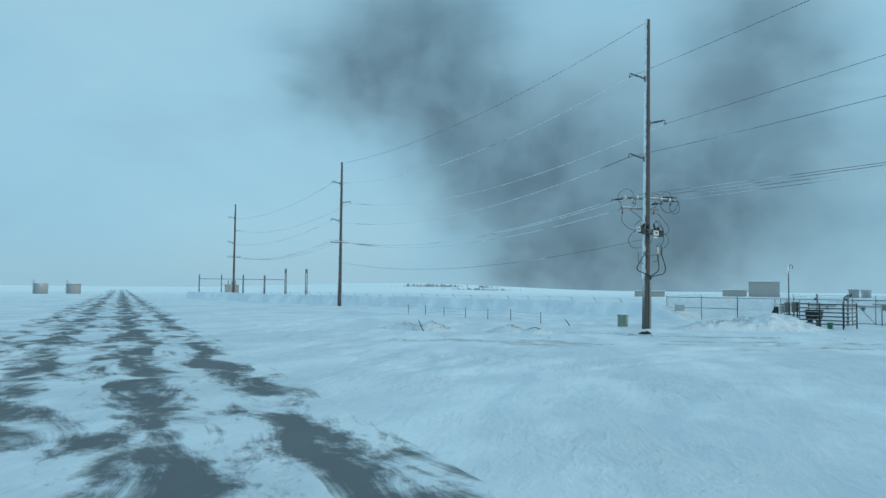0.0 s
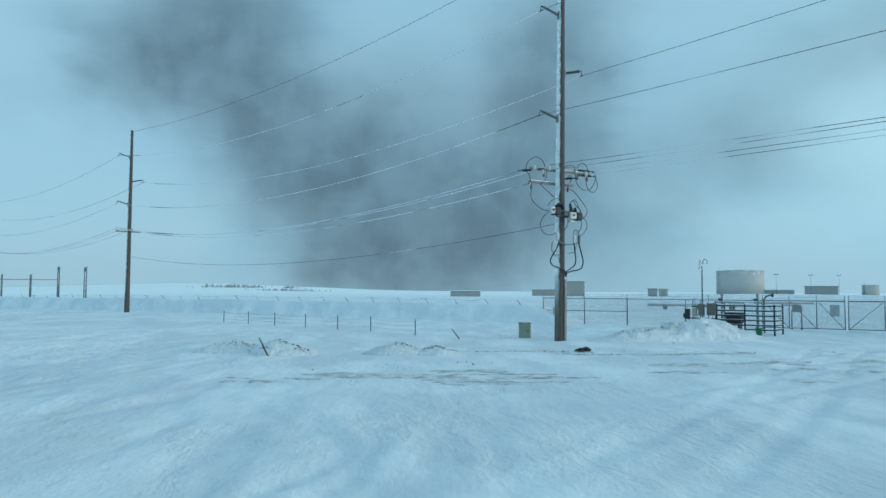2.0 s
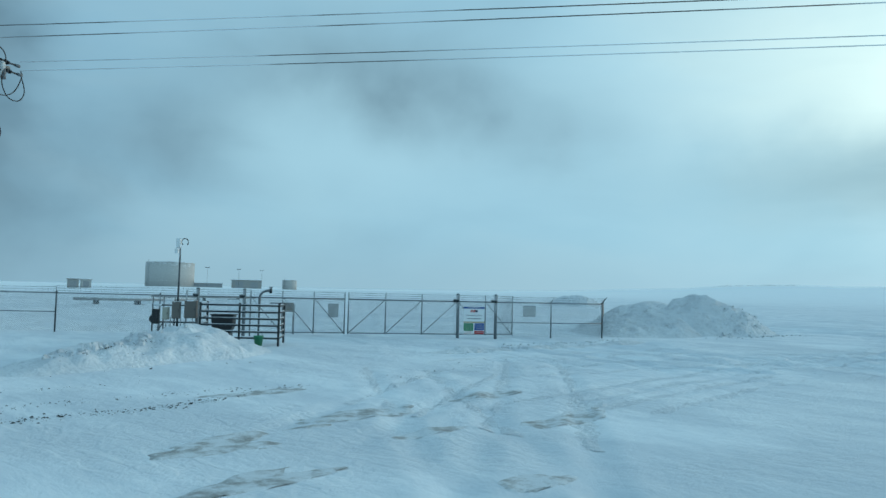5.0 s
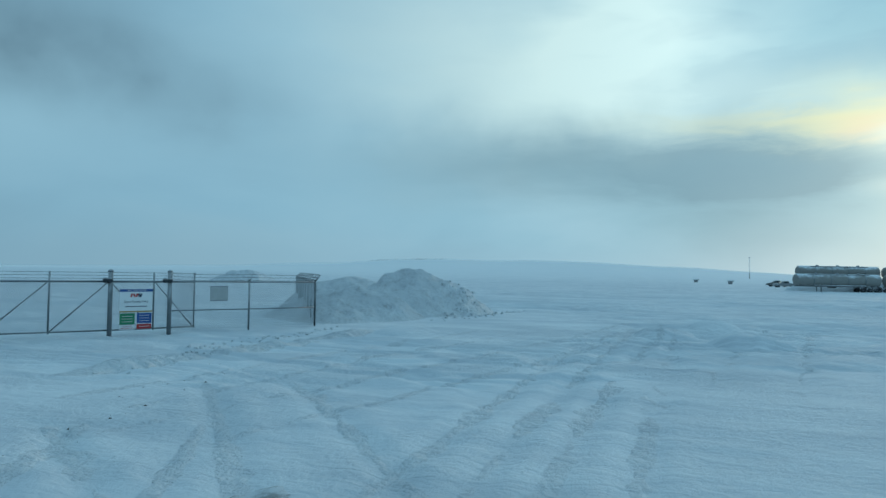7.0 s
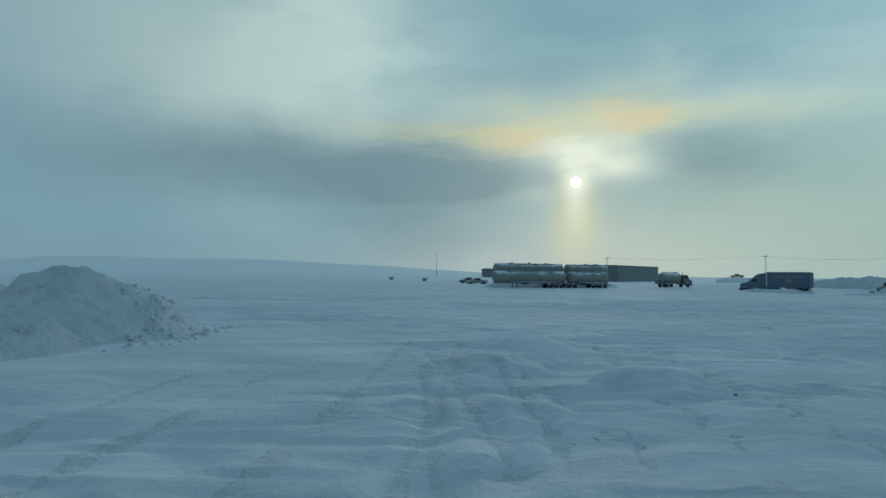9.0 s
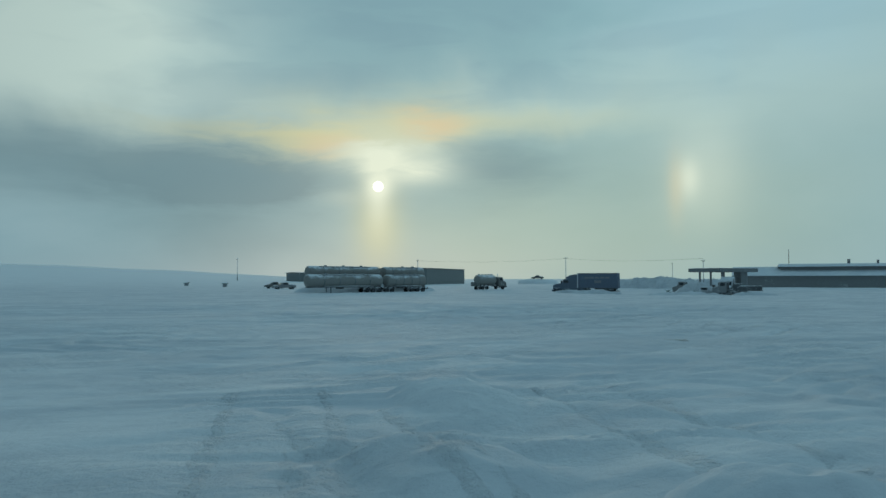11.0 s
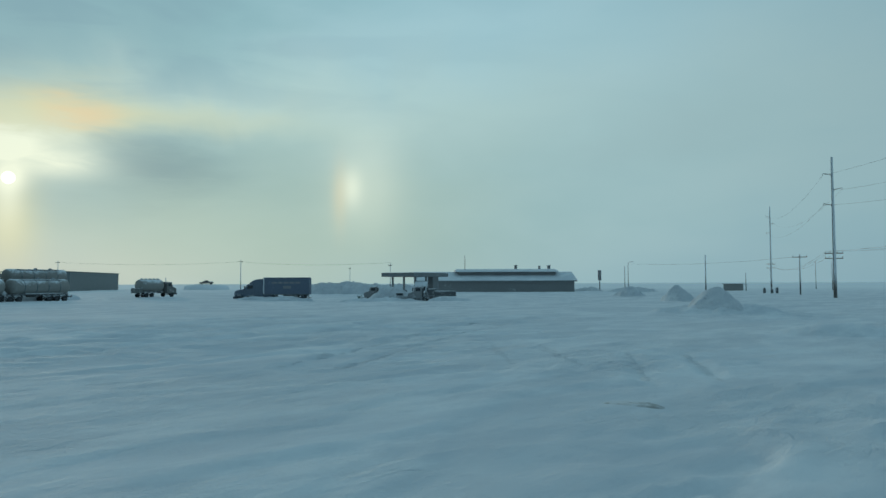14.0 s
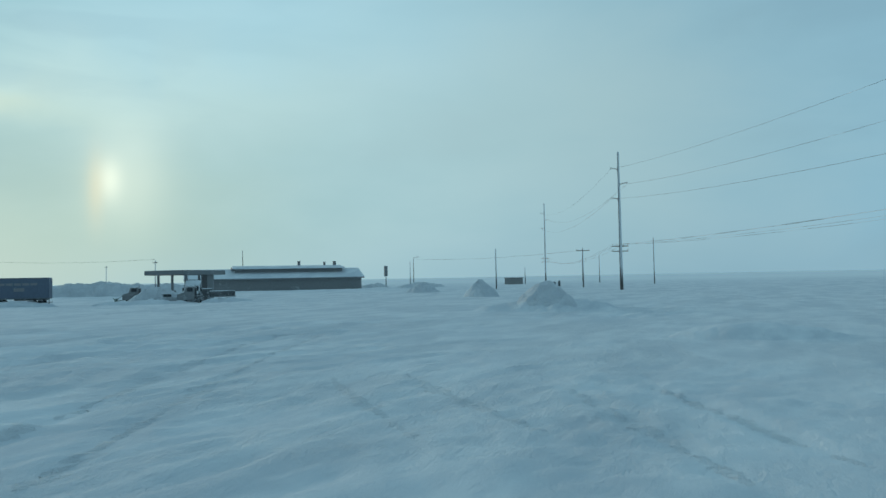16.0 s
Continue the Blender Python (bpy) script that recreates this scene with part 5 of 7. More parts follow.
def pedestal():
    x, y = 2.77, 53.9
    ob = thing("utility_box", (x, y, ground_z(x, y) - 0.1), "dull green utility pedestal standing in snow", "utility box", rz=-16)
    part("cabinet", boxed(((0, 0, 0.42), (0.62, 0.58, 0.84), 0, 0.03)), GREEN_BOX, ob)
    part("lid", boxed(((0, 0, 0.90), (0.68, 0.64, 0.14), 0, 0.04)), GREEN_BOX, ob)
    part("door", boxed(((-0.02, -0.30, 0.44), (0.52, 0.03, 0.72), 0, 0.01)), GREEN_BOX, ob)
    part("latch", boxed(((0.18, -0.325, 0.46), (0.04, 0.03, 0.12), 0, 0.005)), STEEL_DARK, ob)
    part("snow_cap", made(add_box, (0, 0, 0.99), (0.6, 0.56, 0.06), 0, 0.025), SNOW, ob)


pedestal()


def debris():
    x, y = 3.6, 45.0
    bm = bmesh.new()
    bmesh.ops.create_icosphere(bm, subdivisions=4, radius=1.0)
    for v in bm.verts:
        p = v.co.copy()
        k = 1 + 0.9 * noise.noise(p * 1.7 + Vector((3, 1, 7))) + 0.5 * noise.noise(p * 4.5)
        v.co = Vector((p.x * 0.30 * k, p.y * 0.15 * k, max(-0.02, p.z * 0.13 * k)))
    ob = new("rubber_scrap", finish("rubber_scrap", bm, BLACK))
    ob.location = (x, y, ground_z(x, y) + 0.05)
    tagged(ob, "black crumpled rubber scrap lying on the snow", "debris")


debris()


def clods():
    """Loose dark clods thrown up by the plough, too many to count."""
    rs = random.Random(9)
    pts, faces = [], []
    rows = [((-2, 45.2), (4, 44.8), 0.25, 170), ((1.5, 45.3), (9.5, 44.9), 0.35, 160), ((2.4, 43.8), (7.0, 43.2), 0.36, 300), ((6.6, 43.3), (10.9, 44.5), 0.28, 260), ((6.0, 51.0), (14.0, 50.2), 0.6, 80),
            ((-7.0, 38.2), (-1, 40.6), 0.7, 45), ((12.0, 43.5), (26.0, 47.5), 0.7, 60), ((1.5, 47), (9, 48.0), 0.8, 40), ((22.0, 48.3), (36, 49.4), 0.3, 70)]
    for a, b, spread, n in rows:
        for _ in range(n):
            t = min(1.0, max(0.0, (rs.randrange(9) + 0.5) / 9 + rs.gauss(0, 0.035)))
            x = a[0] + (b[0] - a[0]) * t + rs.gauss(0, spread)
            y = a[1] + (b[1] - a[1]) * t + rs.gauss(0, spread * 0.5)
            s = rs.choice((0.008, 0.010, 0.012, 0.016, 0.028)) * rs.uniform(0.6, 1.4)
            z = ground_z(x, y)
            if math.hypot((x - 11.3) / 5.0, (y - 53.4) / 3.2) < 1:
                continue
            k = len(pts)
            for d in ((1, 0, 0.15), (0, 1, 0.15), (-1, 0, 0.15), (0, -1, 0.15), (0.1, 0.1, 0.8)):
                pts.append((x + d[0] * s * rs.uniform(0.7, 1.5), y + d[1] * s * rs.uniform(0.7, 1.5), z + d[2] * s))
            faces += [(k, k + 1, k + 4), (k + 1, k + 2, k + 4), (k + 2, k + 3, k + 4), (k + 3, k, k + 4)]
    # lumps of frozen earth along the mounds' crests
    for at, a, b, spread, n in (((11.3, 53.4), (7.4, 51.3), (10.9, 52.9), 0.30, 130), ((11.3, 53.4), (9.4, 51.6), (14.0, 53.4), 0.5, 20), ((-8.8, 43.5), (-9.0, 43.4), (-7.75, 42.9), 0.10, 130),
                                ((-10.9, 44.6), (-11.6, 44.4), (-10.1, 44.3), 0.12, 110), ((-4.3, 43.9), (-4.5, 43.8), (-3.7, 43.6), 0.10, 80), ((-2.9, 43.7), (-3.2, 43.6), (-2.1, 43.3), 0.10, 170)):
        for _ in range(n):
            t = rs.random()
            x, y = a[0] + (b[0] - a[0]) * t + rs.gauss(0, spread), a[1] + (b[1] - a[1]) * t + rs.gauss(0, spread)
            z = heap_z(at, x, y) - 0.01
            s = rs.choice((0.012, 0.016, 0.02, 0.026, 0.045)) * rs.uniform(0.6, 1.3)
            k = len(pts)
            for d in ((1, 0, 0.0), (0, 1, 0.0), (-1, 0, 0.0), (0, -1, 0.0), (0.2, -0.1, 0.7)):
                pts.append((x + d[0] * s * rs.uniform(0.7, 1.5), y + d[1] * s * rs.uniform(0.7, 1.5), z + d[2] * s * rs.uniform(0.6, 1.2)))
            faces += [(k, k + 1, k + 4), (k + 1, k + 2, k + 4), (k + 2, k + 3, k + 4), (k + 3, k, k + 4)]
    me = bpy.data.meshes.new("clods")
    me.from_pydata(pts, [], faces)
    me.materials.append(flat_paint("frozen_earth", (0.026, 0.026, 0.026), 0.9, 0.2, 0.4, 10))
    tagged(new("clods", me), "dark frozen clods scattered over the snow", "debris", kind="stuff")


clods()


def snow_lumps():
    """Broken lumps of packed snow along the plough's edge, too many to count."""
    rs = random.Random(21)
    pts, faces = [], []
    corners = [(a, b, c) for a in (-1, 1) for b in (-1, 1) for c in (-1, 1)]
    sides = ((0, 1, 3, 2), (4, 6, 7, 5), (0, 4, 5, 1), (2, 3, 7, 6), (0, 2, 6, 4), (1, 5, 7, 3))
    rows = [(None, (21.5, 48.4), (25.3, 49.1), 0.35, 70, 0.075), (None, (25.3, 49.1), (29.4, 49.9), 0.35, 60, 0.075), (None, (29.4, 49.9), (36.5, 49.5), 0.35, 90, 0.075),
            ((11.3, 53.4), (7.4, 51.4), (11.2, 53.2), 0.36, 110, 0.12), ((11.3, 53.4), (9.0, 51.7), (13.5, 53.6), 0.6, 30, 0.07), ((50.0, 50.5), (46.5, 46.5), (54.0, 47.5), 0.9, 130, 0.14),
            (None, (44.0, 46.6), (55.0, 44.8), 0.7, 70, 0.12), ((69.1, -27.8), (67.4, -25.9), (71.0, -25.7), 0.7, 30, 0.09)]
    for at, a, b, spread, n, size in rows:
        for _ in range(n):
            t = rs.random()
            x, y = a[0] + (b[0] - a[0]) * t + rs.gauss(0, spread), a[1] + (b[1] - a[1]) * t + rs.gauss(0, spread * 0.7)
            z = (heap_z(at, x, y) if at else ground_z(x, y)) - 0.01
            r = size * rs.choice((0.35, 0.45, 0.6, 0.8, 1.2))
            turn, k = rs.random() * 6.28, len(pts)
            for u, v, w in corners:
                q = rs.uniform(0.5, 0.95) * (0.7 if w > 0 else 1.0)
                px, py = u * r * q, v * r * q * 0.8
                pts.append((x + px * math.cos(turn) - py * math.sin(turn), y + px * math.sin(turn) + py * math.cos(turn), z + (w * 0.55 + 0.25) * r * rs.uniform(0.6, 1.1)))
            faces += [tuple(k + i for i in f) for f in sides]
    me = bpy.data.meshes.new("snow_lumps")
    me.from_pydata(pts, [], faces)
    me.materials.append(PLOWED)
    tagged(new("snow_lumps", me), "broken lumps of packed snow thrown up by a plough", "snow", kind="stuff")


snow_lumps()


def pipe_panel(a, b, label):
    """A welded pipe panel with six rails."""
    L = dist2(a, b)
    ob = thing("livestock_panel", (*a, 0.08), label, "livestock panel", "pipe panels", math.degrees(math.atan2(b[1] - a[1], b[0] - a[0])))
    for z in (0.22, 0.48, 0.76, 1.04, 1.33, 1.62):
        part("rail", tubed(((0, 0, z), (L, 0, z), 0.042, 0.042, 8)), BLACK, ob)
        part("snow_strip", tubed(((0.05, 0, z + 0.030), (L - 0.05, 0, z + 0.036), 0.026, 0.022, 6)), SNOW, ob)
    n = max(2, int(L / 1.5) + 1)
    for i in range(n):
        x = L * i / (n - 1)
        part("upright", tubed(((x, 0, -0.3), (x, 0, 1.72), 0.05, 0.05, 8)), BLACK, ob)
    return ob


pipe_panel((15.4, 57.7), (17.7, 55.2), "dark pipe livestock panel capped with snow")
pipe_panel((17.7, 55.2), (19.1, 56.8), "dark pipe livestock panel capped with snow, turned back")
pipe_panel((15.4, 57.7), (16.6, 59.2), "dark pipe livestock panel capped with snow, turned back")


def trough():
    ob = thing("bin", (16.55, 57.7, 0.5), "black plastic bin behind the pipe panel", "bin", rz=-42)
    bm = bmesh.new()
    add_prism(bm, [(-0.30, 0), (0.30, 0), (0.44, 0.2), (0.48, 0.72), (-0.48, 0.72), (-0.44, 0.2)], -0.4, 0.4, "y", 0.04)
    part("body", bm, BLACK, ob)
    part("rim", boxed(((0, 0, 0.74), (1.02, 0.88, 0.06), 0, 0.02)), BLACK, ob)
    part("stand", boxed(((-0.3, 0, -0.28), (0.1, 0.6, 0.62)), ((0.3, 0, -0.28), (0.1, 0.6, 0.62))), STEEL_DARK, ob)
    b = thing("bucket", (16.95, 55.55, 0.0), "small green plastic bucket in the snow", "bucket")
    bm = bmesh.new()
    add_lathe(bm, [(0.15, 0.0), (0.20, 0.38), (0.215, 0.38), (0.215, 0.43), (0.185, 0.43), (0.17, 0.30)], 16)
    part("body", bm, flat_paint("green_plastic", (0.03, 0.22, 0.11), 0.4), b)
    bm = bmesh.new()
    add_path(bm, [(-0.21, 0, 0.40), (-0.16, 0.02, 0.52), (0, 0.03, 0.57), (0.16, 0.02, 0.52), (0.21, 0, 0.40)], 0.008, 5)
    part("handle", bm, GALV, b)


trough()


def control_rack():
    ob = thing("control_rack", (13.6, 60.9, 0.1), "steel rack with frosted control cabinets by the fence", "control panel", rz=-42)
    ob.matrix_basis = ob.matrix_basis @ Matrix.Translation((1.15, 0, 0)) @ Matrix.Diagonal((0.63, 1, 1, 1))
    brown = frosted("brown_cabinet", (0.17, 0.15, 0.135), 0.5, 0.35, 3.0)
    for x in (0, 0.75, 1.5, 2.3, 3.0):
        part("post", tubed(((x, 0, -0.3), (x, 0, 1.9 if x != 2.3 else 2.2), 0.05, 0.05, 8)), GALV if x in (0.75, 2.3) else STEEL_DARK, ob)
    for z in (0.75, 1.5):
        part("rail", boxed(((1.5, -0.04, z), (3.1, 0.04, 0.06))), STEEL_DARK, ob)
    cream = frosted("cream_cabinet", (0.40, 0.39, 0.33), 0.5, 0.35, 3.0)
    for x, z, w, h, m in ((0.3, 1.0, 0.45, 0.65, BLACK), (1.0, 1.15, 0.4, 0.55, cream), (1.7, 1.3, 0.55, 0.75, brown), (2.7, 1.35, 0.85, 0.8, brown)):
        c = part("cabinet", boxed(((x, -0.18, z), (w, 0.25, h), 0, 0.02)), m, ob)
        part("door", boxed(((x, -0.315, z), (w - 0.06, 0.02, h - 0.06), 0, 0.006)), m, c)
        part("handle", boxed(((x + w * 0.35, -0.335, z), (0.03, 0.03, 0.10))), STEEL_DARK, c)
    for x0, x1 in ((0.1, 0.75), (1.6, 2.25), (2.9, 2.35)):
        part("brace", tubed(((x0, 0, 0.0), (x1, 0, 0.75), 0.03, 0.03, 6)), STEEL_DARK, ob)
    for x, z0, z1 in ((0.45, 0.1, 0.85), (1.0, 0.0, 1.0), (1.3, 0.0, 1.0), (2.0, 0.1, 0.95), (2.8, 0.0, 1.1)):
        part("conduit", tubed(((x, -0.15, z0), (x, -0.15, z1), 0.028, 0.028, 6)), GALV, ob)
    for x in (0.4, 1.2, 2.7):
        part("snow_cap", made(add_box, (x, -0.18, 1.72 if x > 1 else 1.52), (0.5, 0.3, 0.08), 0, 0.03), SNOW, ob)
    part("valve_wheel", tubed(((0.1, -0.3, 0.9), (0.1, -0.36, 0.9), 0.16, 0.16, 14)), BLACK, ob)
    v = thing("vent_pipe", (18.75, 58.3, 0), "rimed standpipe bent over at its top with a valve", "pipe", rz=-42)
    bm = bmesh.new()
    pts = [(0, 0, -0.3), (0, 0, 2.0), (0.04, 0, 2.16), (0.14, 0, 2.27), (0.28, 0, 2.33), (0.5, 0, 2.36)]
    add_path(bm, pts, 0.06, 8)
    part("pipe", bm, GALV, v)
    part("valve", tubed(((0.5, 0, 2.22), (0.5, 0, 2.5), 0.075, 0.06, 8), ((0.42, 0, 2.5), (0.58, 0, 2.5), 0.03, 0.03, 6)), STEEL_DARK, v)
    w = thing("wellhead_valve", (22.6, 61.9, 0.1), "small frosted valve stand behind the gate", "valve", rz=-30)
    part("post", tubed(((0, 0, -0.2), (0, 0, 1.2), 0.05, 0.05, 8), ((0.6, 0, -0.2), (0.6, 0, 1.5), 0.05, 0.05, 8)), GALV, w)
    part("box", boxed(((0.3, -0.1, 1.35), (0.55, 0.3, 0.5), 0, 0.02)), frosted("valve_box", (0.22, 0.20, 0.18), 0.5, 0.4, 3.0), w)
    part("arm", boxed(((-0.2, 0, 1.55), (0.9, 0.06, 0.06))), STEEL_DARK, w)


control_rack()


def mast_light(at, h, label, head="flood"):
    z = ground_z(*at)
    ob = thing("light_mast", (at[0], at[1], z), label, "lamp post", "light masts", -45)
    part("pole", tubed(((0, 0, -0.4), (0, 0, h - 0.2), 0.05, 0.04, 8)), STEEL_DARK, ob)
    if head == "flood":
        part("lamp_head", boxed(((-0.05, -0.08, h - 0.25), (0.20, 0.18, 0.42), 0, 0.03)), WHITE_PAINT, ob, "white floodlight head")
        part("sensor", boxed(((-0.12, -0.10, h - 0.60), (0.16, 0.16, 0.22), 0, 0.03)), WHITE_PAINT, ob)
        bm = bmesh.new()
        add_path(bm, [(0.05 + 0.15 * (1 - math.cos(a)), 0, h - 0.2 + 0.17 * math.sin(a)) for a in (-0.9, -0.3, 0.3, 0.9, 1.5, 2.1, 2.7, 3.3, 3.9)], 0.022, 6)
        part("cable", bm, BLACK, ob, "black cable loop")
    else:
        part("arm", boxed(((0, 0, h - 0.15), (1.6, 0.1, 0.1))), STEEL_DARK, ob)
        for s in (-0.6, 0.6):
            part("lamp_head", boxed(((s, -0.1, h - 0.02), (0.5, 0.35, 0.18), 0, 0.03)), GALV, ob)


mast_light((15.3, 59.5), 4.65, "thin dark mast with a white floodlight and cable loop")

# ---- beyond the fence ----
TAN = frosted("tan_tank_paint", (0.46, 0.455, 0.44), 0.85, 0.05, 0.25)
TAN_DARK = frosted("tan_cabin_paint", (0.33, 0.322, 0.31), 0.8, 0.3, 0.4)
GREY_CLAD = frosted("grey_cladding", (0.30, 0.31, 0.32), 0.65, 0.35, 0.3)


def storage_tank(at, r, h, label, skin=None):
    skin = skin or TAN
    z = ground_z(*at) - 0.2
    ob = thing("storage_tank", (at[0], at[1], z), label, "tank", "storage tanks")
    bm = bmesh.new()
    add_lathe(bm, [(r, 0), (r, h), (r * 0.97, h + 0.05)], 64)
    part("shell", bm, skin, ob)
    bm = bmesh.new()
    add_lathe(bm, [(r + 0.08, h - 0.15), (r + 0.08, h + 0.02), (r * 0.6, h + r * 0.05), (0.1, h + r * 0.08)], 64)
    part("roof", bm, skin, ob)
    for k in range(1, 4):
        bm = bmesh.new()
        add_lathe(bm, [(r + 0.005, h * k / 4 - 0.05), (r + 0.05, h * k / 4 - 0.04), (r + 0.05, h * k / 4 + 0.04), (r + 0.005, h * k / 4 + 0.05)], 64)
        part("hoop", bm, skin, ob)
    bm = bmesh.new()
    for k in range(2):
        add_tube(bm, (-r * 0.99, -0.3 + 0.6 * k - 0.5, 0), (-r * 0.99 - 0.1, -0.3 + 0.6 * k - 0.5, h + 1.0), 0.04, 0.04, 6)
    for k in range(int(h / 0.35)):
        add_tube(bm, (-r - 0.04, -0.8, 0.3 + 0.35 * k), (-r - 0.04, -0.2, 0.3 + 0.35 * k), 0.025, 0.025, 5)
    part("ladder", bm, GALV, ob)
    for k in range(9):
        a0 = 6.283 * k / 9
        part("roof_vent", tubed(((r * 0.9 * math.cos(a0), r * 0.9 * math.sin(a0), h - 0.1), (r * 0.9 * math.cos(a0), r * 0.9 * math.sin(a0), h + 0.035 * r), 0.02 * r, 0.02 * r, 8)), skin, ob)


storage_tank((143.6, 311.5), 9.4, 9.7, "large tan storage tank faint in blown snow")
storage_tank((170.9, 267.8), 2.8, 3.8, "small tan storage tank in the snowy field")


def shed(at, size, rz, mat, label, roof=0.5, doors=2, category="building", name="shed"):
    """A low gabled building with its openings and snow on the roof."""
    L, D, H = size
    ob = thing(name, (at[0], at[1], ground_z(*at) - 0.3), label, category, "far buildings", rz)
    H += 0.3
    bm = bmesh.new()
    add_prism(bm, [(-D / 2, 0), (D / 2, 0), (D / 2, H), (0, H + roof), (-D / 2, H)], -L / 2, L / 2, "x")
    part("wall", bm, mat, ob)
    for s in (-1, 1):
        bm = bmesh.new()
        e = D / 2 + 0.3
        add_prism(bm, [(s * e, H - roof * 0.3 / (D / 2) + 0.02), (0, H + roof + 0.02), (0, H + roof + 0.22), (s * e, H - roof * 0.3 / (D / 2) + 0.20)], -L / 2 - 0.3, L / 2 + 0.3, "x")
        part("roof", bm, SNOW if roof > 0.3 else mat, ob)
    for k in range(doors):
        x = -L / 2 + L * (k + 0.5) / doors
        part("door", boxed(((x, -D / 2 - 0.02, min(H * 0.8, 3.0) / 2 + 0.15), (min(L / doors * 0.6, 3.2), 0.06, min(H * 0.8, 3.0)), 0, 0.01)), GREY_CLAD, ob)
    return ob


shed((71.0, 312), (11, 8, 6.0), -10, TAN_DARK, "tall tan equipment building in the snowy field", 0.25)
shed((60.0, 313), (9, 7, 2.4), -10, TAN_DARK, "low tan shed beside a taller building", 0.25, 1)
shed((24.0, 280), (10.6, 5, 1.9), -3, GREY_CLAD, "low dark flat-roofed shed half buried in snow", 0.15, 2)
shed((172.0, 300), (12.0, 7, 3.3), -30, TAN_DARK, "low tan building with a flat roof in the field", 0.2, 2)
shed((156.0, 306), (14.0, 5, 1.6), -30, GREY_CLAD, "long low dark shed in the snowy field", 0.15, 2)
shed((87.0, 261.0), (3.0, 3.3, 2.6), -18, TAN_DARK, "small boxy meter hut in the snow", 0.1, 1, "hut", "meter_hut")
shed((90.4, 260.0), (2.8, 3.3, 2.4), -18, TAN, "small boxy meter hut in the snow", 0.1, 1, "hut", "meter_hut")
for p, h in (((133.6, 264.8), 7.2), ((153.4, 276.3), 7.4), ((188.3, 313.3), 8.4)):
    mast_light(p, h, "tall double-headed yard light in the field", "double")


def pipe_rack(at, L, rz, n, label):
    ob = thing("pipe_stack", (at[0], at[1], ground_z(*at)), label, "pipes", "pipe stacks", rz)
    for k in range(3):
        part("trestle", boxed(((-L / 2 + L * (k + 0.5) / 3, 0, 0.25), (0.3, 2.2, 0.5), 0, 0.02)), STEEL_DARK, ob)
    for k in range(n):
        part("pipe", tubed(((-L / 2, -0.9 + 0.45 * k, 0.68), (L / 2, -0.9 + 0.45 * k, 0.68), 0.19, 0.19, 10)), TAN_DARK, ob)


pipe_rack((40.2, 117), 14, -12, 5, "stack of long pipes on trestles, dusted with snow")
pipe_rack((61.0, 138), 16, -24, 5, "stack of long pipes on trestles, dusted with snow")


def substation(at, rz):
    ob = thing("substation", (at[0], at[1], ground_z(*at)), "steel bus structures of a small substation in blown snow", "substation", rz=rz)
    for k, (x, h) in enumerate(((-15, 5.6), (-9, 5.6), (-3, 5.6), (3, 5.6), (9, 7.6), (15, 7.6))):
        for y in (-2, 2):
            part("column", tubed(((x, y, -0.3), (x, y, h), 0.16, 0.12, 8)), GALV, ob)
        part("beam", boxed(((x, 0, h), (0.25, 4.6, 0.25))), GALV, ob)
        for y in (-1.4, 0, 1.4):
            bm = bmesh.new()
            add_lathe(bm, [(0.12, 0), (0.2, 0.12), (0.1, 0.2), (0.2, 0.35), (0.1, 0.45), (0.2, 0.6), (0.08, 0.8)], 8, "z", (x, y, h - 1.0))
            part("insulator", bm, INSUL, ob)
    for y in (-1.4, 0, 1.4):
        part("busbar", tubed(((-15, y, 4.5), (9, y, 4.5), 0.07, 0.07, 6)), GALV, ob)
    t = part("transformer", boxed(((-6, 6, 1.5), (4, 3, 3.0), 0, 0.1), ((-6, 8, 1.6), (3.4, 0.8, 2.2), 0, 0.05)), GREY_CLAD, ob, "boxy grey transformer")
    for x in (-7, -6, -5):
        part("bushing", tubed(((x, 6, 3.0), (x, 6, 4.2), 0.14, 0.07, 8)), INSUL, t)


substation((-93.6, 197.8), 28)
for p in ((-146.5, 177.0), (-140.5, 182.5)):
    storage_tank(p, 1.8, 3.0, "small grey storage tank faint in blown snow", GREY_CLAD)


def shrubs(name, a, b, n, h, seed, label, spread=2.5):
    """A far shelterbelt: bare twiggy clumps."""
    rs = random.Random(seed)
    pts, faces = [], []
    for _ in range(n):
        t = rs.random()
        x, y = a[0] + (b[0] - a[0]) * t + rs.gauss(0, spread), a[1] + (b[1] - a[1]) * t + rs.gauss(0, spread)
        z = ground_z(x, y) - 0.3
        H = h * rs.uniform(0.45, 1.15) * (0.35 + 0.8 * abs(math.sin(t * 11 + seed)))
        for _ in range(26):
            ang, lean = rs.random() * 6.283, rs.uniform(0.1, 0.55)
            q = Vector((x, y, z + H * rs.uniform(0.0, 0.45)))
            d = Vector((math.cos(ang) * lean, math.sin(ang) * lean, 1)).normalized() * H * rs.uniform(0.3, 0.6)
            w = 0.03 * h * rs.uniform(0.5, 1.5)
            s = Vector((-math.sin(ang), math.cos(ang), 0)) * w
            k = len(pts)
            pts += [tuple(q - s), tuple(q + s), tuple(q + d), tuple(q + Vector((0.4 * w, 0.4 * w, 0)))]
            faces += [(k, k + 1, k + 2), (k, k + 3, k + 2), (k + 1, k + 3, k + 2)]
    me = bpy.data.meshes.new(name)
    me.from_pydata(pts, [], faces)
    me.materials.append(flat_paint(name + "_bark", (0.40, 0.395, 0.39), 0.9, 0.1, 0.3, 0.5))
    tagged(new(name, me), label, "trees", kind="stuff")


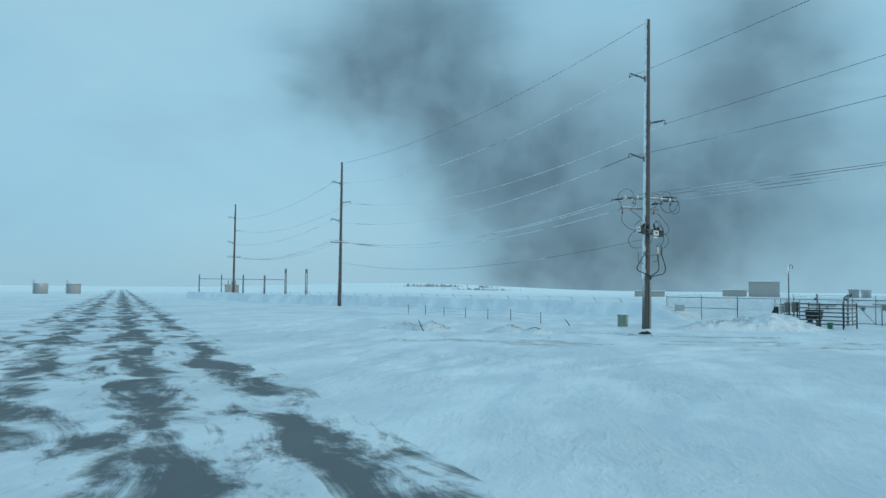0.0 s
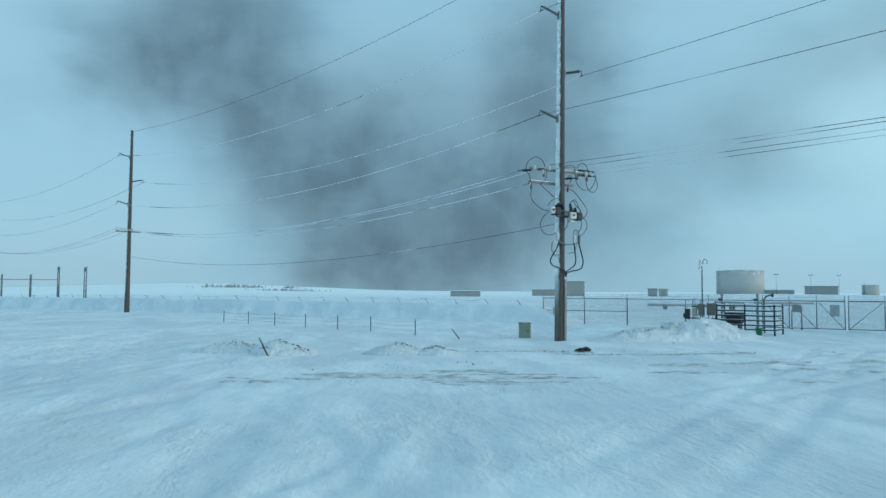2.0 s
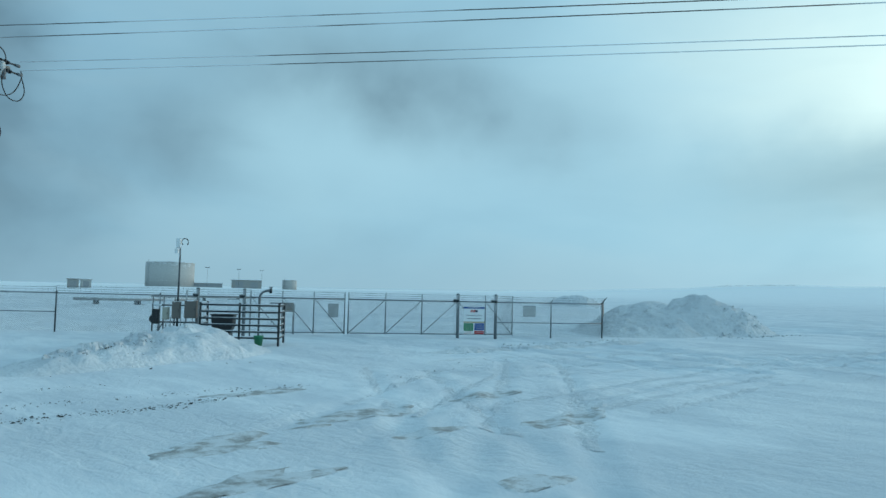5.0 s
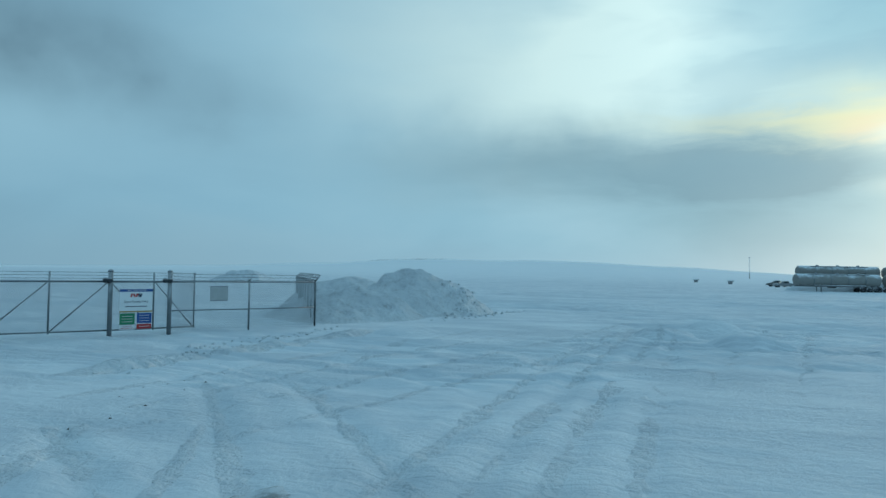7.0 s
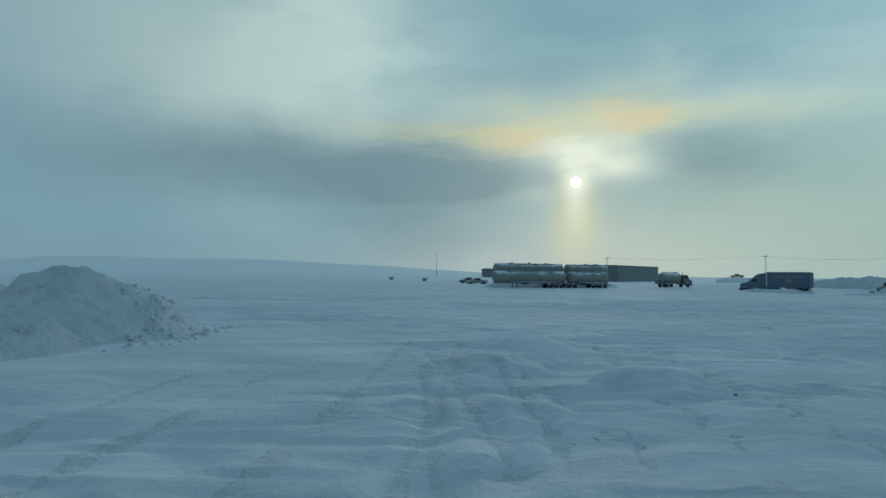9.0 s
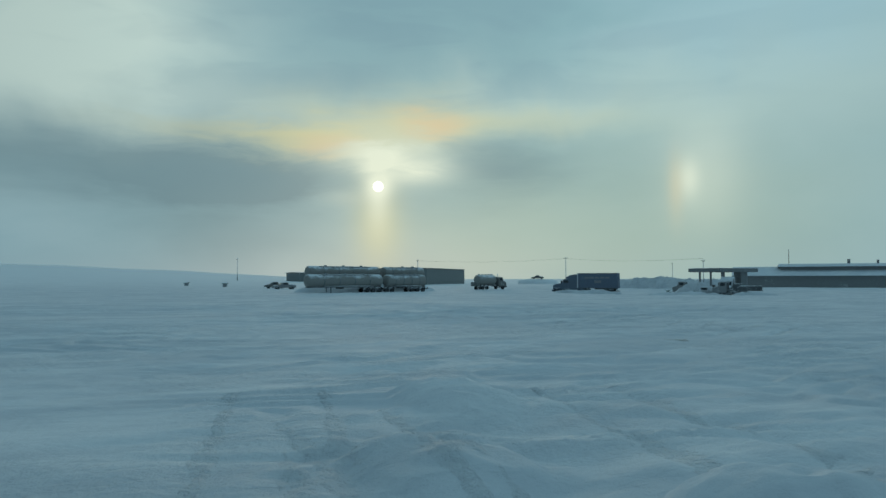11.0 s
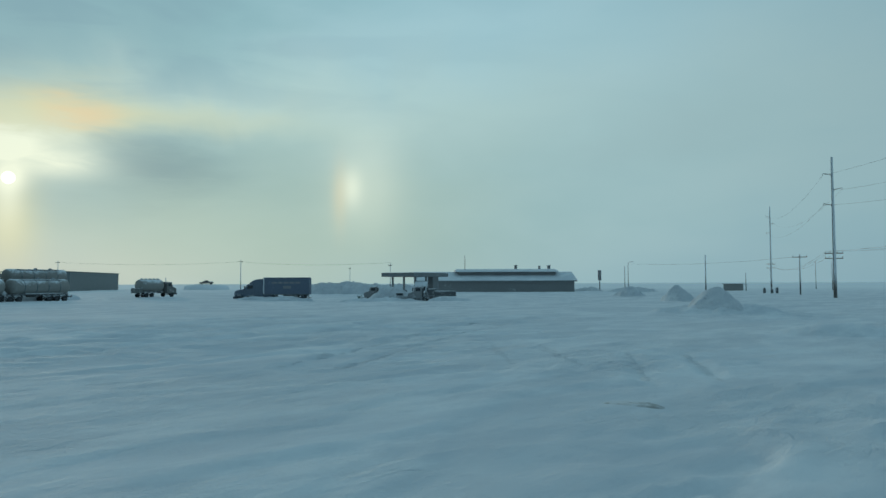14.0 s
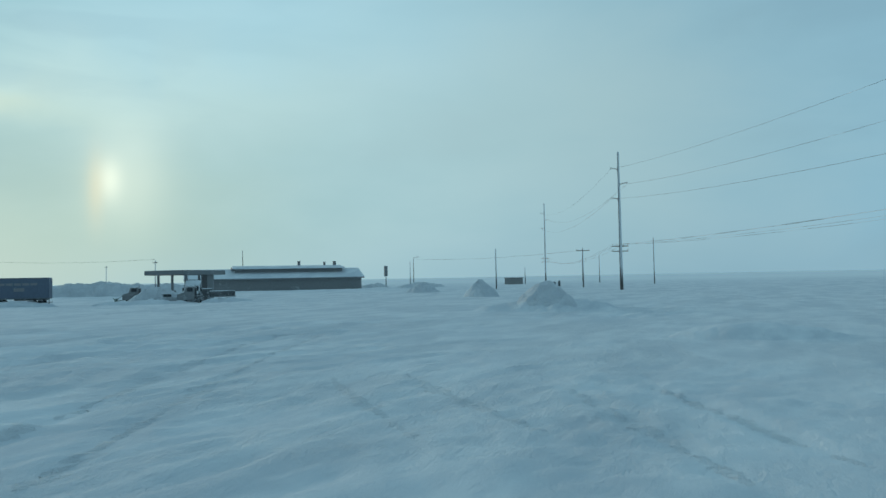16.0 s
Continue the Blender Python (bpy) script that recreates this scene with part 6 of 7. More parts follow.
shrubs("shelterbelt", (330, -165), (240, -180), 260, 2.0, 3, "bare grey shelterbelt along the far edge of the yard")
shrubs("brush", (-70, 430), (-48, 434), 170, 2.0, 5, "bare grey brush on the far rise", 6.0)
shrubs("tree_line", (-150, 610), (-108, 618), 190, 3.6, 6, "bare grey tree line on the crest of a far rise", 5.0)
shrubs("tree_line", (-92, 640), (-78, 642), 50, 3.2, 7, "bare grey trees on the crest of a far rise", 3.0)

shrubs("brush", (560, 200), (575, 265), 190, 1.3, 8, "low bare brush along the crest of a snowy ridge")

# ---- vehicles ----
# snow cover and pale tones here also carry the haze over distant vehicles
NAVY = frosted("navy_paint", (0.145, 0.175, 0.22), 0.65, 0.42, 0.5)
NAVY_BOX = frosted("navy_trailer_skin", (0.145, 0.175, 0.23), 0.65, 0.38, 0.35)
TANK_SKIN = frosted("dull_tank_steel", (0.29, 0.282, 0.265), 0.85, 0.30, 0.45)
DARK_TRUCK = frosted("dark_truck_paint", (0.17, 0.172, 0.165), 0.6, 0.7, 0.6)
GREY_TRUCK = frosted("grey_truck_paint", (0.26, 0.265, 0.27), 0.55, 0.6, 0.6)
LAMP_GLASS = flat_paint("lamp_lens", (0.5, 0.5, 0.48), 0.2, 0.6, 0.1)
PLASTERED = frosted("snow_plastered_paint", (0.34, 0.35, 0.36), 0.75, 0.9, 0.6)
BLADE_GREEN = frosted("green_blade_paint", (0.20, 0.27, 0.24), 0.6, 0.45, 1.0)
RED_LENS = flat_paint("red_lens", (0.25, 0.02, 0.02), 0.3)


def wheel(parent, x, y, r=0.5, w=0.28):
    bm = bmesh.new()
    add_lathe(bm, [(r * 0.55, -w / 2), (r * 0.92, -w / 2), (r, -w * 0.35), (r, w * 0.35), (r * 0.92, w / 2), (r * 0.55, w / 2)], 22, "y", (x, y, r))
    t = part("tyre", bm, TYRE, parent)
    bm = bmesh.new()
    add_lathe(bm, [(r * 0.56, -w * 0.46), (r * 0.56, w * 0.46), (r * 0.40, w * 0.40), (r * 0.18, w * 0.30 * 1.2), (r * 0.16, w * 0.55)], 18, "y", (x, y, r))
    part("rim", bm, GALV, t)


def axle(parent, x, r=0.5, track=1.0):
    for s in (-1, 1):
        wheel(parent, x, s * track)
    part("axle", tubed(((x, -track, r), (x, track, r), 0.07, 0.07, 8)), UNDER, parent)


def tank_trailer(at, rz, L, label, legs=True, rear_axles=3, r=1.14, up=0.0, front_axles=0):
    """A cylindrical tank trailer; front towards +x."""
    ob = thing("tank_trailer", (at[0], at[1], ground_z(*at) - 0.12 + up), label, "trailer", "tank trailers", rz)
    zc = 2.30
    bm = bmesh.new()
    prof = []
    for k in range(7):
        a = math.pi / 2 * k / 6
        prof.append((max(0.02, r * math.sin(a)), -L / 2 + 0.45 * (1 - math.cos(a))))
    for k in range(6, -1, -1):
        a = math.pi / 2 * k / 6
        prof.append((max(0.02, r * math.sin(a)), L / 2 - 0.45 * (1 - math.cos(a))))
    add_lathe(bm, prof, 36, "x", (0, 0, zc))
    part("barrel", bm, TANK_SKIN, ob)
    for k in range(1, 5):
        x = -L / 2 + L * k / 5
        bm = bmesh.new()
        add_lathe(bm, [(r + 0.002, -0.06), (r + 0.035, -0.05), (r + 0.035, 0.05), (r + 0.002, 0.06)], 36, "x", (x, 0, zc))
        part("ring", bm, GALV, ob)
    for k in range(3 if L > 12 else 2):
        x = -L / 4 + L / 4 * k
        bm = bmesh.new()
        add_lathe(bm, [(0.28, 0), (0.28, 0.16), (0.22, 0.20), (0.05, 0.24)], 16, "z", (x, 0, zc + r - 0.04))
        part("manhole", bm, GALV, ob)
    part("walkway", boxed(((0, 0.55, zc + r - 0.10), (L * 0.7, 0.4, 0.05))), GALV, ob)
    for s in (-1, 1):
        part("frame_beam", boxed(((0, s * 0.5, 1.15), (L * 0.96, 0.12, 0.22), 0, 0.01)), UNDER, ob)
        part("hose_tube", tubed(((-L * 0.35, s * 1.02, 1.25), (L * 0.30, s * 1.02, 1.25), 0.12, 0.12, 10)), GREY_TRUCK, ob)
    for x in [-L / 2 + 1.2 + 1.35 * k for k in range(rear_axles)] + [L / 2 + 0.3 - 1.35 * k for k in range(front_axles)]:
        axle(ob, x)
        for s in (-1, 1):
            bm = bmesh.new()
            pts = [(x + 0.62 * math.cos(a), s * 1.0, 0.5 + 0.62 * math.sin(a)) for a in (0.35, 0.8, 1.25, 1.7, 2.15, 2.7)]
            for a, b in zip(pts, pts[1:]):
                m = (Vector(a) + Vector(b)) / 2
                ang = math.degrees(math.atan2(b[2] - a[2], b[0] - a[0]))
                add_box(bm, m, ((Vector(b) - Vector(a)).length + 0.03, 0.36, 0.025), 0, 0, 0, -ang)
            part("fender", bm, UNDER, ob)
    if legs:
        for s in (-1, 1):
            part("landing_leg", boxed(((L * 0.21, s * 0.75, 0.58), (0.14, 0.14, 1.15), 0, 0.01), ((L * 0.21, s * 0.75, 0.03), (0.3, 0.3, 0.05))), UNDER, ob)
    part("cabinet", boxed(((0.4, -0.95, 1.0), (1.6, 0.3, 0.45), 0, 0.03)), DARK_TRUCK, ob)
    bm = bmesh.new()
    for s in (-0.2, 0.2):
        add_tube(bm, (-L / 2 - 0.06, s, 0.9), (-L / 2 - 0.04, s, zc + r + 0.1), 0.02, 0.02, 5)
    for k in range(8):
        add_tube(bm, (-L / 2 - 0.05, -0.2, 1.0 + 0.32 * k), (-L / 2 - 0.05, 0.2, 1.0 + 0.32 * k), 0.016, 0.016, 5)
    part("ladder", bm, GALV, ob)
    part("bumper", boxed(((-L / 2 - 0.1, 0, 0.75), (0.12, 2.2, 0.18), 0, 0.02)), UNDER, ob)
    for s in (-0.9, 0.9):
        part("tail_light", boxed(((-L / 2 - 0.17, s, 0.95), (0.04, 0.16, 0.10), 0, 0.01)), RED_LENS, ob)
    return ob


# two road trains stand side by side: long lead trailer and short pup
tw = math.degrees(math.atan2(26.5, -9.3))
ux, uy = -9.3 / 28.1, 26.5 / 28.1


def along(s, back):
    return (165.7 + ux * s + uy * back, -15.0 + uy * s - ux * back)


tank_trailer(along(5.2, 0.6), tw, 10.0, "snow-plastered steel pup tank trailer parked on the yard", False, front_axles=2)
tank_trailer(along(19.4, 0.6), tw, 16.6, "long snow-plastered steel tank trailer on landing legs")
heap("snow_mound", along(10.8, 5.4), (16.5, 3.4, 1.6), SNOW, "long packed bank of snow under parked trailers", 51, 0.1, 0.0, tw, sharp=3.5)
tank_trailer(along(2.0, 5.2), tw, 10.6, "snow-plastered steel pup tank trailer parked on a bank", False, up=1.55, front_axles=2)
tank_trailer(along(16.5, 5.2), tw, 16.4, "long snow-plastered steel tank trailer parked on a bank", up=1.55)


def tractor(at, rz, mat, label, sleeper=True):
    """A conventional highway tractor; front towards +x."""
    ob = thing("truck_tractor", (at[0], at[1], ground_z(*at) - 0.12), label, "truck", rz=rz)
    bm = bmesh.new()
    add_prism(bm, [(3.05, 0.75), (3.2, 1.05), (3.12, 1.75), (2.6, 1.95), (1.45, 2.10), (1.45, 0.75)], -1.0, 1.0, "y", 0.10)
    part("hood", bm, mat, ob)
    bm = bmesh.new()
    add_prism(bm, [(1.5, 0.75), (1.45, 2.10), (0.75, 2.95), (-0.35, 3.05), (-0.35, 0.75)], -1.18, 1.18, "y", 0.08)
    part("cab", bm, mat, ob)
    if sleeper:
        bm = bmesh.new()
        add_prism(bm, [(-0.34, 0.75), (-0.34, 3.05), (0.55, 2.98), (0.25, 3.35), (-0.5, 3.75), (-1.5, 3.90), (-2.15, 3.90), (-2.15, 0.75)], -1.22, 1.22, "y", 0.10)
        part("sleeper", bm, mat, ob)
        for s in (-1, 1):
            part("side_fairing", boxed(((-2.75, s * 1.12, 1.0), (1.2, 0.08, 0.9), 0, 0.03)), mat, ob)
    part("windscreen", boxed(((1.13, 0, 2.53), (0.05, 2.0, 0.98), 0, 0.02, 0, -39)), GLASS, ob)
    for s in (-1, 1):
        part("side_window", boxed(((0.35, s * 1.185, 2.42), (0.95, 0.03, 0.55), 0, 0.01)), GLASS, ob)
        part("headlight", boxed(((3.05, s * 0.82, 1.25), (0.16, 0.30, 0.26), 0, 0.04)), LAMP_GLASS, ob)
        mir = part("mirror", boxed(((1.25, s * 1.42, 2.35), (0.14, 0.22, 0.62), 0, 0.04)), BLACK, ob)
        part("mirror_arm", tubed(((1.2, s * 1.15, 2.55), (1.25, s * 1.40, 2.55), 0.025, 0.025, 6)), BLACK, mir)
        part("fuel_tank", tubed(((-0.6, s * 0.95, 0.75), (0.9, s * 0.95, 0.75), 0.33, 0.33, 16)), GALV, ob)
        part("fender", boxed(((2.3, s * 1.02, 1.12), (1.45, 0.30, 0.18), 0, 0.06)), mat, ob)
    part("bumper", boxed(((3.22, 0, 0.60), (0.25, 2.4, 0.45), 0, 0.06)), mat, ob)
    part("grille", boxed(((3.20, 0, 1.25), (0.06, 1.1, 0.75), 0, 0.02)), BLACK, ob)
    part("chassis", boxed(((-0.8, 0.42, 0.85), (7.0, 0.10, 0.26)), ((-0.8, -0.42, 0.85), (7.0, 0.10, 0.26))), UNDER, ob)
    part("fifth_wheel", boxed(((-3.2, 0, 1.10), (0.9, 0.9, 0.16), 0, 0.03)), UNDER, ob)
    axle(ob, 2.3)
    for x in (-2.6, -3.9):
        axle(ob, x)
    return ob


def box_trailer(at, rz, L, label):
    ob = thing("box_trailer", (at[0], at[1], ground_z(*at) - 0.12), label, "trailer", rz=rz)
    part("box", boxed(((0, 0, 2.72), (L, 2.55, 3.06), 0, 0.05)), NAVY_BOX, ob)
    for s in (-1, 1):
        part("lower_rail", boxed(((0, s * 1.29, 1.22), (L, 0.03, 0.14))), GALV, ob)
        part("upper_rail", boxed(((0, s * 1.29, 4.18), (L, 0.03, 0.10))), GALV, ob)
        part("front_post", boxed(((L / 2 - 0.08, s * 1.29, 2.70), (0.16, 0.03, 2.84))), WHITE_PAINT, ob)
        for k in range(5):
            part("text_bar", boxed(((-L * 0.26 + L * 0.13 * k, s * 1.283, 3.30), (L * 0.11, 0.012, 0.34))), GREY_TRUCK, ob)
        part("emblem", boxed(((-0.2, s * 1.283, 2.5), (1.4, 0.012, 0.5), 0, 0.004)), GREY_TRUCK, ob)
        part("landing_leg", boxed(((L * 0.27, s * 0.8, 0.6), (0.14, 0.14, 1.2), 0, 0.01)), UNDER, ob)
    part("skid", boxed(((-L * 0.2, 0, 1.05), (L * 0.55, 1.2, 0.25), 0, 0.02)), UNDER, ob)
    for x in (-L / 2 + 1.1, -L / 2 + 2.4):
        axle(ob, x)
    for s in (-1, 1):
        part("door", boxed(((-L / 2 - 0.03, s * 0.62, 2.68), (0.06, 1.20, 2.8), 0, 0.01)), NAVY_BOX, ob)
        part("mud_flap", boxed(((-L / 2 + 0.35, s * 0.95, 0.55), (0.03, 0.6, 0.7))), BLACK, ob)
    part("bumper", boxed(((-L / 2 - 0.08, 0, 0.62), (0.10, 2.2, 0.12), 0, 0.01)), UNDER, ob)
    return ob


sr = 42.0
cs, sn = math.cos(radians(sr)), math.sin(radians(sr))


def semi_at(s):
    return (151.3 + cs * s, -50.8 + sn * s)


box_trailer(semi_at(4.05), sr, 8.1, "dark blue box trailer with pale lettering, coupled to a truck")
tractor(semi_at(10.15), sr, NAVY, "dark blue sleeper truck parked in drifted snow")
heap("snow_mound", (semi_at(5.6)[0] - 1.7 * sn, semi_at(5.6)[1] + 1.7 * cs), (7.6, 1.3, 0.75), SNOW, "low drift of snow along a parked truck", 61, 0.3, 0.0, sr, sharp=3.0)


def tank_truck(at, rz, label):
    """A straight truck with a tank body; front towards +x."""
    ob = thing("tank_truck", (at[0], at[1], ground_z(*at) - 0.12), label, "truck", rz=rz)
    bm = bmesh.new()
    add_prism(bm, [(4.3, 0.7), (4.35, 1.6), (3.3, 1.85), (3.1, 2.75), (1.8, 2.8), (1.8, 0.7)], -1.15, 1.15, "y", 0.08)
    part("cab", bm, DARK_TRUCK, ob)
    part("windscreen", boxed(((3.24, 0, 2.30), (0.04, 1.9, 0.75), 0, 0.01, 0, -13)), GLASS, ob)
    for s in (-1, 1):
        part("side_window", boxed(((2.6, s * 1.16, 2.32), (0.8, 0.03, 0.55), 0, 0.01)), GLASS, ob)
        part("exhaust_stack", tubed(((1.65, s * 1.0, 0.9), (1.65, s * 1.0, 3.5), 0.08, 0.08, 8)), UNDER, ob)
        part("headlight", boxed(((4.33, s * 0.8, 1.2), (0.08, 0.3, 0.22), 0, 0.02)), LAMP_GLASS, ob)
    bm = bmesh.new()
    add_lathe(bm, [(0.3, -4.0), (0.95, -3.85), (1.08, -3.6), (1.08, 1.1), (0.95, 1.3), (0.3, 1.42)], 28, "x", (0, 0, 2.15))
    part("barrel", bm, TANK_SKIN, ob)
    for x in (-3.2, -2.2, -1.2, -0.2, 0.7):
        bm = bmesh.new()
        add_lathe(bm, [(0.26, 0), (0.26, 0.15), (0.12, 0.22)], 12, "z", (x, 0, 3.2))
        part("manhole", bm, UNDER, ob)
    part("chassis", boxed(((0, 0, 0.95), (8.2, 0.9, 0.28), 0, 0.02)), UNDER, ob)
    part("bumper", boxed(((4.4, 0, 0.65), (0.2, 2.3, 0.35), 0, 0.04)), UNDER, ob)
    part("pump_box", boxed(((-4.3, 0, 1.25), (0.9, 1.9, 0.9), 0, 0.05)), DARK_TRUCK, ob)
    axle(ob, 3.2)
    for x in (-1.8, -3.1):
        axle(ob, x)


tank_truck((172.5, -32.4), -70, "dark tank truck caked with snow on the yard")


def pickup(at, rz, mat, label, group="parked pickups", up=0.0):
    ob = thing("pickup_truck", (at[0], at[1], ground_z(*at) - 0.1 + up), label, "pickup truck", group, rz)
    bm = bmesh.new()
    add_prism(bm, [(2.75, 0.5), (2.8, 1.0), (1.35, 1.18), (0.65, 1.80), (-0.75, 1.82), (-0.85, 1.20), (-2.75, 1.20), (-2.75, 0.5)], -0.95, 0.95, "y", 0.07)
    part("body", bm, mat, ob)
    part("windscreen", boxed(((1.02, 0, 1.48), (0.03, 1.6, 0.80), 0, 0.01, 0, -48)), GLASS, ob)
    for s in (-1, 1):
        part("side_window", boxed(((-0.1, s * 0.955, 1.5), (1.2, 0.02, 0.42), 0, 0.01)), GLASS, ob)
        part("headlight", boxed(((2.78, s * 0.72, 0.92), (0.06, 0.34, 0.18), 0, 0.02)), LAMP_GLASS, ob)
        for x in (1.8, -1.8):
            wheel(ob, x, s * 0.85, 0.4, 0.26)
    part("bumper", boxed(((2.85, 0, 0.60), (0.16, 1.9, 0.25), 0, 0.04)), UNDER, ob)
    part("snow_load", made(add_box, (-1.8, 0, 1.22), (1.7, 1.6, 0.25), 0, 0.1), SNOW, ob)
    return ob


heap("snow_mound", (321, -131.8), (9, 6, 2.3), SNOW, "low smooth rise of snow far off", 71, 0.1, 0.0, 50, sharp=5.0)
pickup((321, -131.8), 60, DARK_TRUCK, "dark pickup truck far off on the snowy rise", up=2.2)
pickup((227, 4.0), 75, DARK_TRUCK, "dark pickup truck parked beside a low shed")
pickup((213, 4.3), 95, GREY_TRUCK, "snow-covered grey pickup truck on the yard")
shed((262, 13), (1.1, 1.1, 0.9), 70, GREY_CLAD, "small dark hut far off on the yard", 0.15, 1, "hut", "meter_hut")
shed((295, 22), (1.1, 1.1, 0.9), 70, GREY_CLAD, "small dark hut far off on the yard", 0.15, 1, "hut", "meter_hut")
# cladding paled by its cover, partly as painted haze
DARK_CLAD = frosted("dark_cladding", (0.21, 0.225, 0.225), 0.65, 0.4, 0.2)
shed((334.3, -81), (52, 22, 6.6), 138, DARK_CLAD, "long dark metal warehouse behind the tank trailers", 0.2, 4, "warehouse", "warehouse")
shed((394.7, -44.3), (22, 12, 4.0), 110, DARK_CLAD, "low dark metal shed behind the tank trailers", 0.2, 2, "shed")

# ---- fuel stop ----
def canopy():
    ob = thing("fuel_canopy", (147.5, -74.5, -0.95), "flat fuel-station canopy on steel columns", "canopy", rz=5)
    # frost on the fascia doubles as haze in the colour
    fascia = frosted("grey_fascia", (0.23, 0.24, 0.245), 0.6, 0.5, 0.6)
    A, B, H = 4.0, 5.6, 5.1
    part("deck", boxed(((0, 0, H), (2 * A - 0.2, 2 * B - 0.2, 0.26), 0, 0.02)), fascia, ob)
    for sx, sy, w, d in ((0, -B, 2 * A + 0.2, 0.10), (0, B, 2 * A + 0.2, 0.10), (-A, 0, 0.10, 2 * B - 0.12), (A, 0, 0.10, 2 * B - 0.12)):
        part("fascia", boxed(((sx, sy, H + 0.05), (w, d, 0.78), 0, 0.02)), fascia, ob)
    part("snow_cover", boxed(((0, 0, H + 0.30), (2 * A - 0.4, 2 * B - 0.4, 0.36), 0, 0.1)), SNOW, ob)
    for x in (-2.9, 0, 2.9):
        for y in (-3.6, 3.6):
            part("column", boxed(((x, y, 2.4), (0.32, 0.32, 5.3), 0, 0.03)), GREY_CLAD, ob)
    part("kiosk", boxed(((-2.9, -2.0, 2.4), (1.3, 1.6, 4.9), 0, 0.04)), fascia, ob, "dark pay kiosk under the canopy")
    for x in (-2.9, 2.9):
        p = part("fuel_pump", boxed(((x, 0, 1.15), (0.7, 1.0, 1.9), 0, 0.05)), GREY_TRUCK, ob)
        part("hose", tubed(((x + 0.3, 0.5, 1.7), (x + 0.45, 0.6, 0.8), 0.03, 0.03, 6)), BLACK, p)


canopy()


def flatbed(at, rz, label, mat, plough=False):
    ob = thing("flatbed_truck", (at[0], at[1], ground_z(*at) - 0.2), label, "truck", "trucks at the fuel stop", rz)
    bm = bmesh.new()
    add_prism(bm, [(4.2, 0.7), (4.25, 1.7), (3.2, 1.9), (2.9, 2.9), (1.6, 2.95), (1.6, 0.7)], -1.15, 1.15, "y", 0.08)
    part("cab", bm, mat, ob)
    part("windscreen", boxed(((3.08, 0, 2.42), (0.04, 1.9, 0.85), 0, 0.01, 0, -17)), GLASS, ob)
    for s in (-1, 1):
        part("side_window", boxed(((2.35, s * 1.16, 2.4), (0.85, 0.03, 0.6), 0, 0.01)), GLASS, ob)
    part("bed", boxed(((-1.6, 0, 1.25), (6.2, 2.5, 0.20), 0, 0.02)), UNDER, ob)
    part("headboard", boxed(((1.4, 0, 2.0), (0.12, 2.4, 1.5), 0, 0.02)), UNDER, ob)
    part("rail", boxed(((-1.6, 1.2, 1.6), (6.0, 0.05, 0.12)), ((-1.6, -1.2, 1.6), (6.0, 0.05, 0.12))), UNDER, ob)
    for k in range(4):
        part("stake", boxed(((-4.2 + 1.7 * k, -1.22, 1.5), (0.08, 0.06, 0.6))), UNDER, ob)
    part("load", boxed(((-2.6, 0, 1.75), (4.0, 2.1, 0.8), 0, 0.1), ((-0.2, 0, 1.95), (1.6, 1.9, 1.2), 0, 0.1)), UNDER, ob, "snow-dusted load under a tarp")
    part("exhaust_stack", tubed(((1.5, 1.0, 1.0), (1.5, 1.0, 3.6), 0.08, 0.08, 8)), UNDER, ob)
    axle(ob, 3.2)
    for x in (-2.2, -3.5):
        axle(ob, x)
    if plough:
        bm = bmesh.new()
        add_prism(bm, [(5.75, 0.12), (5.48, 0.35), (5.40, 0.65), (5.52, 0.95), (5.72, 1.12), (5.62, 1.14), (5.40, 1.0), (5.28, 0.66), (5.36, 0.32), (5.66, 0.10)], -1.65, 1.65, "y")
        blade = part("plough_blade", bm, BLADE_GREEN, ob, "curved green plough blade crusted with snow")
        for y in (-1.1, 0.0, 1.1):
            part("rib", boxed(((5.25, y, 0.62), (0.12, 0.08, 0.8), 0, 0.01)), BLADE_GREEN, blade)
        part("plough_frame", tubed(((4.2, -0.6, 0.75), (5.3, -0.9, 0.55), 0.08, 0.08, 8), ((4.2, 0.6, 0.75), (5.3, 0.9, 0.55), 0.08, 0.08, 8), ((4.3, 0, 1.5), (5.3, 0, 0.7), 0.06, 0.06, 8)), BLADE_GREEN, ob)


flatbed((137.0, -67.6), 41, "snow-caked grey flatbed truck half drifted in beside the fuel canopy", GREY_TRUCK)
tractor((141.9, -70.1), 128, PLASTERED, "snow-plastered sleeper truck facing out from the fuel canopy")
flatbed((154.7, -73.0), 43, "grey flatbed truck with a green plough blade by the fuel canopy", GREY_TRUCK, True)
pickup((141.4, -63.8), 40, PLASTERED, "snow-plastered pickup truck half buried in a drift by the fuel canopy", "trucks at the fuel stop")
heap("snow_mound", (143.9, -63.8), (5.4, 2.4, 2.7), PLOWED, "sloping drift of snow against parked trucks", 31, 0.3, -0.15, 41)
heap("snow_mound", (139.6, -66.2), (2.2, 1.6, 2.3), PLOWED, "drift of snow packed against a parked truck", 32, 0.25, 0.0, 41)
heap("snow_mound", (142.6, -60.8), (8.5, 1.5, 0.75), SNOW, "low drift of snow before parked trucks", 33, 0.3, 0.0, 41)
heap("snow_mound", (133.6, -68.6), (4.6, 1.3, 0.75), SNOW, "low drift of snow before parked trucks", 36, 0.3, 0.0, 41)
heap("snow_mound", (186.5, -91.0), (15.0, 4.0, 2.7), PLOWED, "long rough bank of ploughed snow at the yard's edge", 34, 0.6, 0.0, 48, sharp=2.4)
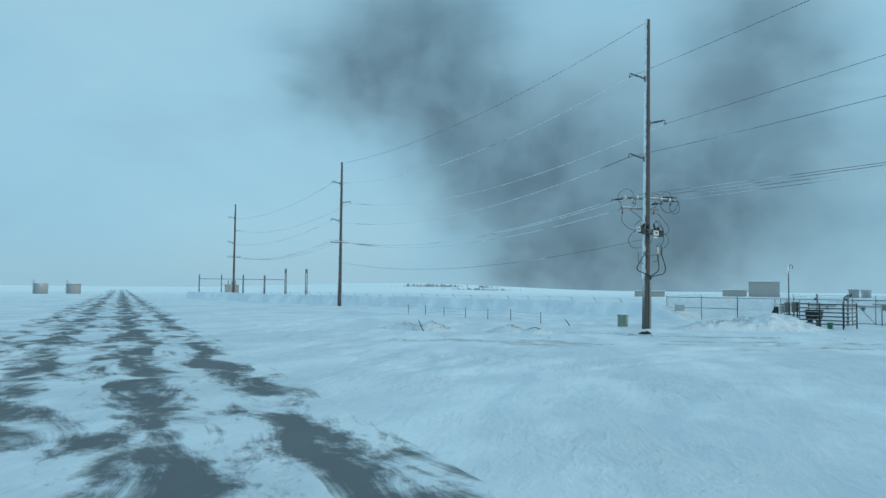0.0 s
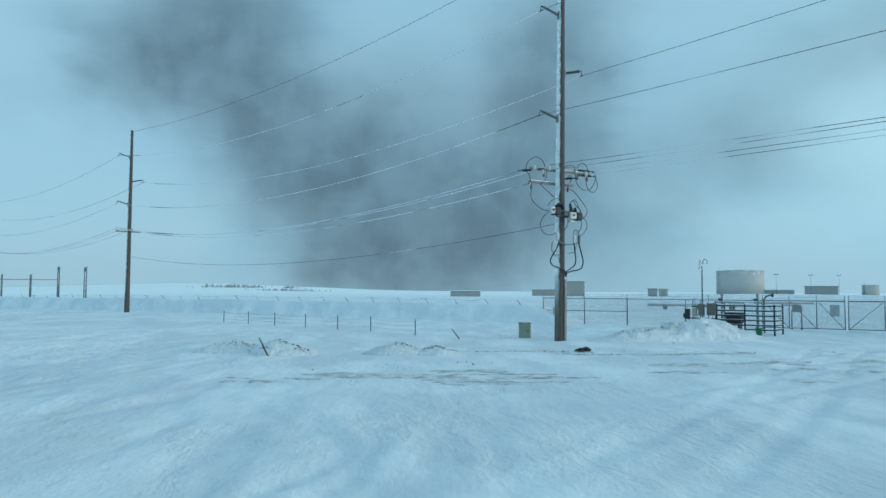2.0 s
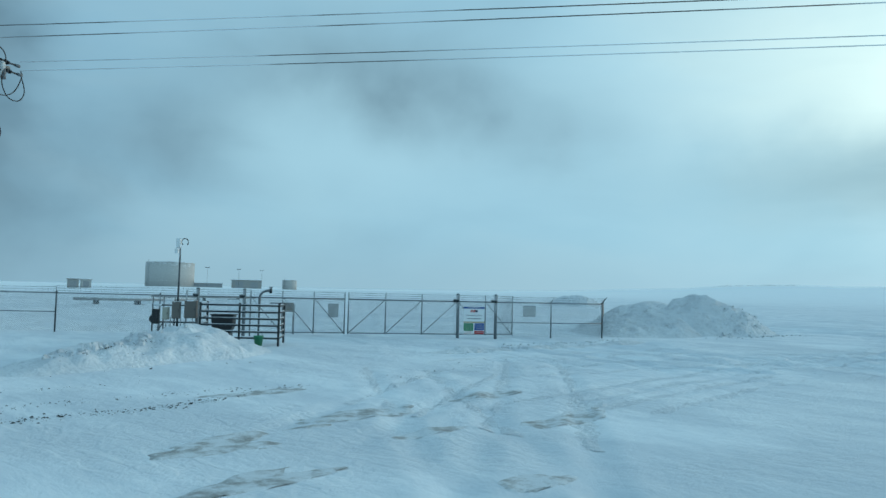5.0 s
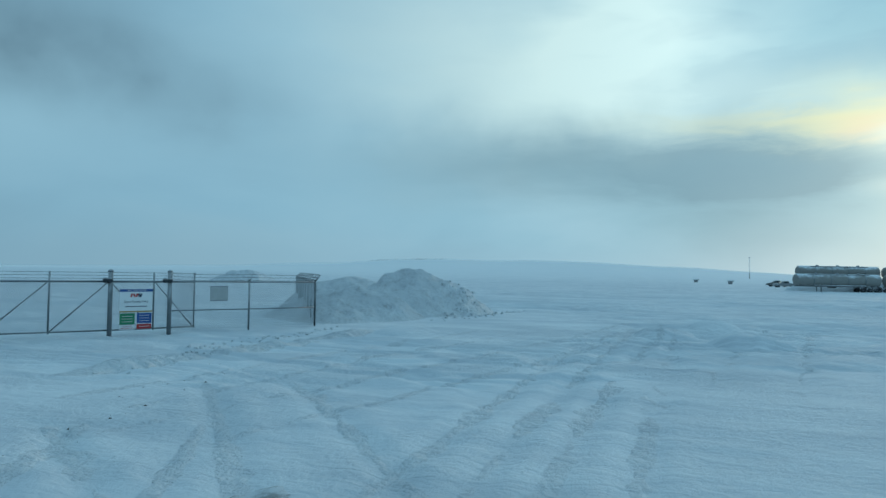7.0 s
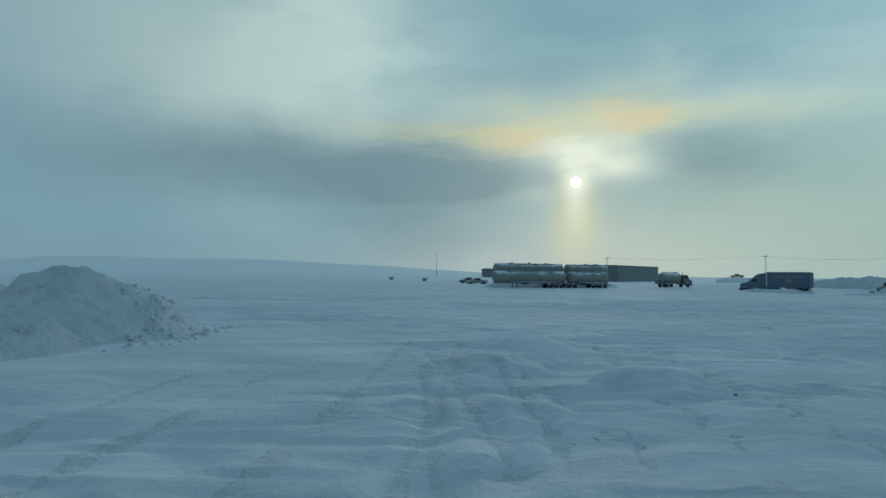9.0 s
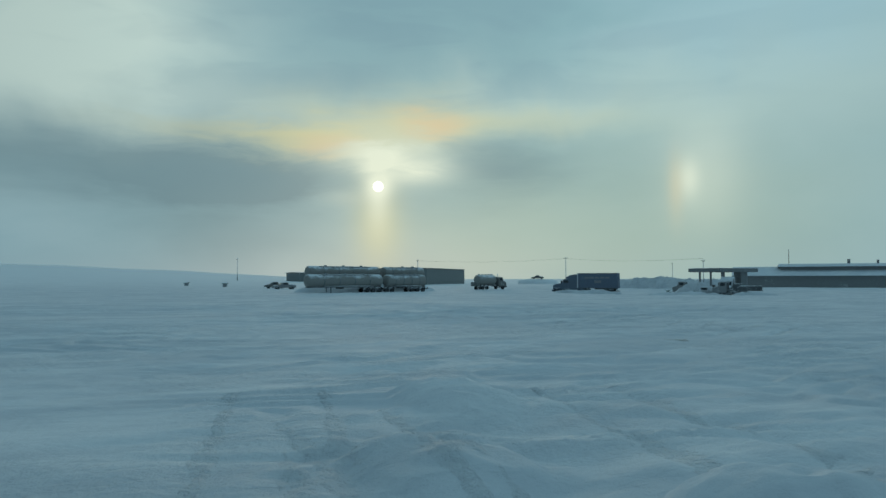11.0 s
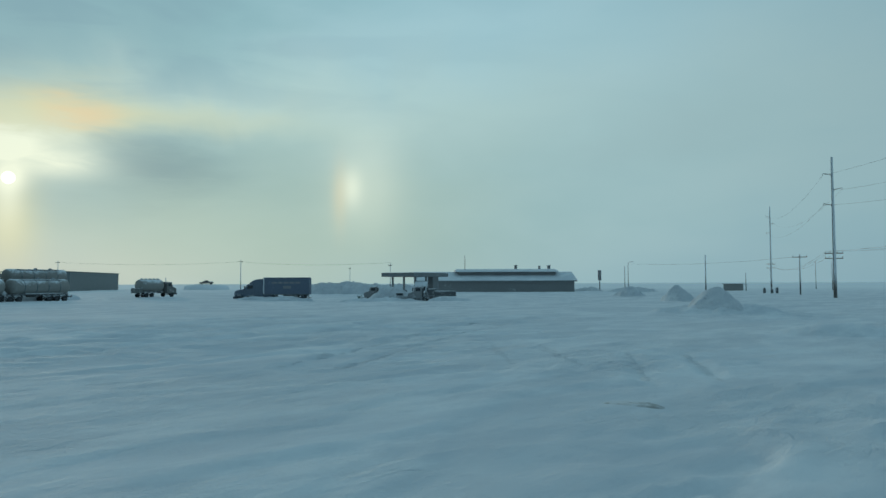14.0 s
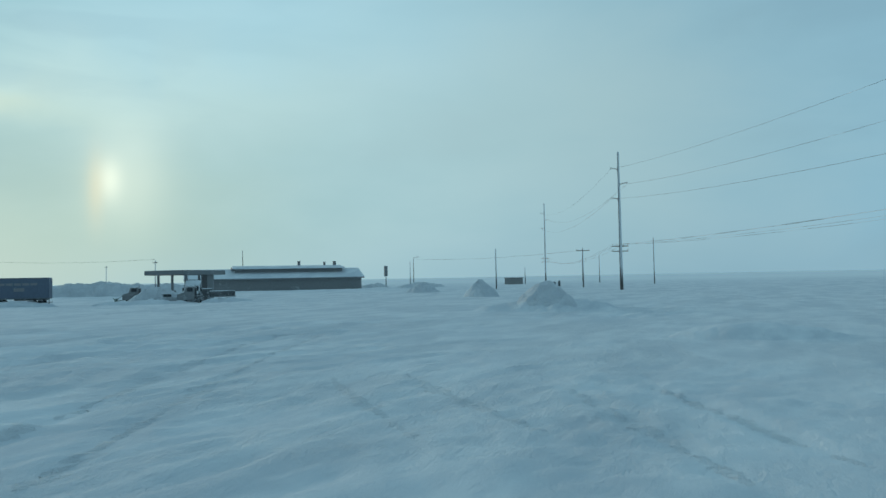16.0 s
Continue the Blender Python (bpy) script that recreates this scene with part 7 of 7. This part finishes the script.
heap("snow_mound", (178.0, -100.5), (8.0, 3.5, 2.4), PLOWED, "rough bank of ploughed snow at the yard's edge", 35, 0.6, 0.0, 48, sharp=2.2)


def diner():
    """Long low truck-stop building: snowed eaves roof and a raised upper roof."""
    ob = thing("truck_stop", (163.8, -157.6, -0.5), "long low dark building with a snow-covered roof", "building", rz=42.9)
    ob.matrix_basis = ob.matrix_basis @ Matrix.Scale(0.8, 4)
    # local +x runs from the gable end along the front to the far end; -y is the front
    # siding and trim: snow cover plus haze painted as paler tones
    wall = frosted("brown_siding", (0.28, 0.28, 0.28), 0.7, 0.45, 0.35)
    trim = frosted("dark_trim", (0.24, 0.245, 0.25), 0.65, 0.4, 0.5)
    LL, D = 56.0, 17.0
    bm = bmesh.new()
    add_prism(bm, [(0, 0), (D, 0), (D, 4.8), (D / 2, 7.4), (0, 4.8)], 0, LL, "x")
    part("wall", bm, wall, ob)
    for k in range(int(LL / 2.2)):
        part("siding_batten", boxed(((1.1 + 2.2 * k, -0.03, 2.4), (0.10, 0.05, 4.6))), trim, ob)
    for s, y0, y1 in ((1, -1.1, D / 2), (-1, D + 1.1, D / 2)):
        z0, z1 = 4.8 - 1.1 * 2.6 / (D / 2), 7.4
        bm = bmesh.new()
        add_prism(bm, [(y0, z0 + 0.03), (y1, z1 + 0.03), (y1, z1 + 0.45), (y0, z0 + 0.35)], -0.8, LL + 0.8, "x", 0.04)
        part("roof", bm, SNOW, ob, "roof slope under packed snow")
        part("fascia", boxed(((LL / 2, y0, z0 - 0.05), (LL + 1.6, 0.10, 0.34), 0, 0.01)), trim, ob)
    # raised upper roof
    U0, U1 = 5.0, 42.0
    part("upper_wall", boxed((((U0 + U1) / 2, D / 2, 6.7), (U1 - U0 - 2.0, 8.0, 2.6))), wall, ob)
    bm = bmesh.new()
    add_prism(bm, [(D / 2 - 5.4, 7.75), (D / 2 - 4.6, 8.15), (D / 2, 8.55), (D / 2 + 4.6, 8.15), (D / 2 + 5.4, 7.75)], U0, U1, "x", 0.05)
    part("upper_roof", bm, trim, ob)
    bm = bmesh.new()
    add_prism(bm, [(D / 2 - 4.7, 8.14), (D / 2, 8.56), (D / 2 + 4.7, 8.14), (D / 2, 8.85), (D / 2 - 4.0, 8.42)], U0 + 0.4, U1 - 0.4, "x")
    part("roof_snow", bm, SNOW, ob)
    for x, w, h in ((7.4, 1.0, 1.7), (10.9, 0.7, 1.5), (19.6, 0.9, 1.8)):
        c = part("chimney", boxed(((x, D / 2 - 1.0, 8.4 + h / 2), (w, w, h), 0, 0.03)), trim, ob)
        part("cap", boxed(((x, D / 2 - 1.0, 8.4 + h + 0.06), (w + 0.25, w + 0.25, 0.12), 0, 0.02)), trim, c)
    part("roof_vent", boxed(((21.0, 2.6, 5.1), (0.9, 0.7, 0.8), 0, 0.04)), trim, ob)
    for k in range(6):
        x = 6 + 8.2 * k
        w = part("window", boxed(((x, -0.06, 2.1), (2.2, 0.08, 1.2), 0, 0.01)), GLASS, ob)
        part("window_frame", boxed(((x, -0.10, 2.74), (2.4, 0.08, 0.10)), ((x, -0.10, 1.46), (2.4, 0.08, 0.10)), ((x, -0.10, 2.1), (0.08, 0.08, 1.2))), trim, w)
    part("door", boxed(((2.6, -0.06, 1.4), (1.1, 0.08, 2.2), 0, 0.01)), trim, ob)
    part("antenna", tubed(((38.3, D / 2, 8.2), (38.3, D / 2, 14.0), 0.12, 0.08, 8), ((38.3, D / 2 - 0.6, 12.4), (38.3, D / 2 + 0.6, 12.4), 0.05, 0.05, 6)), STEEL_DARK, ob)


diner()
heap("snow_mound", (182.0, -144.8), (22, 5.0, 1.7), SNOW, "long smooth drift before a low building", 41, 0.2, 0.0, 43, sharp=1.3)
heap("snow_mound", (161.4, -167.0), (5.5, 2.0, 1.3), PILE, "low dark heap beside the building's end", 42, 0.4, 0.0, 37)


def pylon_sign(at):
    ob = thing("pylon_sign", (at[0], at[1], ground_z(*at)), "tall narrow roadside sign on a post", "sign", rz=40)
    part("post", tubed(((0, 0, -0.3), (0, 0, 3.4), 0.14, 0.14, 10)), STEEL_DARK, ob)
    part("sign_box", boxed(((0, 0, 4.9), (1.0, 0.4, 3.2), 0, 0.05)), GREY_TRUCK, ob)
    for k in range(3):
        part("panel", boxed(((0, -0.235, 5.8 - 1.0 * k), (1.05, 0.03, 0.85), 0, 0.01)), GREY_TRUCK, ob)


pylon_sign((160.2, -172.2))


def plain_pole(at, h, label, arm=0.0, rz=0.0, r=0.14, double=False):
    ob = thing("utility_pole", (at[0], at[1], ground_z(*at)), label, "utility pole", "distant poles", rz)
    bm = bmesh.new()
    add_lathe(bm, [(r, -0.4), (r * 0.9, h * 0.5), (r * 0.65, h), (r * 0.3, h + 0.05)], 10)
    part("post", bm, POLE, ob)
    if arm:
        cross_arm(ob, h - 0.5, -arm, arm, 0.16, (-arm * 0.9, 0.0, arm * 0.9))
        if double:
            cross_arm(ob, h - 1.5, -arm * 0.8, arm * 0.8, 0.16)


for p, h, a, rz in (((257.4, -106.3), 10.3, 0.9, 30), ((270.7, -53.6), 9.3, 0.7, 30), ((385, -6.6), 10.5, 0.7, 20), ((87.8, -121.1), 7.9, 1.35, 12),
                    ((79.6, -163.2), 11.3, 0.0, 0), ((104.6, -116.2), 8.2, 0.0, 0), ((270.2, -166), 9.0, 0.5, 30), ((120, -260), 10.0, 0.0, 0), ((104, -215), 9.0, 0.0, 0), ((123, -194.5), 5.4, 0.0, 0)):
    plain_pole(p, h, "plain wooden pole standing in the snow" if not a else "wooden pole with a short cross-arm", a, rz)


def street_light(at, h, rz, label):
    ob = thing("street_lamp", (at[0], at[1], ground_z(*at)), label, "lamp post", "yard lamps", rz)
    part("pole", tubed(((0, 0, -0.3), (0, 0, h), 0.13, 0.08, 10)), STEEL_DARK, ob)
    bm = bmesh.new()
    add_path(bm, [(0, 0, h - 0.1), (0.3, 0, h + 0.25), (1.0, 0, h + 0.45), (1.8, 0, h + 0.5)], 0.05, 6)
    part("arm", bm, STEEL_DARK, ob)
    part("lamp_head", boxed(((2.1, 0, h + 0.48), (0.7, 0.32, 0.16), 0, 0.04)), GALV, ob)


street_light((160.0, -191.0), 9.0, 160, "tall yard lamp with a short curved arm")
plain_pole((173.8, -93.5), 7.6, "slim wooden pole behind the fuel canopy", 0.45, 30, 0.11)
plain_pole((162.0, -192.5), 8.0, "plain wooden pole standing in the snow")
shed((126.3, -193.1), (5.6, 3, 1.9), 20, TAN_DARK, "dark trailer box standing among snow heaps", 0.05, 1, "trailer", "cargo_box")
for a, b in (((257.4, -106.3, 9.9), (173.8, -93.5, 7.6)), ((257.4, -106.3, 9.9), (270.7, -53.6, 8.9)), ((87.8, -121.1, 7.5), (160, -191, 8.8))):
    power_wire(a, b, 0.8, 0.02)


def cable_pedestal(at, h, label):
    ob = thing("utility_box", (at[0], at[1], ground_z(*at) - 0.1), label, "utility box", "far pedestals", 20)
    part("cabinet", boxed(((0, 0, h / 2), (0.55, 0.5, h), 0, 0.04)), UNDER, ob)
    part("lid", boxed(((0, 0, h + 0.06), (0.62, 0.56, 0.14), 0, 0.04)), UNDER, ob)
    part("stub", tubed(((0, 0, h), (0, 0, h + 0.4), 0.12, 0.09, 8)), UNDER, ob)


for p, h in (((100.1, -138.6), 1.1), ((98.6, -139.0), 1.0), ((97.6, -139.3), 1.2)):
    cable_pedestal(p, h, "small dark cabinet standing in far snow")
